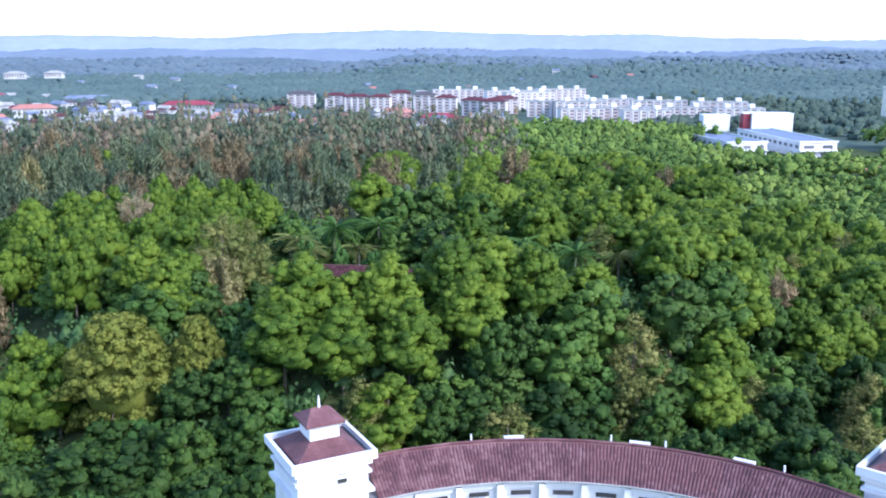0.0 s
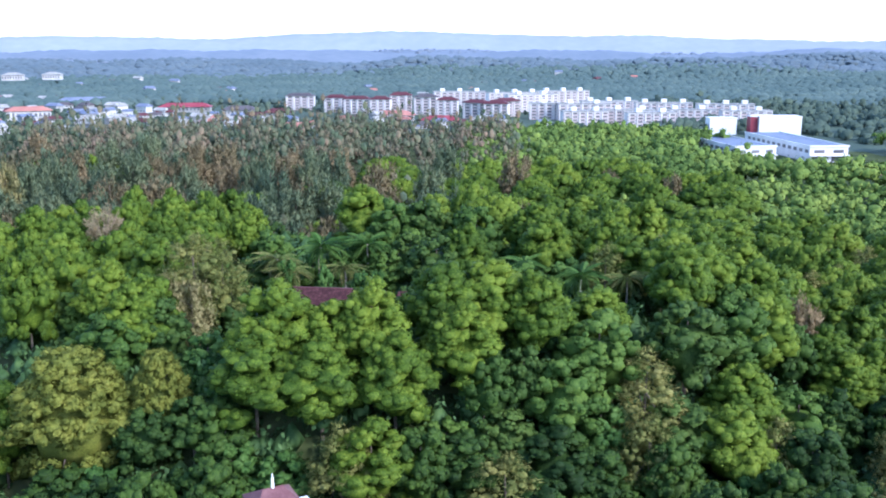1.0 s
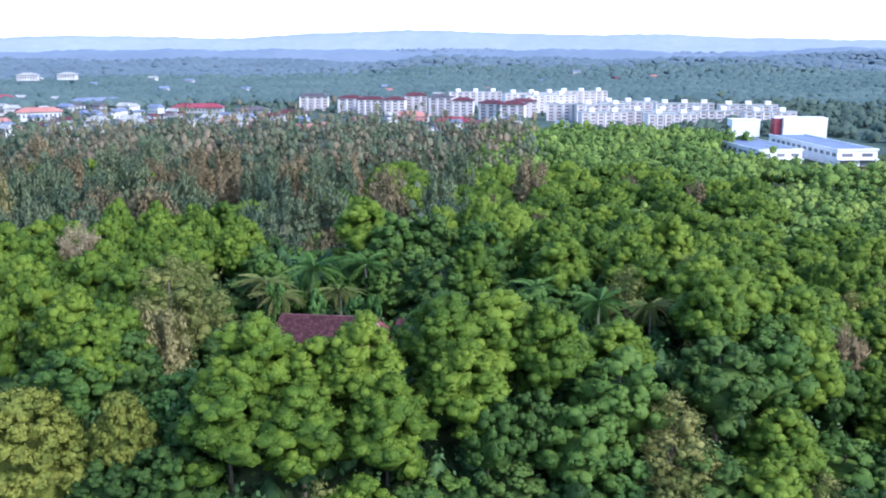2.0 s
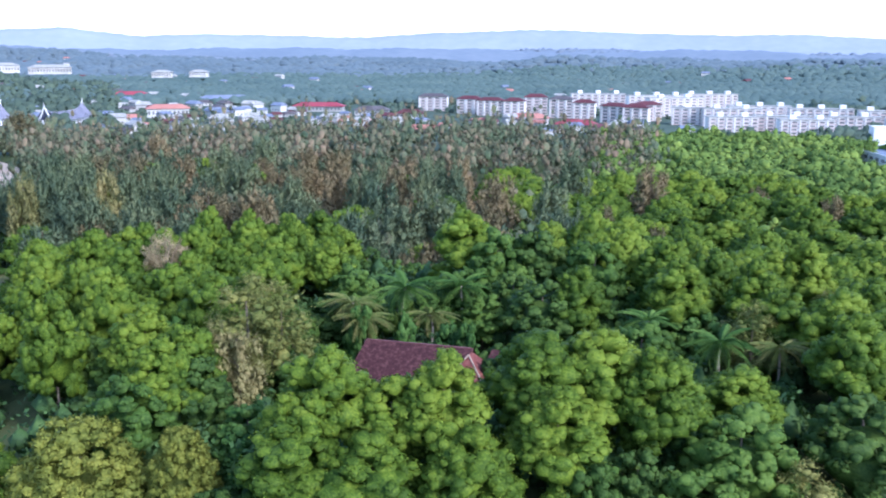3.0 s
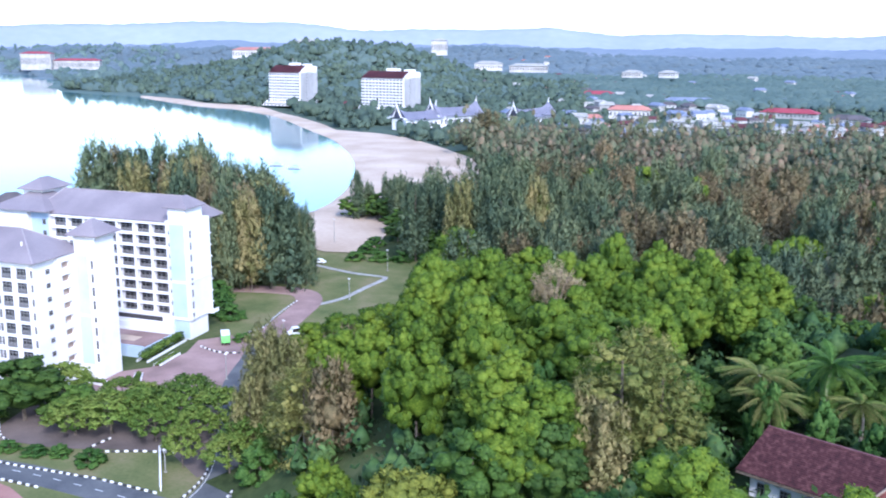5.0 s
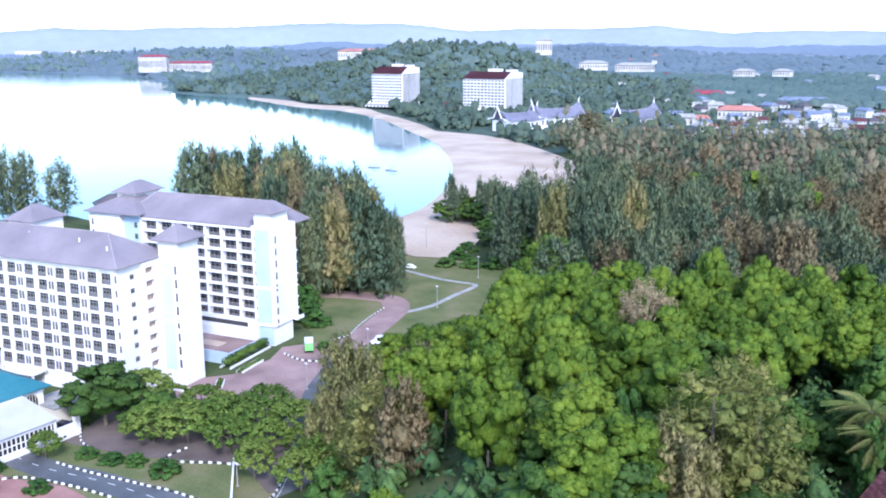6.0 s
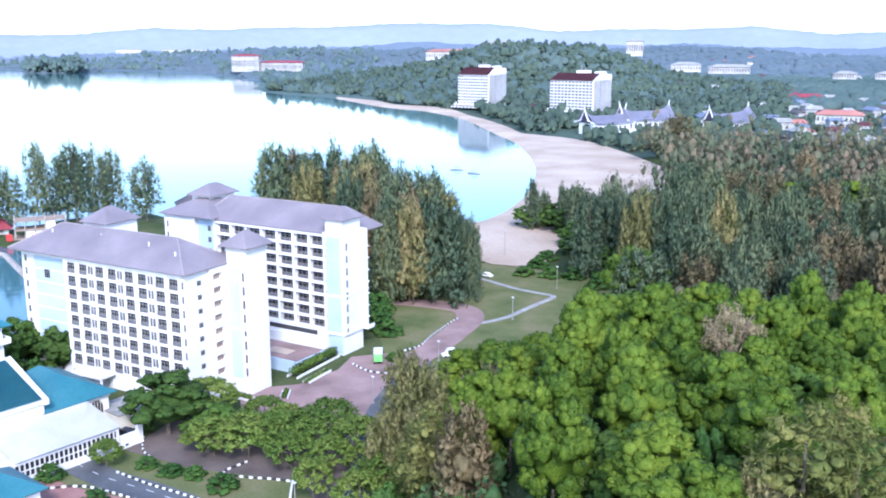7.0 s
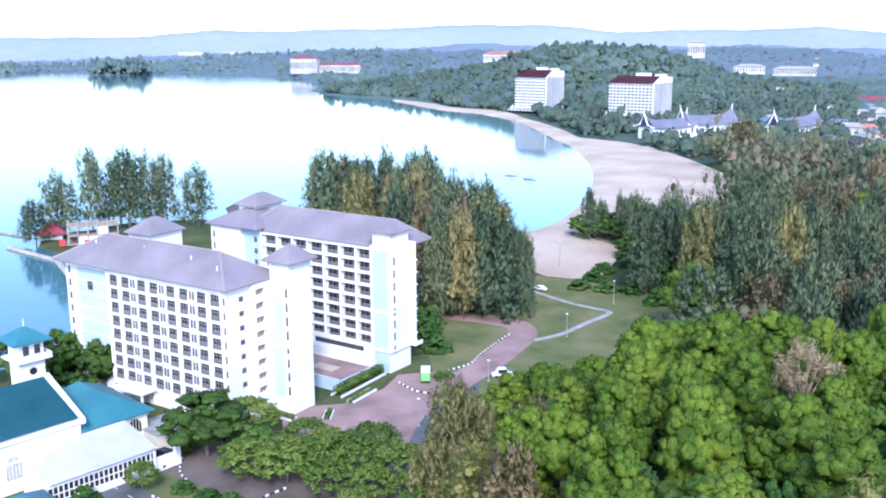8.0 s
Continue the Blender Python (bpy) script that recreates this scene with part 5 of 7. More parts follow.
# ---- the clubhouse with teal roofs ----
def club():
    C = thing("clubhouse", pose(-176.5, 147.2, 0, 0, 0, 100), "white clubhouse with teal sheet roofs and arched windows", "building")
    # local x runs along the hall away from its gable, local y to the west
    part("wall", boxes((-46, 0, 0, 24, 0, 10.4)), M_WHITE, C)
    part("cornice", boxes((-46.3, 0.3, -0.5, 0, 9.3, 10.4), (-46.1, 0.1, -0.25, 0, 5.4, 5.8)), M_WHITE, C)
    bm = bmesh.new()
    v = [bm.verts.new(p) for p in ((-46, -0.9, 10.5), (-0.6, -0.9, 10.5), (-0.6, 12, 15.4), (-46, 12, 15.4), (-46, 24.9, 10.5), (-0.6, 24.9, 10.5))]
    bm.faces.new((v[0], v[1], v[2], v[3])), bm.faces.new((v[3], v[2], v[5], v[4]))
    bmesh.ops.solidify(bm, geom=bm.faces, thickness=0.2)
    part("roof", bm, M_TEAL, C, "teal standing-seam roof")
    bm = bmesh.new()
    for y0, z0, y1, z1 in ((-1.2, 10.3, 12, 15.9), (25.2, 10.3, 12, 15.9)):
        p = [bm.verts.new(q) for q in ((-0.5, y0, z0), (0.5, y0, z0), (0.5, y1, z1), (-0.5, y1, z1), (-0.5, y0, z0 - 1.0), (0.5, y0, z0 - 1.0), (0.5, y1, z1 - 1.0), (-0.5, y1, z1 - 1.0))]
        for q in ((0, 1, 2, 3), (4, 7, 6, 5), (0, 4, 5, 1), (1, 5, 6, 2), (2, 6, 7, 3), (3, 7, 4, 0)):
            bm.faces.new([p[i] for i in q])
    part("gable_parapet", bm, M_WHITE, C)
    part("rib", boxes(*[(-46 + 1.5 * k, -45.94 + 1.5 * k, -0.9, -0.86, 10.5, 10.56) for k in range(30)]), M_TEAL, C)
    for i in range(9):
        arch(C, -3 - 4.8 * i, -0.05, 2.6, 1.5, 5.6, M_WHITE, M_WHITE)
    # lower wing
    part("wing_wall", boxes((0, 14, 1.0, 20, 0, 7)), M_WHITE, C)
    part("wing_roof", hip(-0.4, 15.4, 0.0, 21, 7.2, 11.4, 6), M_TEAL, C, "teal hipped roof")
    part("wing_cornice", boxes((-0.2, 14.2, 0.7, 1.0, 6.3, 7.0)), M_WHITE, C)
    for x in (2.6, 7.2, 11.2):
        arch(C, x, 0.96, 3.2, 1.55, 2.9, M_CREAM, M_GLASS)
    # annex with a pale sheet roof and a gallery of windows
    bm = bmesh.new()
    p = [bm.verts.new(q) for q in ((-12, -11.8, 4.9), (8.5, -11.8, 4.9), (8.5, -0.6, 7.2), (-12, -0.6, 7.2))]
    bm.faces.new(p)
    bmesh.ops.solidify(bm, geom=bm.faces, thickness=0.2)
    part("annex_roof", bm, M_WHITE, C, "pale sheet roof")
    part("annex_wall", boxes((-12, 8.3, -11.2, -1.6, 0, 1.3), (-12, 8.3, -11.0, -10.7, 3.9, 4.4), (8.0, 8.3, -11.2, -1.6, 1.3, 4.4)), M_WHITE, C)
    part("annex_glass", boxes((-12, 8.0, -10.6, -10.5, 1.3, 3.9)), M_GLASS, C, "dark gallery glazing")
    for k in range(22):
        part("mullion", boxes((-12 + 0.92 * k, -11.86 + 0.92 * k, -11.0, -10.7, 1.3, 3.9)), M_WHITE, C)
    part("gallery_rail", boxes((-12, 8.0, -11.0, -10.75, 2.5, 2.62)), M_WHITE, C)
    part("gate_pillar", boxes((8.6, 12.6, -11.5, -10.7, 0, 2.6), (12.2, 13.2, -11.6, -10.6, 0, 4.0), (12.4, 13.0, -11.4, -10.8, 4.0, 4.7)), M_WHITE, C)
    part("service_wall", boxes((13, 22, -4, 4.5, 0, 3.4)), M_CREAM, C, "cream service block")
    part("service_roof", boxes((12.8, 22.2, -4.2, 4.7, 3.4, 3.6)), M_CONCRETE, C)
    window(C, 16.5, -4.05, 1.2, 0.5, rail=False, sh=0.6)


def arch(parent, x, y, z, r, h, m_frame, m_glass):
    """An arched window: a moulded surround and glass with bars."""
    n = 10
    rim = [(x + r * math.cos(math.pi * k / n), z + h * 0.5 + r * math.sin(math.pi * k / n)) for k in range(n + 1)]
    rim = [(x + r, z)] + rim + [(x - r, z)]
    bm = bmesh.new()
    bm.faces.new([bm.verts.new((a, y, b)) for a, b in rim])
    bmesh.ops.solidify(bm, geom=bm.faces, thickness=0.06)
    w = part("arched_window", bm, m_glass, parent)
    bm = bmesh.new()
    for (a, b), (c, d) in zip(rim, rim[1:]):
        tube(bm, [(a, y, b), (c, y, d)], (0.13, 0.13), 5)
    for k in range(1, 5):
        t = x - r + 2 * r * k / 5
        tube(bm, [(t, y - 0.04, z), (t, y - 0.04, z + h * 0.5 + math.sqrt(max(r * r - (t - x) ** 2, 0)))], (0.06, 0.06), 4)
    part("frame", bm, m_frame, w)


club()


def pavilion():
    P = thing("lookout_tower", pose(-212, 147.5, 0, 0, 0, 100), "white lookout tower with a teal pyramid roof and balcony", "tower")
    part("wall", boxes((-2.6, 2.6, -2.6, 2.6, 0, 16.2)), M_WHITE, P)
    part("roof", hip(-4.2, 4.2, -4.2, 4.2, 16.4, 19.2), M_TEAL, P, "teal pyramid roof")
    bm = bmesh.new()
    tube(bm, [(0, 0, 19), (0, 0, 20.8)], (0.12, 0.05), 6)
    part("finial", bm, M_WHITE, P)
    part("balcony", boxes((-3.8, 3.8, -3.8, 3.8, 12.2, 12.6), (-3.8, 3.8, -3.8, -3.6, 12.6, 13.5), (3.6, 3.8, -3.6, 3.8, 12.6, 13.5)), M_WHITE, P)
    for k in (-1.2, 1.2):
        window(P, k, -2.65, 13.4, 0.55, rail=False)
        window(P, 2.65, k, 13.4, 0.55, 90, rail=False)
    bm = bmesh.new()
    bmesh.ops.create_cone(bm, cap_ends=True, segments=16, radius1=0.8, radius2=0.8, depth=0.12, matrix=pose(0, -2.62, 9.8, 90))
    part("round_window", bm, M_GLASS, P)


pavilion()
low = thing("gatehouse", pose(-154, 131, 0, 0, 0, 100), "small white gatehouse with a teal hipped roof", "building")
part("wall", boxes((-7, 6, -3.5, 7, 0, 4.4)), M_WHITE, low)
part("roof", hip(-8, 7, -4.5, 8, 4.6, 8.2), M_TEAL, low, "teal hipped roof")

# ---- the white building with the curved tiled roof ----
CX, CY, R_RIDGE, R_EAVE, Z_RIDGE, Z_EAVE = 9.6, 57.9, 38.6, 35.3, 29.3, 26.2


def ring(a, r, z):
    return (CX + r * math.cos(radians(a)), CY + r * math.sin(radians(a)), z)


def arc_prism(bm, a0, a1, r0, r1, z0, z1, n):
    for k in range(n):
        a, b = a0 + (a1 - a0) * k / n, a0 + (a1 - a0) * (k + 1) / n
        v = [bm.verts.new(ring(t, r, z)) for z in (z0, z1) for t, r in ((a, r0), (b, r0), (b, r1), (a, r1))]
        for f in ((0, 1, 2, 3), (4, 7, 6, 5), (0, 4, 5, 1), (2, 6, 7, 3), (0, 3, 7, 4), (1, 5, 6, 2)):
            bm.faces.new([v[i] for i in f])


TILE = None


def roof_tile_mesh():
    """A pan tile: an arched piece about 0.4 by 0.45 m."""
    v, f = [], []
    for y in (0, 0.47):
        for k in range(5):
            t = k / 4
            v.append((-0.17 + 0.34 * t, y, 0.03 + 0.07 * math.sin(math.pi * t)))
    f = [(k, k + 1, k + 6, k + 5) for k in range(4)] + [(4, 3, 2, 1, 0)]
    me = bpy.data.meshes.new("tile")
    me.from_pydata(v, [], f)
    me.materials.append(M_OLDTILE)
    return me


def palace():
    P = thing("curved_building", pose(0, 0, 0), "white colonial building with a curved weathered tile roof", "building")
    bays = [119 - 7.3 * k for k in range(14)]
    bm = bmesh.new()
    arc_prism(bm, bays[0], bays[-1], R_EAVE + 0.5, R_RIDGE + 3, 2, Z_EAVE - 0.2, 24)
    part("wall", bm, M_WHITE, P)
    bm = bmesh.new()
    arc_prism(bm, bays[0] + 1, bays[-1], R_EAVE + 0.15, R_EAVE + 0.5, Z_EAVE - 0.95, Z_EAVE - 0.2, 24)
    bmesh.ops.remove_doubles(bm, verts=bm.verts, dist=0.01)
    part("cornice", bm, M_WHITE, P)
    for a, b in zip(bays, bays[1:]):
        bm = bmesh.new()
        arc_prism(bm, a + 0.55, a - 0.55, R_EAVE - 0.25, R_EAVE + 0.5, 2, Z_EAVE - 0.35, 1)
        part("pilaster", bm, M_WHITE, P)
        bm = bmesh.new()
        arc_prism(bm, a - 1.9, b + 1.9, R_EAVE + 0.1, R_EAVE + 0.16, Z_EAVE - 1.75, Z_EAVE - 1.25, 2)
        # a dark strip on the wall stands in for the shaded slot
        part("eave_shade_strip", bm, M_SHADE, P, "dark strip painted for the shaded slot under the eaves")
        bm = bmesh.new()
        arc_prism(bm, a - 1.0, b + 1.0, R_EAVE - 0.05, R_EAVE + 0.2, Z_EAVE - 2.6, Z_EAVE - 2.2, 2)
        part("sill", bm, M_WHITE, P)
    # roof: flat facets between hips, inner and outer slope
    bm = bmesh.new()
    for a, b in zip(bays, bays[1:]):
        q = [bm.verts.new(ring(t, r, z)) for t, r, z in ((a, R_EAVE - 0.35, Z_EAVE), (b, R_EAVE - 0.35, Z_EAVE), (b, R_RIDGE, Z_RIDGE), (a, R_RIDGE, Z_RIDGE), (a, R_RIDGE + 3.6, Z_EAVE), (b, R_RIDGE + 3.6, Z_EAVE))]
        bm.faces.new(q[:4]), bm.faces.new((q[3], q[2], q[5], q[4]))
    bmesh.ops.remove_doubles(bm, verts=bm.verts, dist=0.01)
    roof = part("roof", bm, M_OLDTILE, P)
    for a, b in zip(bays, bays[1:]):
        bm = bmesh.new()
        tube(bm, [ring(a, R_RIDGE, Z_RIDGE + 0.05), ring(b, R_RIDGE, Z_RIDGE + 0.05)], (0.17, 0.17), 6)
        part("ridge_cap", bm, M_OLDTILE, P)
    bm = bmesh.new()
    for a, b in zip(bays, bays[1:]):
        tube(bm, [ring(a, R_EAVE - 0.4, Z_EAVE - 0.02), ring(b, R_EAVE - 0.4, Z_EAVE - 0.02)], (0.12, 0.12), 6)
    part("gutter", bm, M_CONCRETE, P)
    for a in (101, 78.5, 70, 52):
        bm = bmesh.new()
        tube(bm, [ring(a, R_RIDGE + 0.3, Z_RIDGE - 0.2), ring(a, R_RIDGE + 0.3, Z_RIDGE + 0.8)], (0.12, 0.1), 6)
        part("roof_vent", bm, M_WHITE, P)
    for a in (94, 74, 58):
        bm = bmesh.new()
        arc_prism(bm, a + 1.6, a - 1.6, R_RIDGE + 0.1, R_RIDGE + 0.7, Z_RIDGE - 0.2, Z_RIDGE + 0.25, 1)
        part("ridge_box", bm, M_WHITE, P)
    return roof, bays


def corner_tower(x, y, turn, label):
    T = thing("corner_tower", pose(x, y, 0, 0, 0, turn), label, "tower", "corner towers")
    s = 3.7
    part("wall", boxes((-s, s, -s, s, 2, 31.2)), M_WHITE, T)
    part("moulding", boxes((-s - 0.5, s + 0.5, -s - 0.5, s + 0.5, 27.6, 28.0), (-s - 0.3, s + 0.3, -s - 0.3, s + 0.3, 29.6, 29.9), (-s - 0.35, s + 0.35, -s - 0.35, s + 0.35, 30.6, 31.2)), M_WHITE, T)
    e = s + 0.75
    part("parapet", boxes((-e, e, -e, -e + 0.35, 31.2, 32.1), (-e, e, e - 0.35, e, 31.2, 32.1), (-e, -e + 0.35, -e + 0.35, e - 0.35, 31.2, 32.1), (e - 0.35, e, -e + 0.35, e - 0.35, 31.2, 32.1)), M_WHITE, T)
    part("gutter_floor", boxes((-e + 0.35, e - 0.35, -e + 0.35, e - 0.35, 31.2, 31.5)), M_ASPHALT, T, "dark gutter floor")
    part("roof", hip(-s + 0.1, s - 0.1, -s + 0.1, s - 0.1, 31.75, 34.0), M_OLDTILE, T, "weathered red tile roof")
    part("cupola", boxes((-1.55, 1.55, -1.55, 1.55, 32.4, 34.6), (-1.75, 1.75, -1.75, 1.75, 34.3, 34.6)), M_WHITE, T)
    part("cupola_roof", hip(-2.05, 2.05, -2.05, 2.05, 34.8, 35.9, 1.2), M_OLDTILE, T)
    bm = bmesh.new()
    tube(bm, [(0, 0, 35.8), (0, 0, 36.6), (0, 0, 37.1)], (0.16, 0.12, 0.04), 6)
    part("finial", bm, M_WHITE, T)
    window(T, 0.9, -s - 0.02, 29.0, 0.42, rail=False, sh=0.5)
    return T


PALACE_ROOF, PALACE_BAYS = palace()
corner_tower(-13.3, 89.4, 28, "white corner tower with a red tiled roof and cupola")
corner_tower(45.0, 84.6, -42, "white corner tower with a red tiled roof beside the curved wing")

# ---- the old house among the trees ----
def old_house():
    z = 15.5
    O = thing("old_house", pose(-30.1, 193.5, z, 0, 0, -6), "old house with a mossy dark red tile roof among trees", "house")
    part("wall", boxes((0.8, 17.5, -4.4, 4.5, 0, 6.6)), M_WHITE, O)
    part("wing_wall", boxes((15.8, 21.2, -7.2, -4.4, 0, 5.2)), M_CREAM, O)
    bm = bmesh.new()
    p = [bm.verts.new(q) for q in ((-0.6, -5.9, 6.2), (18.6, -5.9, 6.2), (18.6, 0, 10.6), (0.8, 0, 10.6), (-0.6, 6.2, 6.0), (18.6, 6.2, 6.0))]
    bm.faces.new((p[0], p[1], p[2], p[3])), bm.faces.new((p[3], p[2], p[5], p[4])), bm.faces.new((p[0], p[3], p[4]))
    bmesh.ops.solidify(bm, geom=bm.faces, thickness=0.2)
    part("roof", bm, M_REDTILE, O)
    for k in range(24):
        a, b = k / 24, (k + 1) / 24 + 0.01
        bm = bmesh.new()
        p = [(-0.6 + 1.4 * t, -5.9 + 5.9 * t, 6.2 + 4.4 * t) for t in (a, b)]
        q = [bm.verts.new((x, y - 0.02, z + h)) for (x0, y, z), h in ((p[0], 0.075), (p[1], 0.03)) for x in (x0, 18.6)]
        w = [bm.verts.new((v.co.x, v.co.y, v.co.z - 0.1)) for v in q]
        for face in ((q[0], q[1], q[3], q[2]), (w[0], w[2], w[3], w[1]), (q[0], w[0], w[1], q[1]), (q[2], q[3], w[3], w[2]), (q[0], q[2], w[2], w[0]), (q[1], w[1], w[3], q[3])):
            bm.faces.new(face)
        part("tile_course", bm, M_REDTILE, O)
    # the cross wing: a hip coloured brighter as sunlit, over a lower skirt roof
    part("wing_roof", hip(15.1, 21.7, -5.6, 3.0, 6.5, 10.25, 3.3), M_SUNLITTILE, O, "hipped cross roof, its red tiles coloured brighter as sunlit")
    part("skirt_roof", hip(14.7, 22.1, -8.4, -4.4, 4.9, 6.6, 0.9), M_REDTILE, O)
    part("rear_roof", hip(19.5, 33.0, 0.6, 8.0, 6.2, 9.3, 1.2), M_REDTILE, O, "darker roof of the rear wing")
    part("rear_wall", boxes((20.3, 32.2, 1.4, 7.2, 0, 6.1)), M_CREAM, O)
    part("ridge_cap", boxes((0.8, 18.2, -0.16, 0.16, 10.5, 10.74)), M_OLDTILE, O)
    for x0 in (15.1, 21.7):
        bm = bmesh.new()
        tube(bm, [(x0, -5.6, 6.55), (18.4, -2.3, 10.32)], (0.15, 0.15), 5)
        part("hip_cap", bm, M_BRICKBROWN, O, "pale mortared hip tiles")
    part("fascia", boxes((-0.5, 15.0, -5.9, -5.78, 5.75, 6.1)), M_BARK, O)
    part("post", boxes((15.9, 16.1, -8.1, -7.9, 0, 4.8)), M_BARK, O)
    part("post", boxes((20.8, 21.0, -8.1, -7.9, 0, 4.8)), M_BARK, O)
    for x in (2.5, 5.5, 8.5, 11):
        window(O, x, -4.45, 2.6, 0.6, rail=False)


old_house()
for x, y, H, R in ((-31.5, 198.5, 14.5, 3.2), (-24, 199.5, 12, 3.4), (-17, 199, 11.5, 3), (-44, 190, 12, 3), (-60, 188, 14, 3), (-74, 205, 12, 2.6), (-13.5, 197.5, 12.3, 2.4)):
    plant("shrub", x, y, H, R)
for x, y, H, R in ((-6, 190, 10, 5), (-3, 197, 10, 5), (2, 189, 10, 5), (3, 199, 9, 5), (-5, 183, 9, 4.6), (8, 184, 10, 5), (9, 193, 10, 5.4), (-2, 177, 9, 5), (5, 176, 9, 5), (-9, 197, 8, 3.6)):
    plant("small", x, y, H, R)

# ---- drives, forecourt, lawn, kerbs and street things ----
def patch(name, outline, z, mat, label, category):
    """A level sheet with a rim, over a plan outline."""
    n = len(outline)
    v = [(x, y, z) for x, y in outline] + [(x, y, z - 0.3) for x, y in outline]
    area = sum(a[0] * b[1] - b[0] * a[1] for a, b in zip(outline, outline[1:] + outline[:1]))
    top = list(range(n)) if area > 0 else list(range(n))[::-1]
    f = [tuple(top)] + [(k, k + n, (k + 1) % n + n, (k + 1) % n) for k in range(n)]
    return tagged(sheet(name, v, f, mat), label, category, kind="structure")


patch("lawn", [(-113, 150), (-112, 170), (-118, 198), (-128, 214), (-116, 232), (-118, 262), (-122, 292), (-150, 320), (-190, 328), (-232, 318), (-232, 270), (-206, 250), (-188, 236), (-172, 226), (-160, 190), (-170, 165), (-176, 160), (-165, 132), (-150, 120), (-100, 122)], 0.05, M_LAWN, "worn grass beside the drives", "lawn")
patch("pavement", [(-180, 190), (-168, 184), (-150, 178), (-134, 186), (-126, 184), (-132, 200), (-150, 208), (-160, 220), (-168, 232), (-178, 230), (-181.5, 222), (-176, 214), (-174, 202)], 0.1, M_PAVING, "pinkish paved forecourt before the hotel", "pavement")
patch("pavement", [(-176, 176), (-166, 158), (-150, 164), (-133, 176), (-120, 172), (-118, 180), (-134, 188), (-150, 180), (-168, 186)], 0.115, M_CARPARK, "worn brownish car park paving", "pavement")
patch("pavement", [(-168, 142), (-158, 144.5), (-148, 149.5), (-142, 150.2), (-136, 149.4), (-129, 152.4), (-118, 153.5), (-112, 146), (-126, 134), (-150, 126)], 0.12, M_PINKPAVE, "reddish paved court by the gatehouse", "pavement")
ribbon("road", [(-104, 140), (-109, 158), (-114, 172), (-124, 184), (-137, 195), (-150, 208), (-160, 222), (-170, 234)], 7.0, 0.14, M_ASPHALT, "grey asphalt drive through the trees")
ribbon("road", [(-172, 148), (-158, 150.3), (-145, 154.8), (-130, 158.5), (-112, 162)], 6.0, 0.15, M_ASPHALT, "blue-grey asphalt side drive")
ribbon("road", [(-168, 228), (-173, 241), (-179, 254), (-186, 266), (-194, 271), (-204, 268), (-214, 262)], 8.0, 0.16, M_PAVING, "pinkish loop road edged with painted kerbs")
ribbon("path", [(-232, 300), (-216, 299.7), (-200, 299), (-189, 301), (-185.5, 300), (-183, 288), (-180, 274), (-181, 265)], 1.8, 0.14, M_CONCRETE, "pale concrete footpath across the lawn", "path")


def kerb_mesh(m):
    me = bpy.data.meshes.new("kerb_stone")
    bm = boxes((-0.34, 0.34, -0.16, 0.16, 0, 0.36))
    bmesh.ops.bevel(bm, geom=bm.edges[:], offset=0.03, segments=1, affect="EDGES")
    bm.to_mesh(me)
    bm.free()
    me.materials.append(m)
    return me


K_WHITE, K_BLACK = kerb_mesh(M_WHITE), kerb_mesh(M_BLACK)


def kerb(line):
    root = thing("kerb", pose(0, 0, 0), "kerb of stones painted black and white by turns", "kerb", "painted kerbs", "structure")
    p = smooth_line(line, 0.4)
    d, last, n = 0.0, None, 0
    for a, b in zip(p, p[1:]):
        d += (b - a).length
        if last is None or d - last >= 0.72:
            last = d
            n += 1
            shared("kerb_stone", K_WHITE if n % 2 else K_BLACK, root, pose(a.x, a.y, 0.08, 0, 0, math.degrees(math.atan2(b.y - a.y, b.x - a.x))))


kerb([(-157.5, 152.9), (-150, 154.9), (-143.5, 157.2), (-137.4, 159.3), (-132, 161.2), (-120, 164)])
kerb([(-160, 140.4), (-156.7, 145.7), (-152.3, 148.2), (-145.9, 150.7), (-138, 153)])
kerb([(-146, 172.2), (-145, 167.2), (-141.3, 168.6), (-136.6, 172.4), (-131, 176)])
kerb([(-175.6, 229.2), (-176.2, 234.7), (-176.8, 240.3), (-180.8, 247.3), (-185.6, 257.1), (-188.1, 263.2)])
kerb([(-176.5, 219), (-170, 218.8), (-165, 221.7)])
kerb([(-109.5, 150), (-113.5, 160), (-118.5, 172), (-126, 181)])
kerb([(-104, 156), (-108, 166), (-113, 176), (-122, 188), (-133, 198)])
kerb([(-169, 163), (-164, 160.5), (-160, 160)])


# painted lane marks, the low white wall by the gate, shrubs on the verge
marks = thing("lane_marking", pose(0, 0, 0), "white dashes along the side drive", "road marking", kind="structure")
M_MARK = surface("road_paint", ((0.5, 0.5, 0.5), (0.62, 0.62, 0.62)), 2, 0.7, 0.1)
dash = boxes((-0.9, 0.9, -0.08, 0.08, 0, 0.006))
dash_me = bpy.data.meshes.new("dash")
dash.to_mesh(dash_me)
dash.free()
dash_me.materials.append(M_MARK)
side = smooth_line([(-172, 148), (-158, 150.3), (-145, 154.8), (-130, 158.5), (-112, 162)], 0.5)
for i in range(6, len(side) - 1, 9):
    d = side[i + 1] - side[i]
    shared("dash", dash_me, marks, pose(side[i].x, side[i].y, 0.154, 0, 0, math.degrees(math.atan2(d.y, d.x))))
for off in (-3.1, 3.1):
    line = smooth_line([(-104, 140), (-109, 158), (-114, 172), (-124, 184), (-137, 195)], 2.0)
    for a, b in zip(line, line[1:]):
        d = (b - a).normalized()
        shared("dash", dash_me, marks, pose(a.x - d.y * off, a.y + d.x * off, 0.145, 0, 0, math.degrees(math.atan2(d.y, d.x))))
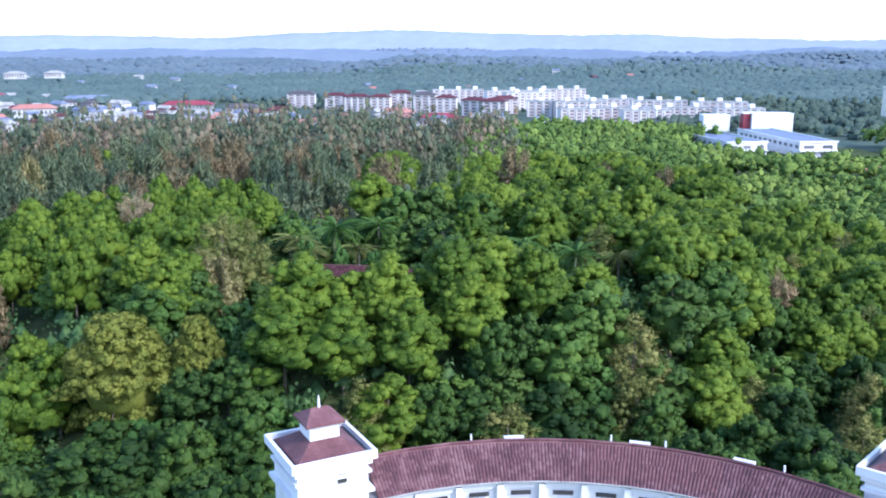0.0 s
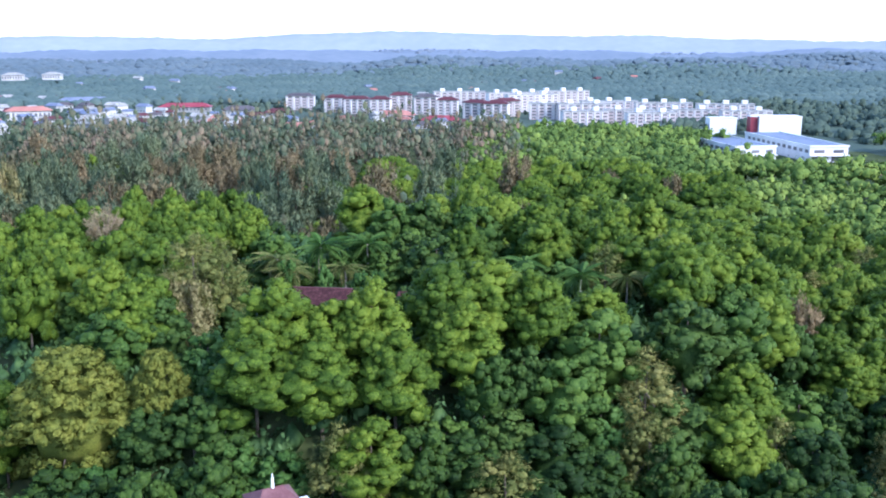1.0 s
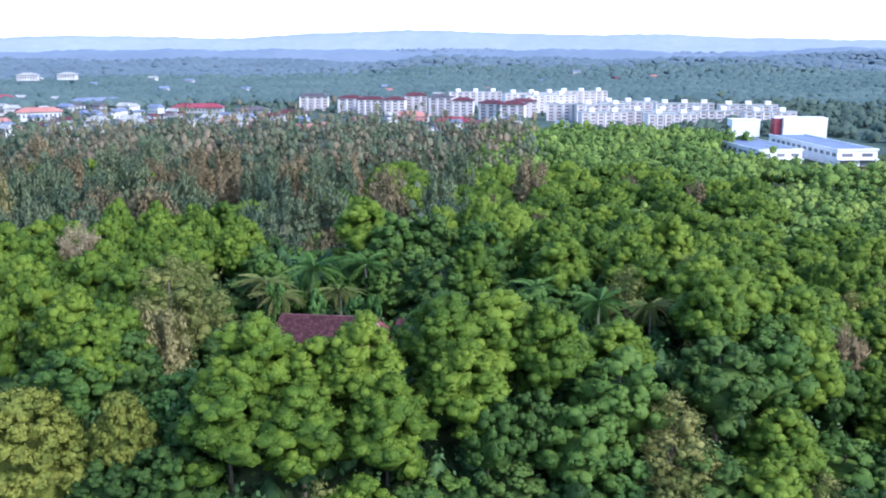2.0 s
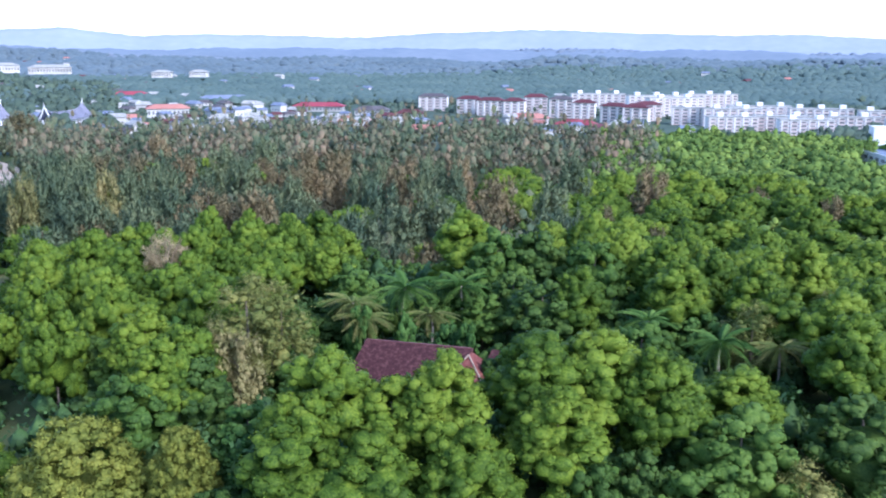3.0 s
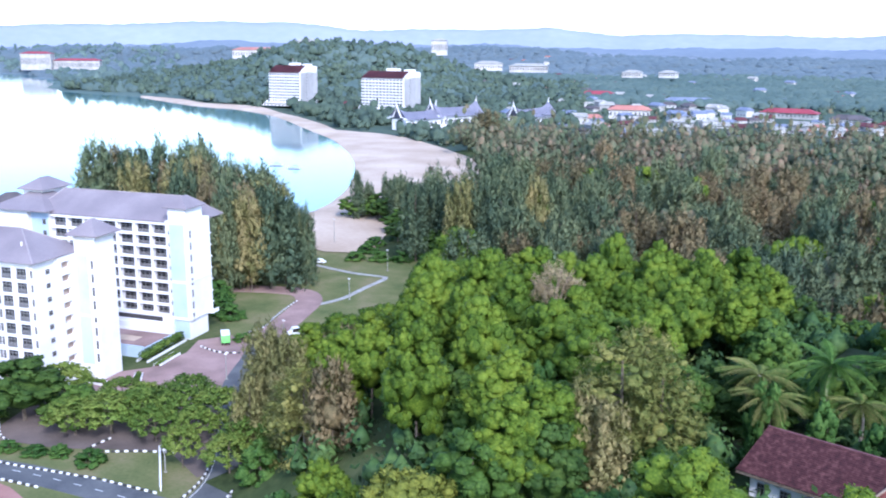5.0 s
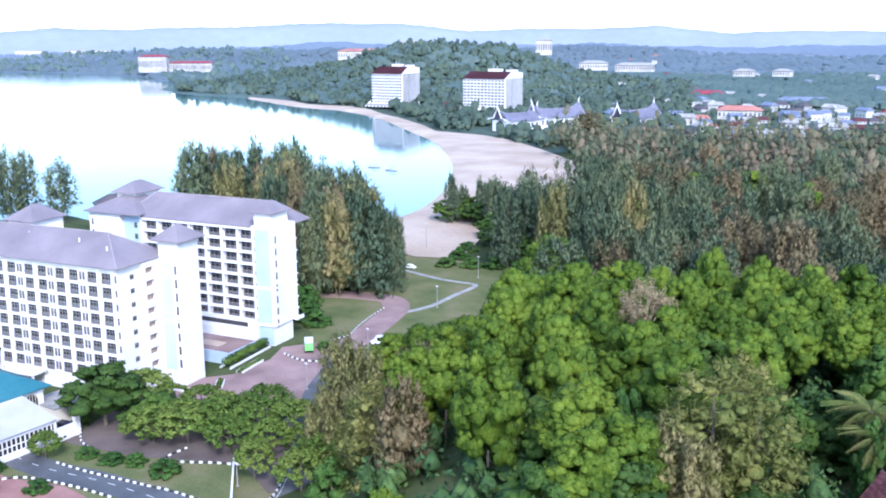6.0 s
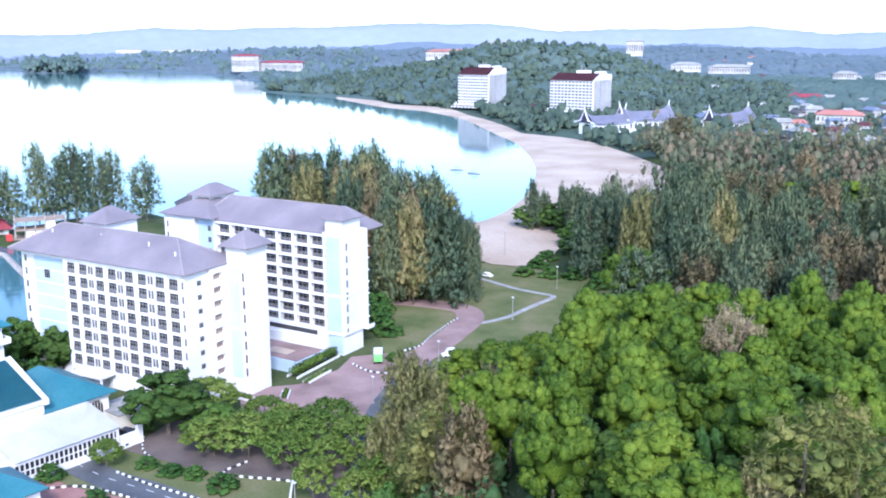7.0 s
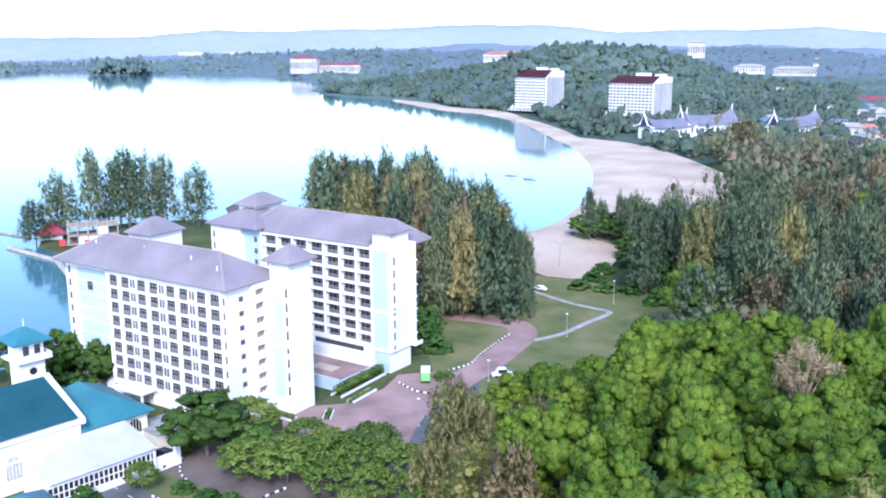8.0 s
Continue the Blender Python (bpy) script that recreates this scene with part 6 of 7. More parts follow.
gate_wall = thing("low_wall", pose(-134, 174.8, 0.1, 0, 0, math.degrees(math.atan2(-9.9, 13.5))), "low white wall beside the gate", "wall")
part("wall", boxes((0, 16.7, -0.12, 0.12, 0, 1.0)), M_WHITE, gate_wall)
part("coping", boxes((-0.05, 16.75, -0.18, 0.18, 1.0, 1.1)), M_WHITE, gate_wall)


def lamp_post(x, y, h):
    L = thing("street_lamp", pose(x, y, 0), "grey steel lamp post beside the footpath", "street lamp", "street lamps")
    bm = bmesh.new()
    tube(bm, [(0, 0, 0), (0, 0, h)], (0.13, 0.07), 6)
    part("pole", bm, M_CONCRETE, L)
    part("lantern", boxes((-0.35, 0.35, -0.15, 0.15, h, h + 0.22)), M_WHITE, L)
    part("base", boxes((-0.25, 0.25, -0.25, 0.25, 0, 0.3)), M_CONCRETE, L)


for x, y, h in ((-191.8, 308.6, 7.0), (-177.6, 274.4, 6.3), (-153.7, 207.5, 6), (-126, 170, 4.2), (-165, 236, 5), (-236, 330, 9)):
    lamp_post(x, y, h)


def car(x, y, turn, paint, label, L=4.3, h=1.45):
    C = thing("car", pose(x, y, 0.12, 0, 0, turn), label, "car", "parked cars")
    bm = bmesh.new()
    prof = [(-L / 2, 0.35), (-L / 2, 0.8), (-L * 0.33, 0.92), (-L * 0.2, h), (L * 0.16, h), (L * 0.3, 0.95), (L / 2, 0.82), (L / 2, 0.35)]
    a, b = [bm.verts.new((p, -0.85, q)) for p, q in prof], [bm.verts.new((p, 0.85, q)) for p, q in prof]
    bm.faces.new(a), bm.faces.new(b[::-1])
    for i in range(len(prof)):
        j = (i + 1) % len(prof)
        bm.faces.new((a[i], b[i], b[j], a[j]))
    bmesh.ops.bevel(bm, geom=bm.edges[:], offset=0.06, segments=2, affect="EDGES")
    part("body", bm, paint, C)
    part("side_glass", boxes((-L * 0.22, L * 0.2, -0.87, 0.87, 0.98, h - 0.12)), M_GLASS, C)
    for sx in (-0.32, 0.32):
        for sy in (-0.78, 0.78):
            bm = bmesh.new()
            bmesh.ops.create_cone(bm, cap_ends=True, segments=14, radius1=0.32, radius2=0.32, depth=0.2, matrix=pose(sx * L, sy, 0.32, 90))
            part("wheel", bm, M_BLACK, C)


car(-169.0, 158.5, 20, M_CARDARK, "dark blue car parked under the trees")
car(-172.5, 161.0, 25, M_CARDARK, "dark car parked beside the trees")
car(-217.0, 302.5, 10, M_CARWHITE, "white car parked by the lawn path")
car(-165.2, 240.5, 60, M_CARWHITE, "white van beside the loop road", 5.0, 2.1)
truck = thing("lorry", pose(-174.6, 225.0, 0.15, 0, 0, 142) @ Matrix.Scale(0.85, 4), "light green lorry parked by the planting bed", "lorry")
part("cargo_box", boxes((-3.4, 2.0, -1.2, 1.2, 0.9, 3.2)), M_GREENPAINT, truck)
part("cargo_roof", boxes((-3.45, 2.05, -1.25, 1.25, 3.2, 3.35)), M_CARWHITE, truck)
part("cab", boxes((2.1, 3.8, -1.1, 1.1, 0.6, 2.6)), M_GREENPAINT, truck)
part("windscreen", boxes((3.81, 3.86, -0.95, 0.95, 1.5, 2.4)), M_GLASS, truck)
for sx in (-2.6, -1.4, 2.9):
    for sy in (-1.05, 1.05):
        bm = bmesh.new()
        bmesh.ops.create_cone(bm, cap_ends=True, segments=14, radius1=0.5, radius2=0.5, depth=0.3, matrix=pose(sx, sy, 0.5, 90))
        part("wheel", bm, M_BLACK, truck)

# planting near the hotel
for key, x, y, H, R in (("wispy", -121, 191, 25, 7.5), ("wispy", -127, 195, 22, 6.5), ("wispy", -115, 190, 23, 6.5), ("wispy", -118, 183, 17, 5), ("wispy", -110, 184, 17, 5), ("dark", -167.5, 167.5, 13.5, 8.5), ("park", -168.5, 177, 9.5, 5), ("park", -148, 174, 9, 5), ("park", -143.5, 178.5, 9.5, 5), ("park", -139, 184, 9, 5.2), ("park", -153, 169.5, 8, 4.8), ("park", -145, 190, 8.5, 4.8), ("park", -133, 188, 9, 5), ("park", -138, 177, 8, 4), ("dark", -156, 172, 9, 4.5), ("park", -131, 181, 8, 3.6),
                         ("park", -157, 183, 7, 4.2), ("park", -151, 184, 7, 4), ("park", -125, 173, 8.5, 3.0), ("park", -118, 181, 9, 4), ("park", -116, 176, 8, 4), ("dark", -112, 186, 9, 5), ("shrub", -108, 176, 8, 4), 
                         ("park", -161.5, 152.5, 5.5, 2.6), ("shrub", -156.5, 158, 2.2, 2.4), ("shrub", -151, 160, 2.2, 2.4), ("shrub", -147, 162.5, 2.4, 2.2), ("shrub", -139.7, 164, 3.2, 3), ("shrub", -149.4, 145.5, 2.6, 2.4), ("shrub", -164, 143, 3, 3),
                         ("shrub", -173, 229, 2.2, 2.6), ("shrub", -196, 242, 6, 4.5), ("shrub", -203, 246, 6.5, 5), ("shrub", -190, 240, 5, 4), ("shrub", -210, 252, 6, 5), ("dark", -217, 165, 12, 6), ("dark", -222, 152, 14, 6), ("dark", -226, 158, 13, 6), ("park", -232, 148, 12, 6),
                         ("shrub", -216, 158.5, 6, 3.6), ("shrub", -207, 159.5, 4.5, 3), ("shrub", -202, 162, 4, 2.6), ("shrub", -221, 336, 4, 4), ("shrub", -216, 326, 4, 4), ("dark", -219, 347, 8, 5), ("shrub", -211, 314, 3.5, 4), ("shrub", -203, 318, 4, 4), ("shrub", -196, 322, 5, 4), ("dark", -189, 330, 12, 6), ("shrub", -183, 318, 6, 4),
                         ("dark", -266, 374, 10, 7), ("dark", -258, 384, 11, 8), ("dark", -246, 390, 12, 8), ("dark", -238, 380, 11, 8), ("casuarina", -232, 372, 20, 6), ("dark", -250, 376, 10, 7), ("dark", -228, 360, 10, 7), ("dark", -270, 386, 9, 6)):
    plant(key, x, y, H, R)

# ---- the seaside hotels across the bay ----
def cross_bay_hotel(x, y, turn, W, D, H, top, label):
    T = thing("seaside_hotel", pose(x, y, 3.0, 0, 0, turn), label, "hotel", "seaside hotels")
    part("wall", boxes((-W, 0, 0, D, 0, H)), M_WHITE, T)
    bm = bmesh.new()
    p = [bm.verts.new(q) for q in ((0, -0.5, H), (0, D * 0.42, top), (0, D + 0.3, top - 2), (0, D + 0.3, 0), (0, -0.5, 0))]
    q = [bm.verts.new((-1.2, v.co.y, v.co.z)) for v in p]
    bm.faces.new(p), bm.faces.new(q[::-1])
    for i in range(5):
        bm.faces.new((p[i], q[i], q[(i + 1) % 5], p[(i + 1) % 5]))
    part("gable_wall", bm, M_WHITE, T)
    bm = bmesh.new()
    v = [bm.verts.new(q) for q in ((-W - 0.5, -1.4, H - 0.2), (-0.9, -1.4, H - 0.2), (-0.9, D * 0.42, top - 0.5), (-W - 0.5, D * 0.42, top - 0.5))]
    bm.faces.new(v)
    bmesh.ops.solidify(bm, geom=bm.faces, thickness=0.5)
    part("roof", bm, M_DARKRED, T, "maroon sloping roof")
    part("plant_room", boxes((-W * 0.6, -W * 0.35, D * 0.45, D * 0.7, H, top + 2), (-W * 0.2, -2, D * 0.5, D * 0.8, H, top + 1)), M_WHITE, T)
    part("aerial", boxes((-W * 0.5, -W * 0.49, D * 0.5, D * 0.51, top + 2, top + 7), (-W * 0.45, -W * 0.44, D * 0.6, D * 0.61, top + 2, top + 5)), M_CONCRETE, T)
    n = 10
    f = (H - 4) / n
    for k in range(n):
        part("balcony_band", boxes((-W, -1.2, -1.5, 0, 3 + f * k, 3 + f * k + f * 0.3)), M_WHITE, T)
        for i in range(12):
            shared("window", FAR_WIN, T, pose(-W + (i + 0.5) * (W - 1.2) / 12, -0.06, 3 + f * k + f * 0.34) @ Matrix.Diagonal(((W / 12) * 0.7, 1, f * 0.56, 1)))
        shared("window", FAR_WIN, T, pose(0.07, D * 0.35, 4 + f * k, 0, 0, 90) @ Matrix.Diagonal((1.0, 1, f * 0.4, 1)))
    for i in range(9):
        a = -W - 4 + i * (W + 2) / 9
        for foot in (a, a + 4.8):
            bm = bmesh.new()
            tube(bm, [(foot, -9, 0), (a + 2.4, -1.5, 5.5)], (0.6, 0.5), 4)
            part("strut", bm, M_WHITE, T)
    part("podium", boxes((-W - 3, 0, -8, 0, 0, 3)), M_CONCRETE, T)


def far_window_mesh():
    me = bpy.data.meshes.new("window")
    bm = boxes((-0.5, 0.5, -0.05, 0.05, 0, 1))
    bm.to_mesh(me)
    bm.free()
    me.materials.append(M_FARGLASS)
    return me


M_FARGLASS = surface("far_window_glass", ((0.1, 0.1, 0.11), (0.2, 0.19, 0.2)), 0.5, 0.3, 0, 2, "object")
FAR_WIN = far_window_mesh()
cross_bay_hotel(-750, 822, 14, 40, 36, 36, 44, "white seaside hotel tower with a maroon roof and balcony bands")
cross_bay_hotel(-606, 825, 14, 48, 40, 34, 41, "white seaside hotel tower with rows of rounded balconies and maroon roof")


def horn_roof(x, y, turn, L, W, h, top, label):
    """A hall under a saddle roof that sweeps up to horn-like gables."""
    R = thing("horn_roofed_hall", pose(x, y, 0.5, 0, 0, turn), label, "hall", "horn-roofed halls")
    part("wall", boxes((0, L, -W * 0.4, W * 0.4, 0, h)), M_WHITE, R)
    for i in range(int(L / 5)):
        shared("window", FAR_WIN, R, pose(2.5 + i * 5, -W * 0.4 - 0.06, h * 0.35) @ Matrix.Diagonal((2.4, 1, h * 0.4, 1)))
    n = 20
    v, f = [], []
    for k in range(n + 1):
        t = k / n
        u = abs(2 * t - 1)
        sweep = 5.5 * u ** 5
        v += [(-2 + (L + 4) * t, -W / 2, h + 1.2 * u ** 3), (-2 + (L + 4) * t, 0, top + sweep), (-2 + (L + 4) * t, W / 2, h + 1.2 * u ** 3)]
    for k in range(n):
        a = 3 * k
        f += [(a, a + 3, a + 4, a + 1), (a + 1, a + 4, a + 5, a + 2)]
    bm = bmesh.new()
    vs = [bm.verts.new(p) for p in v]
    for q in f:
        bm.faces.new([vs[i] for i in q])
    bmesh.ops.solidify(bm, geom=bm.faces, thickness=0.5)
    part("roof", bm, M_MAUVEROOF, R, "pale mauve-grey swept roof")
    for e, d in ((-2.2, -1), (L + 2.2, 1)):
        bm = bmesh.new()
        tube(bm, [(e, -W / 2 - 1, h + 0.6), (e, -W * 0.22, h + (top - h) * 0.4), (e, 0, top + 5.4), (e + d * 1.2, 0, top + 9.5)], (0.75, 0.7, 0.6, 0.1), 5)
        tube(bm, [(e, W / 2 + 1, h + 0.6), (e, W * 0.22, h + (top - h) * 0.4), (e, 0, top + 5.4)], (0.75, 0.7, 0.6), 5)
        part("gable_horn", bm, M_WHITE, R)


horn_roof(-503, 692, 78, 38, 24, 9, 15, "white hall under a swept mauve-grey roof with horned gables")
horn_roof(-497, 730, 74, 46, 24, 10, 17, "white hall with tall curved gable horns")
horn_roof(-458, 801, 92, 60, 20, 6, 13, "low white hall with a swept grey roof and horn finials")
salas = thing("pavilion", pose(-648, 784, 0.5, 0, 0, 20), "small pavilion with a steep maroon roof", "pavilion")
part("wall", boxes((-7, 7, -6, 6, 0, 4)), M_DARKROOF, salas)
part("roof", hip(-8, 8, -7, 7, 5, 14), M_DARKRED, salas)


# ---- flats and shops behind the wood ----
def flats(x, y, turn, L, D, floors, roof, label, floor=3.0, head=1):
    F = thing("apartment_block", pose(x, y, 0, 0, 0, turn), label, "apartment block", "apartment blocks")
    h = floors * floor + 0.8
    part("wall", boxes((0, L, 0, D, 0, h)), M_FLATS, F)
    bays = max(3, int(L / 7))
    for i in range(bays):
        a = L * (i + 0.12) / bays
        part("stair_bay", boxes((a, a + L / bays * 0.14, -0.9, 0, 0, h - 0.1)), M_FLATS, F)
        for k in range(floors):
            shared("window", FAR_WIN, F, pose(L * (i + 0.62) / bays, -0.06, 1.1 + floor * k) @ Matrix.Diagonal((L / bays * 0.55, 1, 1.45, 1)))
    for k in range(floors):
        part("slab_edge", boxes((-0.2, L + 0.2, -0.35, -0.001, floor * k + 0.1, floor * k + 0.75)), M_BALCONY, F)
    if roof is M_WHITE:
        part("roof", boxes((-0.6, L + 0.6, -0.8, D + 0.6, h, h + 0.5)), M_CONCRETE, F, "flat grey roof")
        for i in range(head):
            a = L * (i + 0.4) / head
            part("stair_head", boxes((a, a + 5, D * 0.3, D * 0.8, h + 0.5, h + 3.6)), M_WHITE, F)
    else:
        part("roof", hip(-0.8, L + 0.8, -1.4, D + 0.8, h, h + 3.2), roof, F)


W_LAB, R_LAB = "white flat-roofed apartment block with grey balconies", "white apartment block with a dark red hipped roof"
for row in ((-188, 1088, 2, 32, 12, 5, M_DARKROOF, R_LAB), (-140, 1052, -8, 26, 12, 5, M_DARKRED, R_LAB), (-116, 1030, -10, 28, 12, 5, M_DARKRED, R_LAB), (-88, 1024, -4, 22, 12, 5, M_DARKRED, R_LAB), (-68, 1046, 4, 24, 12, 6, M_DARKRED, R_LAB),
            (-41, 1014, -10, 24, 12, 6, M_DARKROOF, R_LAB), (-17, 1010, -6, 22, 12, 5, M_DARKRED, R_LAB), (10, 968, -30, 26, 12, 5, M_DARKRED, R_LAB), (30, 950, -14, 24, 12, 5, M_DARKRED, R_LAB), (45, 985, 24, 26, 12, 5, M_DARKRED, R_LAB)):
    flats(*row)
for x, y, turn, L, fl, head in ((-22, 1120, 6, 60, 6, 3), (40, 1090, 16, 64, 6, 3), (60, 1050, 22, 60, 6, 2), (100, 1130, 14, 62, 6, 3), (75, 952, -4, 30, 5, 1), (100, 880, 8, 42, 4, 2), (102, 940, 6, 52, 5, 2), (130, 985, 4, 58, 5, 3), (142, 900, 2, 46, 4, 2), (155, 862, 6, 44, 4, 2),
                             (180, 960, -2, 56, 5, 3), (195, 905, 0, 50, 4, 2), (236, 940, -4, 54, 5, 3), (246, 890, 0, 46, 4, 2)):
    flats(x, y, turn, L, 11, fl, M_WHITE, W_LAB, head=head)


def shop_row(x, y, turn, L, D, h, label):
    S = thing("shop_row", pose(x, y, 0, 0, 0, turn), label, "shop row", "shop rows")
    part("wall", boxes((0, L, 0, D, 0, h)), M_WHITE, S)
    part("parapet", boxes((-0.5, L + 0.5, -0.6, 0, h, h + 1.2), (-0.5, 0, 0, D, h, h + 1.0), (L, L + 0.5, 0, D, h, h + 1.0)), M_WHITE, S)
    part("roof", boxes((0.2, L - 0.2, 0.2, D - 0.2, h, h + 0.25)), M_BLUEROOF, S, "blue-grey sheet roof")
    part("shop_awning", boxes((-0.4, L + 0.4, -2.2, 0, h * 0.42, h * 0.48)), M_WHITE, S)
    n = max(2, int(L / 9))
    for i in range(n):
        shared("window", FAR_WIN, S, pose(L * (i + 0.5) / n, -0.06, h * 0.6) @ Matrix.Diagonal((L / n * 0.55, 1, h * 0.22, 1)))
        shared("shop_front", FAR_WIN, S, pose(L * (i + 0.5) / n, -0.06, 0.3) @ Matrix.Diagonal((L / n * 0.7, 1, h * 0.33, 1)))
    for i in range(int(D / 8)):
        shared("window", FAR_WIN, S, pose(-0.06, 4 + 8 * i, h * 0.6, 0, 0, 90) @ Matrix.Diagonal((4.5, 1, h * 0.22, 1)))


shop_row(177, 609, 8, 27, 70, 9, "white two-storey shop row with a blue-grey roof")
shop_row(223, 608, 6, 25, 100, 9.4, "long white two-storey shop row with a blue-grey roof")
for x, y, L, D, h, m, lab in ((210, 795, 22, 14, 13, M_WHITE, "plain white windowless hall"), (247, 785, 34, 16, 15, M_WHITE, "tall white windowless hall with a red flank"), (241, 788, 5.5, 10, 15, M_REDROOF, "red-fronted block beside the white hall")):
    b = thing("hall", pose(x, y, 0), lab, "hall")
    part("wall", boxes((0, L, 0, D, 0, h)), m, b)
    part("roof_edge", boxes((-0.3, L + 0.3, -0.3, D + 0.3, h, h + 0.6)), M_WHITE, b)
tower = thing("tower_block", pose(392, 860, 0), "pale pink tower block at the edge of the town", "tower block")
part("wall", boxes((0, 14, 0, 14, 0, 34)), M_CREAM, tower)
patch("clearing", [(205, 555), (235, 545), (262, 560), (258, 590), (215, 596)], 0.4, M_PINKROOF, "bare reddish earth by the shops", "ground")


# ---- small town houses ----
def town_house(m_roof, label, two=False):
    T = thing("town_house", pose(0, 0, -50), label, "house", "town houses")
    h = 5.6 if two else 3.2
    part("wall", boxes((-6, 6, -4, 4, 0, h)), M_TOWN, T)
    part("roof", hip(-6.8, 6.8, -4.8, 4.8, h, h + 2.4, 1.6), m_roof, T)
    for i in (-3.5, 0, 3.5):
        shared("window", FAR_WIN, T, pose(i, -4.06, 1) @ Matrix.Diagonal((1.6, 1, 1.3, 1)))
    return T


PROTOS = [town_house(M_DARKROOF, "small white house with a dark roof"), town_house(M_CONCRETE, "small white house with a pale grey roof", True), town_house(M_DARKRED, "small white house with a maroon roof"), town_house(M_BLUEROOF, "small white house with a blue-grey roof", True), town_house(M_PINKROOF, "small white house with a salmon roof")]
SEATED = [False] * len(PROTOS)


def seat(i, m):
    if not SEATED[i]:
        SEATED[i] = True
        PROTOS[i].matrix_basis = m
    else:
        s = PROTOS[i].scale
        copy_thing(PROTOS[i], m @ Matrix.Diagonal((1 / s.x, 1 / s.y, 1 / s.z, 1)))


g_town = np.random.default_rng(21)
for cx, cy, rx, ry, n in ((-320, 800, 100, 60, 16), (-400, 900, 130, 80, 22), (-290, 930, 110, 90, 18), (-160, 900, 100, 80, 18), (-60, 870, 80, 60, 14), (40, 850, 60, 40, 8), (-480, 1060, 120, 80, 16), (-620, 1200, 160, 80, 14), (-760, 1650, 300, 200, 14), (-1500, 2200, 500, 250, 12), (300, 1750, 400, 120, 8), (-300, 1400, 400, 150, 10), (-520, 900, 90, 60, 16), (-560, 1010, 110, 60, 14), (-360, 1010, 90, 60, 12)):
    for _ in range(n):
        a, r = g_town.uniform(0, 6.28), math.sqrt(g_town.random())
        x, y = cx + rx * r * math.cos(a), cy + ry * r * math.sin(a)
        s = g_town.uniform(0.8, 1.35)
        seat(int(g_town.integers(len(PROTOS))), pose(x, y, h1(x, y) + (0 if math.hypot(x, y) < 1400 else 3), 0, 0, g_town.uniform(-40, 60)) @ Matrix.Diagonal((s, s, s, 1)))


def long_house(x, y, turn, L, D, h, m_roof, label, z=None):
    S = thing("long_house", pose(x, y, h1(x, y) if z is None else z, 0, 0, turn), label, "building", "long town buildings")
    part("wall", boxes((0, L, 0, D, 0, h)), M_TOWN, S)
    part("roof", hip(-1.5, L + 1.5, -1.5, D + 1.5, h, h + 4), m_roof, S)
    for i in range(int(L / 4)):
        shared("window", FAR_WIN, S, pose(2 + 4 * i, -0.06, h * 0.35) @ Matrix.Diagonal((2.0, 1, h * 0.4, 1)))


long_house(-318, 1045, 6, 54, 16, 6, M_REDROOF, "long white building under a bright red roof")
long_house(-238, 1000, 4, 34, 14, 6, M_DARKROOF, "long white building under a dark roof")
long_house(-190, 975, 0, 28, 14, 5, M_DARKRED, "long white building under a maroon roof")
long_house(-78, 930, -4, 40, 14, 6, M_PINKROOF, "white terrace with a salmon roof")
long_house(-28, 880, -10, 34, 12, 5, M_REDROOF, "white terrace with a bright red roof")
long_house(18, 880, 8, 26, 12, 5, M_CONCRETE, "white terrace with a pale roof")
long_house(-336, 775, 12, 26, 14, 5, M_CONCRETE, "low white shed with a pale roof")
long_house(-345, 880, 8, 20, 12, 5, M_CONCRETE, "low white house with a pale roof")
long_house(-610, 1200, 20, 44, 16, 6, M_REDROOF, "long building with a bright red roof")
long_house(-470, 1150, 24, 60, 14, 6, M_BLUEROOF, "long pale building with a blue-grey roof")
long_house(-430, 930, 24, 40, 14, 9, M_PINKROOF, "pale house under a salmon roof")
for x, y, z, turn, L, D, h, m, lab in ((-1170, 1090, 44, 44, 75, 24, 14, M_PINKROOF, "hill resort wing with a salmon roof"), (-1110, 1150, 46, 40, 62, 22, 14, M_PINKROOF, "hill resort house with a salmon roof"), (-1125, 1185, 48, 40, 34, 20, 24, M_CONCRETE, "white house on the wooded hill"),
                                      (-1900, 1150, 8, 40, 62, 24, 34, M_REDROOF, "white hotel with a red roof by the far shore"), (-1860, 1200, 8, 40, 95, 20, 20, M_REDROOF, "long white hotel wing by the far shore"), (-1045, 1440, 48, 34, 28, 20, 26, M_CONCRETE, "white block on the far hillside"),
                                      (-870, 1325, 28, 34, 44, 20, 11, M_CONCRETE, "white terrace on the far hillside"), (-822, 1352, 26, 30, 60, 20, 10, M_CONCRETE, "white stepped houses on the far hillside"), (-2500, 1500, 12, 40, 120, 30, 16, M_PINKROOF, "far white building with a salmon roof"), (-740, 1580, 14, 20, 34, 20, 9, M_CONCRETE, "white country house in the plain"), (-690, 1620, 14, 10, 30, 18, 9, M_CONCRETE, "white country house among trees"),
                                      (-3300, 1650, 20, 50, 160, 30, 22, M_CONCRETE, "far white blocks on the opposite shore"), (-3350, 1500, 16, 50, 90, 30, 26, M_CONCRETE, "far white tower on the opposite shore")):
    long_house(x, y, turn, L, D, h, m, lab, z)

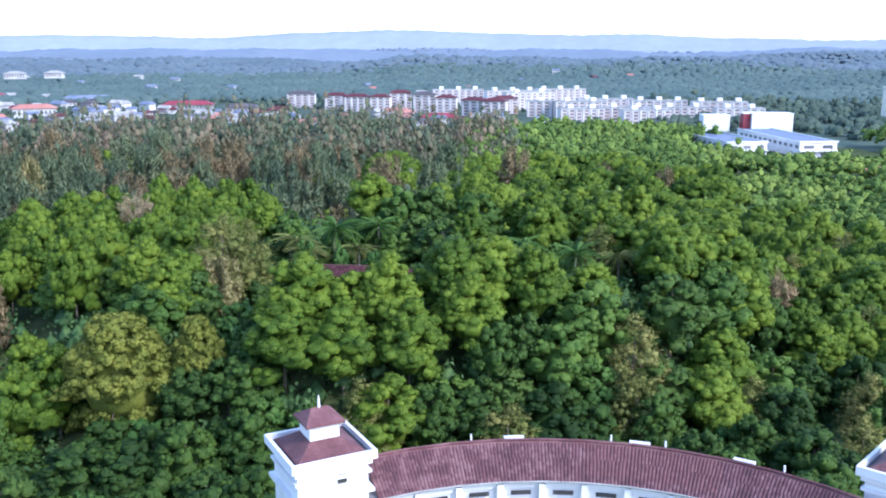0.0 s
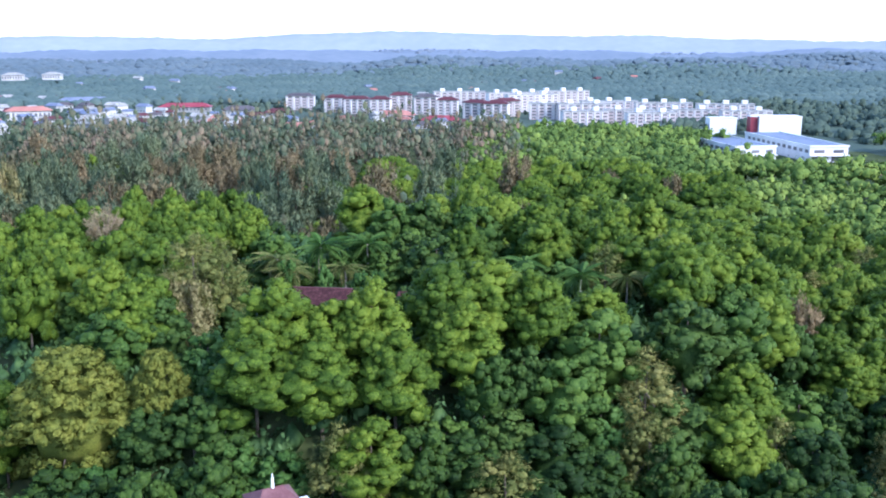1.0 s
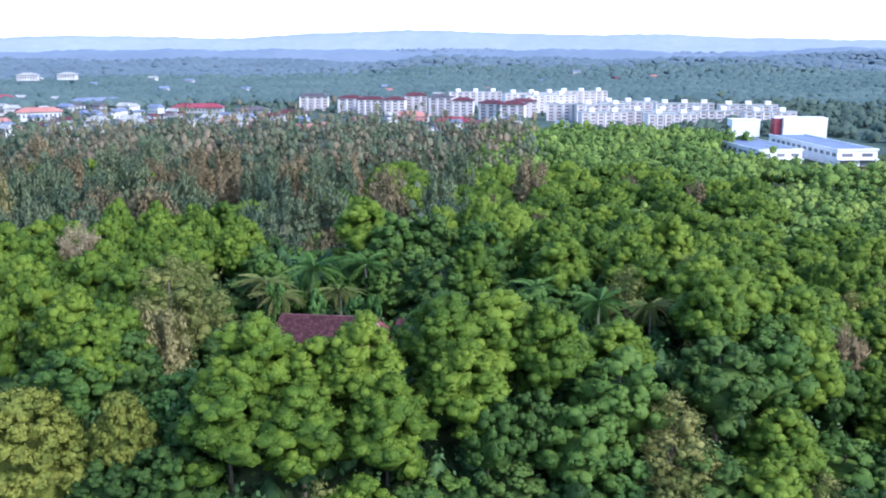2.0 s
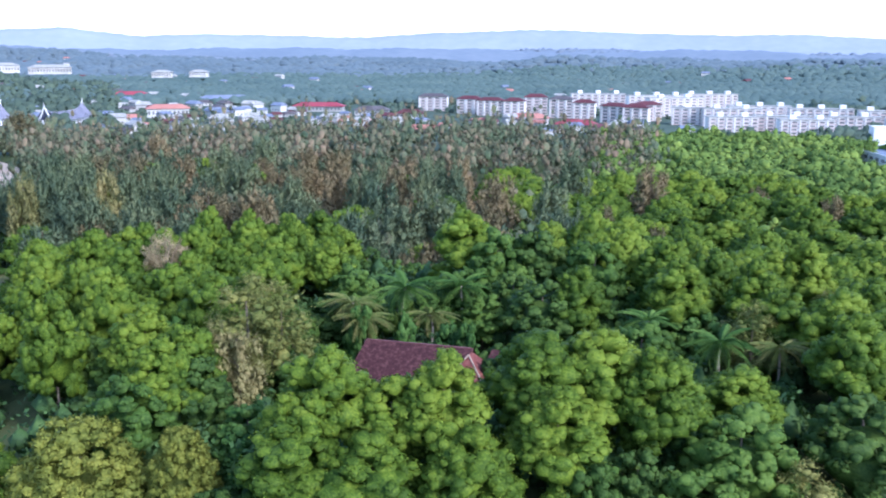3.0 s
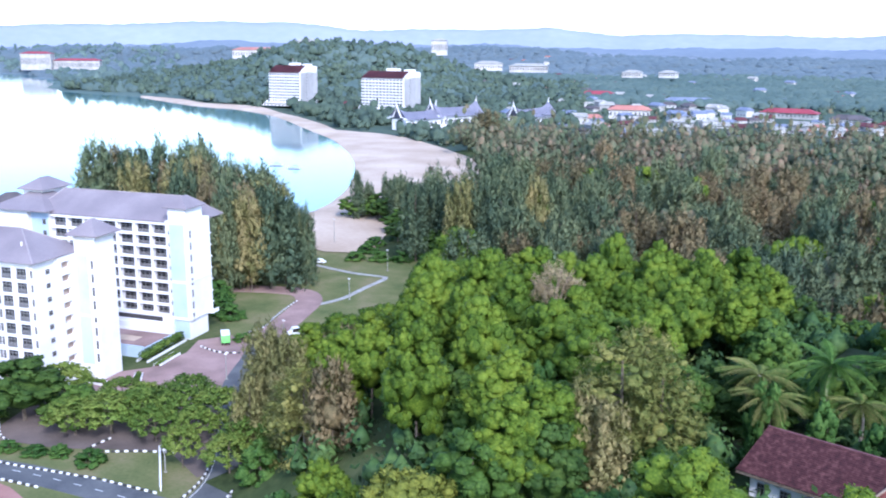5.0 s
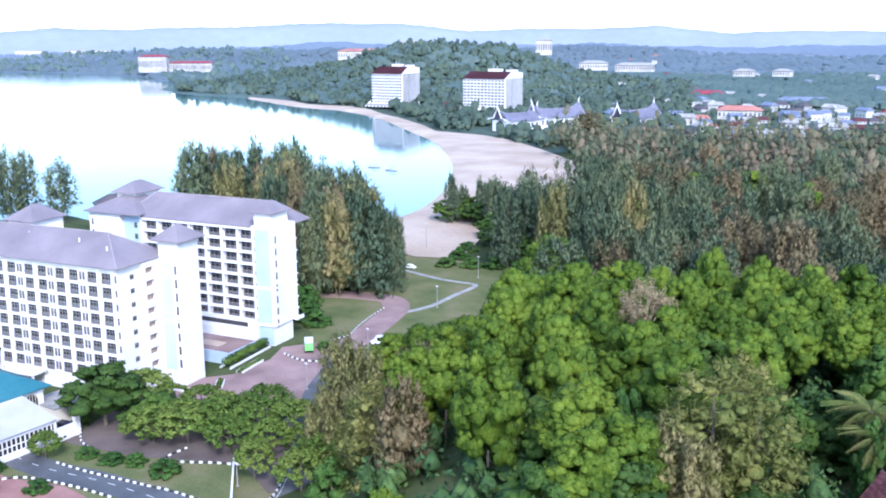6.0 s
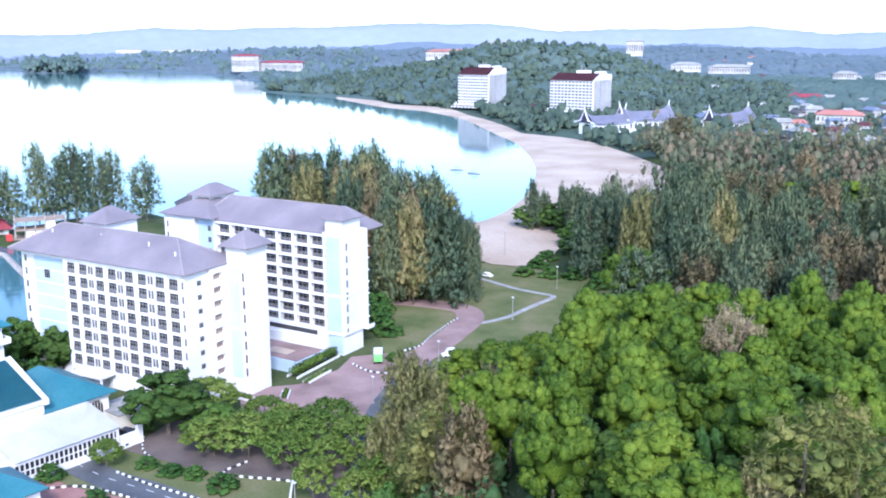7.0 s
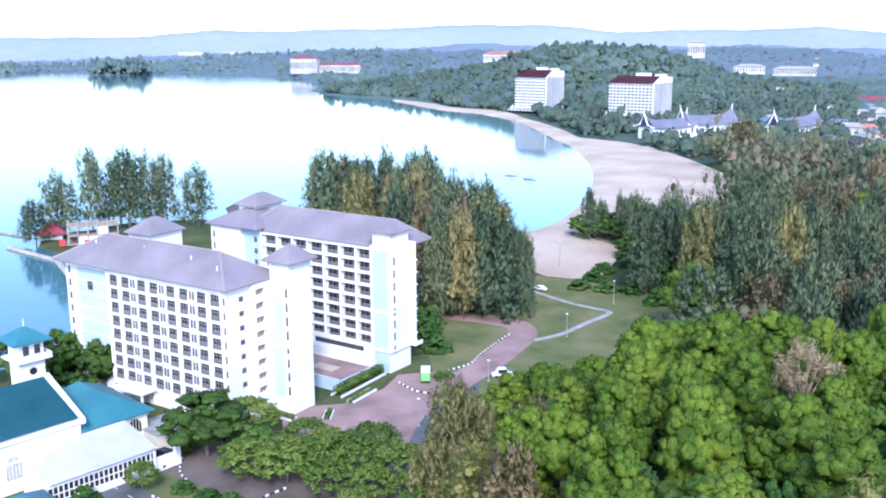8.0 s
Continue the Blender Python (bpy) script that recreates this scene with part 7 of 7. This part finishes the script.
# ---- the spit behind the hotels ----
def frame_house():
    F = thing("unfinished_building", pose(-380, 206, 0.3, 0, 0, 72), "unfinished concrete frame building with open storeys", "building")
    part("slab", boxes((0, 19, 0, 9, 3.3, 3.7), (0, 19, 0, 9, 6.9, 7.3), (-0.6, 19.6, -0.6, 9.6, 0, 0.3)), M_BRICKBROWN, F)
    for i in range(6):
        for j in (0, 8.5):
            part("column", boxes((i * 3.7, i * 3.7 + 0.45, j, j + 0.45, 0.3, 8.4)), M_CONCRETE, F)
    part("infill_wall", boxes((4, 19, 0.5, 0.8, 0.3, 3.3), (11, 15, 0.5, 0.8, 3.7, 6.9)), M_WHITE, F)
    part("red_gate", boxes((-3, -0.8, -1.2, -0.9, 0, 2.6), (6, 8, -1.4, -1.1, 0, 2)), M_REDPAINT, F)


frame_house()
for x, y, turn, L, D, h, m, lab in ((-398, 200, 70, 9, 6, 2.6, M_REDROOF, "small red-roofed shed on the spit"), (-352, 262, 70, 13, 9, 11, M_DARKROOF, "dark-framed white house behind the hotel"), (-330, 288, 40, 16, 12, 7, M_BLUEROOF, "grey-roofed white house behind the hotel"), (-310, 232, 20, 12, 10, 5, M_REDROOF, "low building with a red end wall")):
    long_house(x, y, turn, L, D, h, m, lab, 0)
wall_line = thing("sea_wall", pose(0, 0, 0), "dark stone sea wall along the spit", "wall", kind="structure")
bm = bmesh.new()
tube(bm, [(-395, 188, -1.0), (-360, 196, -1.0), (-300, 188, -1.0), (-262, 176, -1.0)], (1.2, 1.2, 1.2, 1.2), 6)
part("revetment", bm, M_ROCK, wall_line)
jetty = thing("jetty", pose(-410, 200, 0, 0, 0, 200), "thin grey boom of posts off the spit", "jetty")
part("boom", boxes((0, 40, -0.4, 0.4, -0.9, -0.3)), M_CONCRETE, jetty)
part("post", boxes((39, 39.8, -0.4, 0.4, -2, 4)), M_BLACK, jetty)


# ---- two small boats on the bay ----
def boat(x, y, turn, label):
    B = thing("boat", pose(x, y, -1.0, 0, 0, turn), label, "boat", "small boats")
    bm = bmesh.new()
    rows = [[(t * 4.2, s * w * (1 - abs(t) ** 3), z) for s, w, z in ((-1, 0.9, 0.75), (-1, 0.5, -0.1), (1, 0.5, -0.1), (1, 0.9, 0.75))] for t in (-1, -0.6, -0.2, 0.2, 0.6, 1)]
    vs = [[bm.verts.new(p) for p in r] for r in rows]
    for a, b in zip(vs, vs[1:]):
        for k in range(3):
            bm.faces.new((a[k], b[k], b[k + 1], a[k + 1]))
    bmesh.ops.solidify(bm, geom=bm.faces, thickness=0.08)
    part("hull", bm, M_WHITE, B)
    part("thwart", boxes((-1.8, -1.4, -0.8, 0.8, 0.45, 0.55)), M_BRICKBROWN, B)
    part("awning", boxes((-1.0, 2.2, -0.8, 0.8, 2.0, 2.08)), M_BLUEROOF, B)
    for a in (-0.9, 2.1):
        for b in (-0.75, 0.7):
            part("post", boxes((a, a + 0.06, b, b + 0.06, 0.4, 2.0)), M_RAIL, B)


boat(-422.8, 476.3, 35, "small moored boat with a blue awning")
boat(-404.4, 473.5, 20, "small pale moored boat near the beach")

# ---- pieces of the near roofs, last: pan tiles on the curved wing ----
def lay_tiles():
    me = roof_tile_mesh()
    slope = math.degrees(math.atan2(Z_RIDGE - Z_EAVE, R_RIDGE - R_EAVE + 0.35))
    length = math.hypot(Z_RIDGE - Z_EAVE, R_RIDGE - R_EAVE + 0.35)
    rest_v, rest_f, count = [], [], 0
    base_v, base_f = [tuple(v.co) for v in me.vertices], [tuple(p.vertices) for p in me.polygons]
    for a, b in zip(PALACE_BAYS[:-1], PALACE_BAYS[1:]):
        p, q = Vector(ring(a, R_EAVE - 0.35, Z_EAVE)), Vector(ring(b, R_EAVE - 0.35, Z_EAVE))
        t0, t1 = Vector(ring(a, R_RIDGE, Z_RIDGE)), Vector(ring(b, R_RIDGE, Z_RIDGE))
        for j in range(int(length / 0.44)):
            s = j * 0.44 / length
            l, r = p.lerp(t0, s), q.lerp(t1, s)
            n = int((r - l).length / 0.36)
            for i in range(n):
                o = l.lerp(r, (i + 0.5) / n)
                m = pose(o.x, o.y, o.z, 0, 0, (a + b) / 2 - 90) @ pose(0, 0, 0.02 + 0.012 * ((i * 7 + j * 5) % 3), slope - 1.5)
                if 86 > a > 64 and count < 298 and j > 1:
                    shared("tile", me, PALACE_ROOF, m)
                    count += 1
                else:
                    k = len(rest_v)
                    rest_v.extend(tuple(m @ Vector(v)) for v in base_v)
                    rest_f.extend(tuple(k + x for x in f) for f in base_f)
    ob = sheet("pan_tiling", rest_v, rest_f, M_TILES, PALACE_ROOF)
    tagged(ob, "courses of weathered red pan tiles", kind="stuff")


M_TILES = surface("pan_tiles", ((0.07, 0.03, 0.035), (0.105, 0.045, 0.05), (0.17, 0.088, 0.09)), 0.5, 0.7, 0.2, 3, "island", spec=0.25, apart=0.3)
lay_tiles()
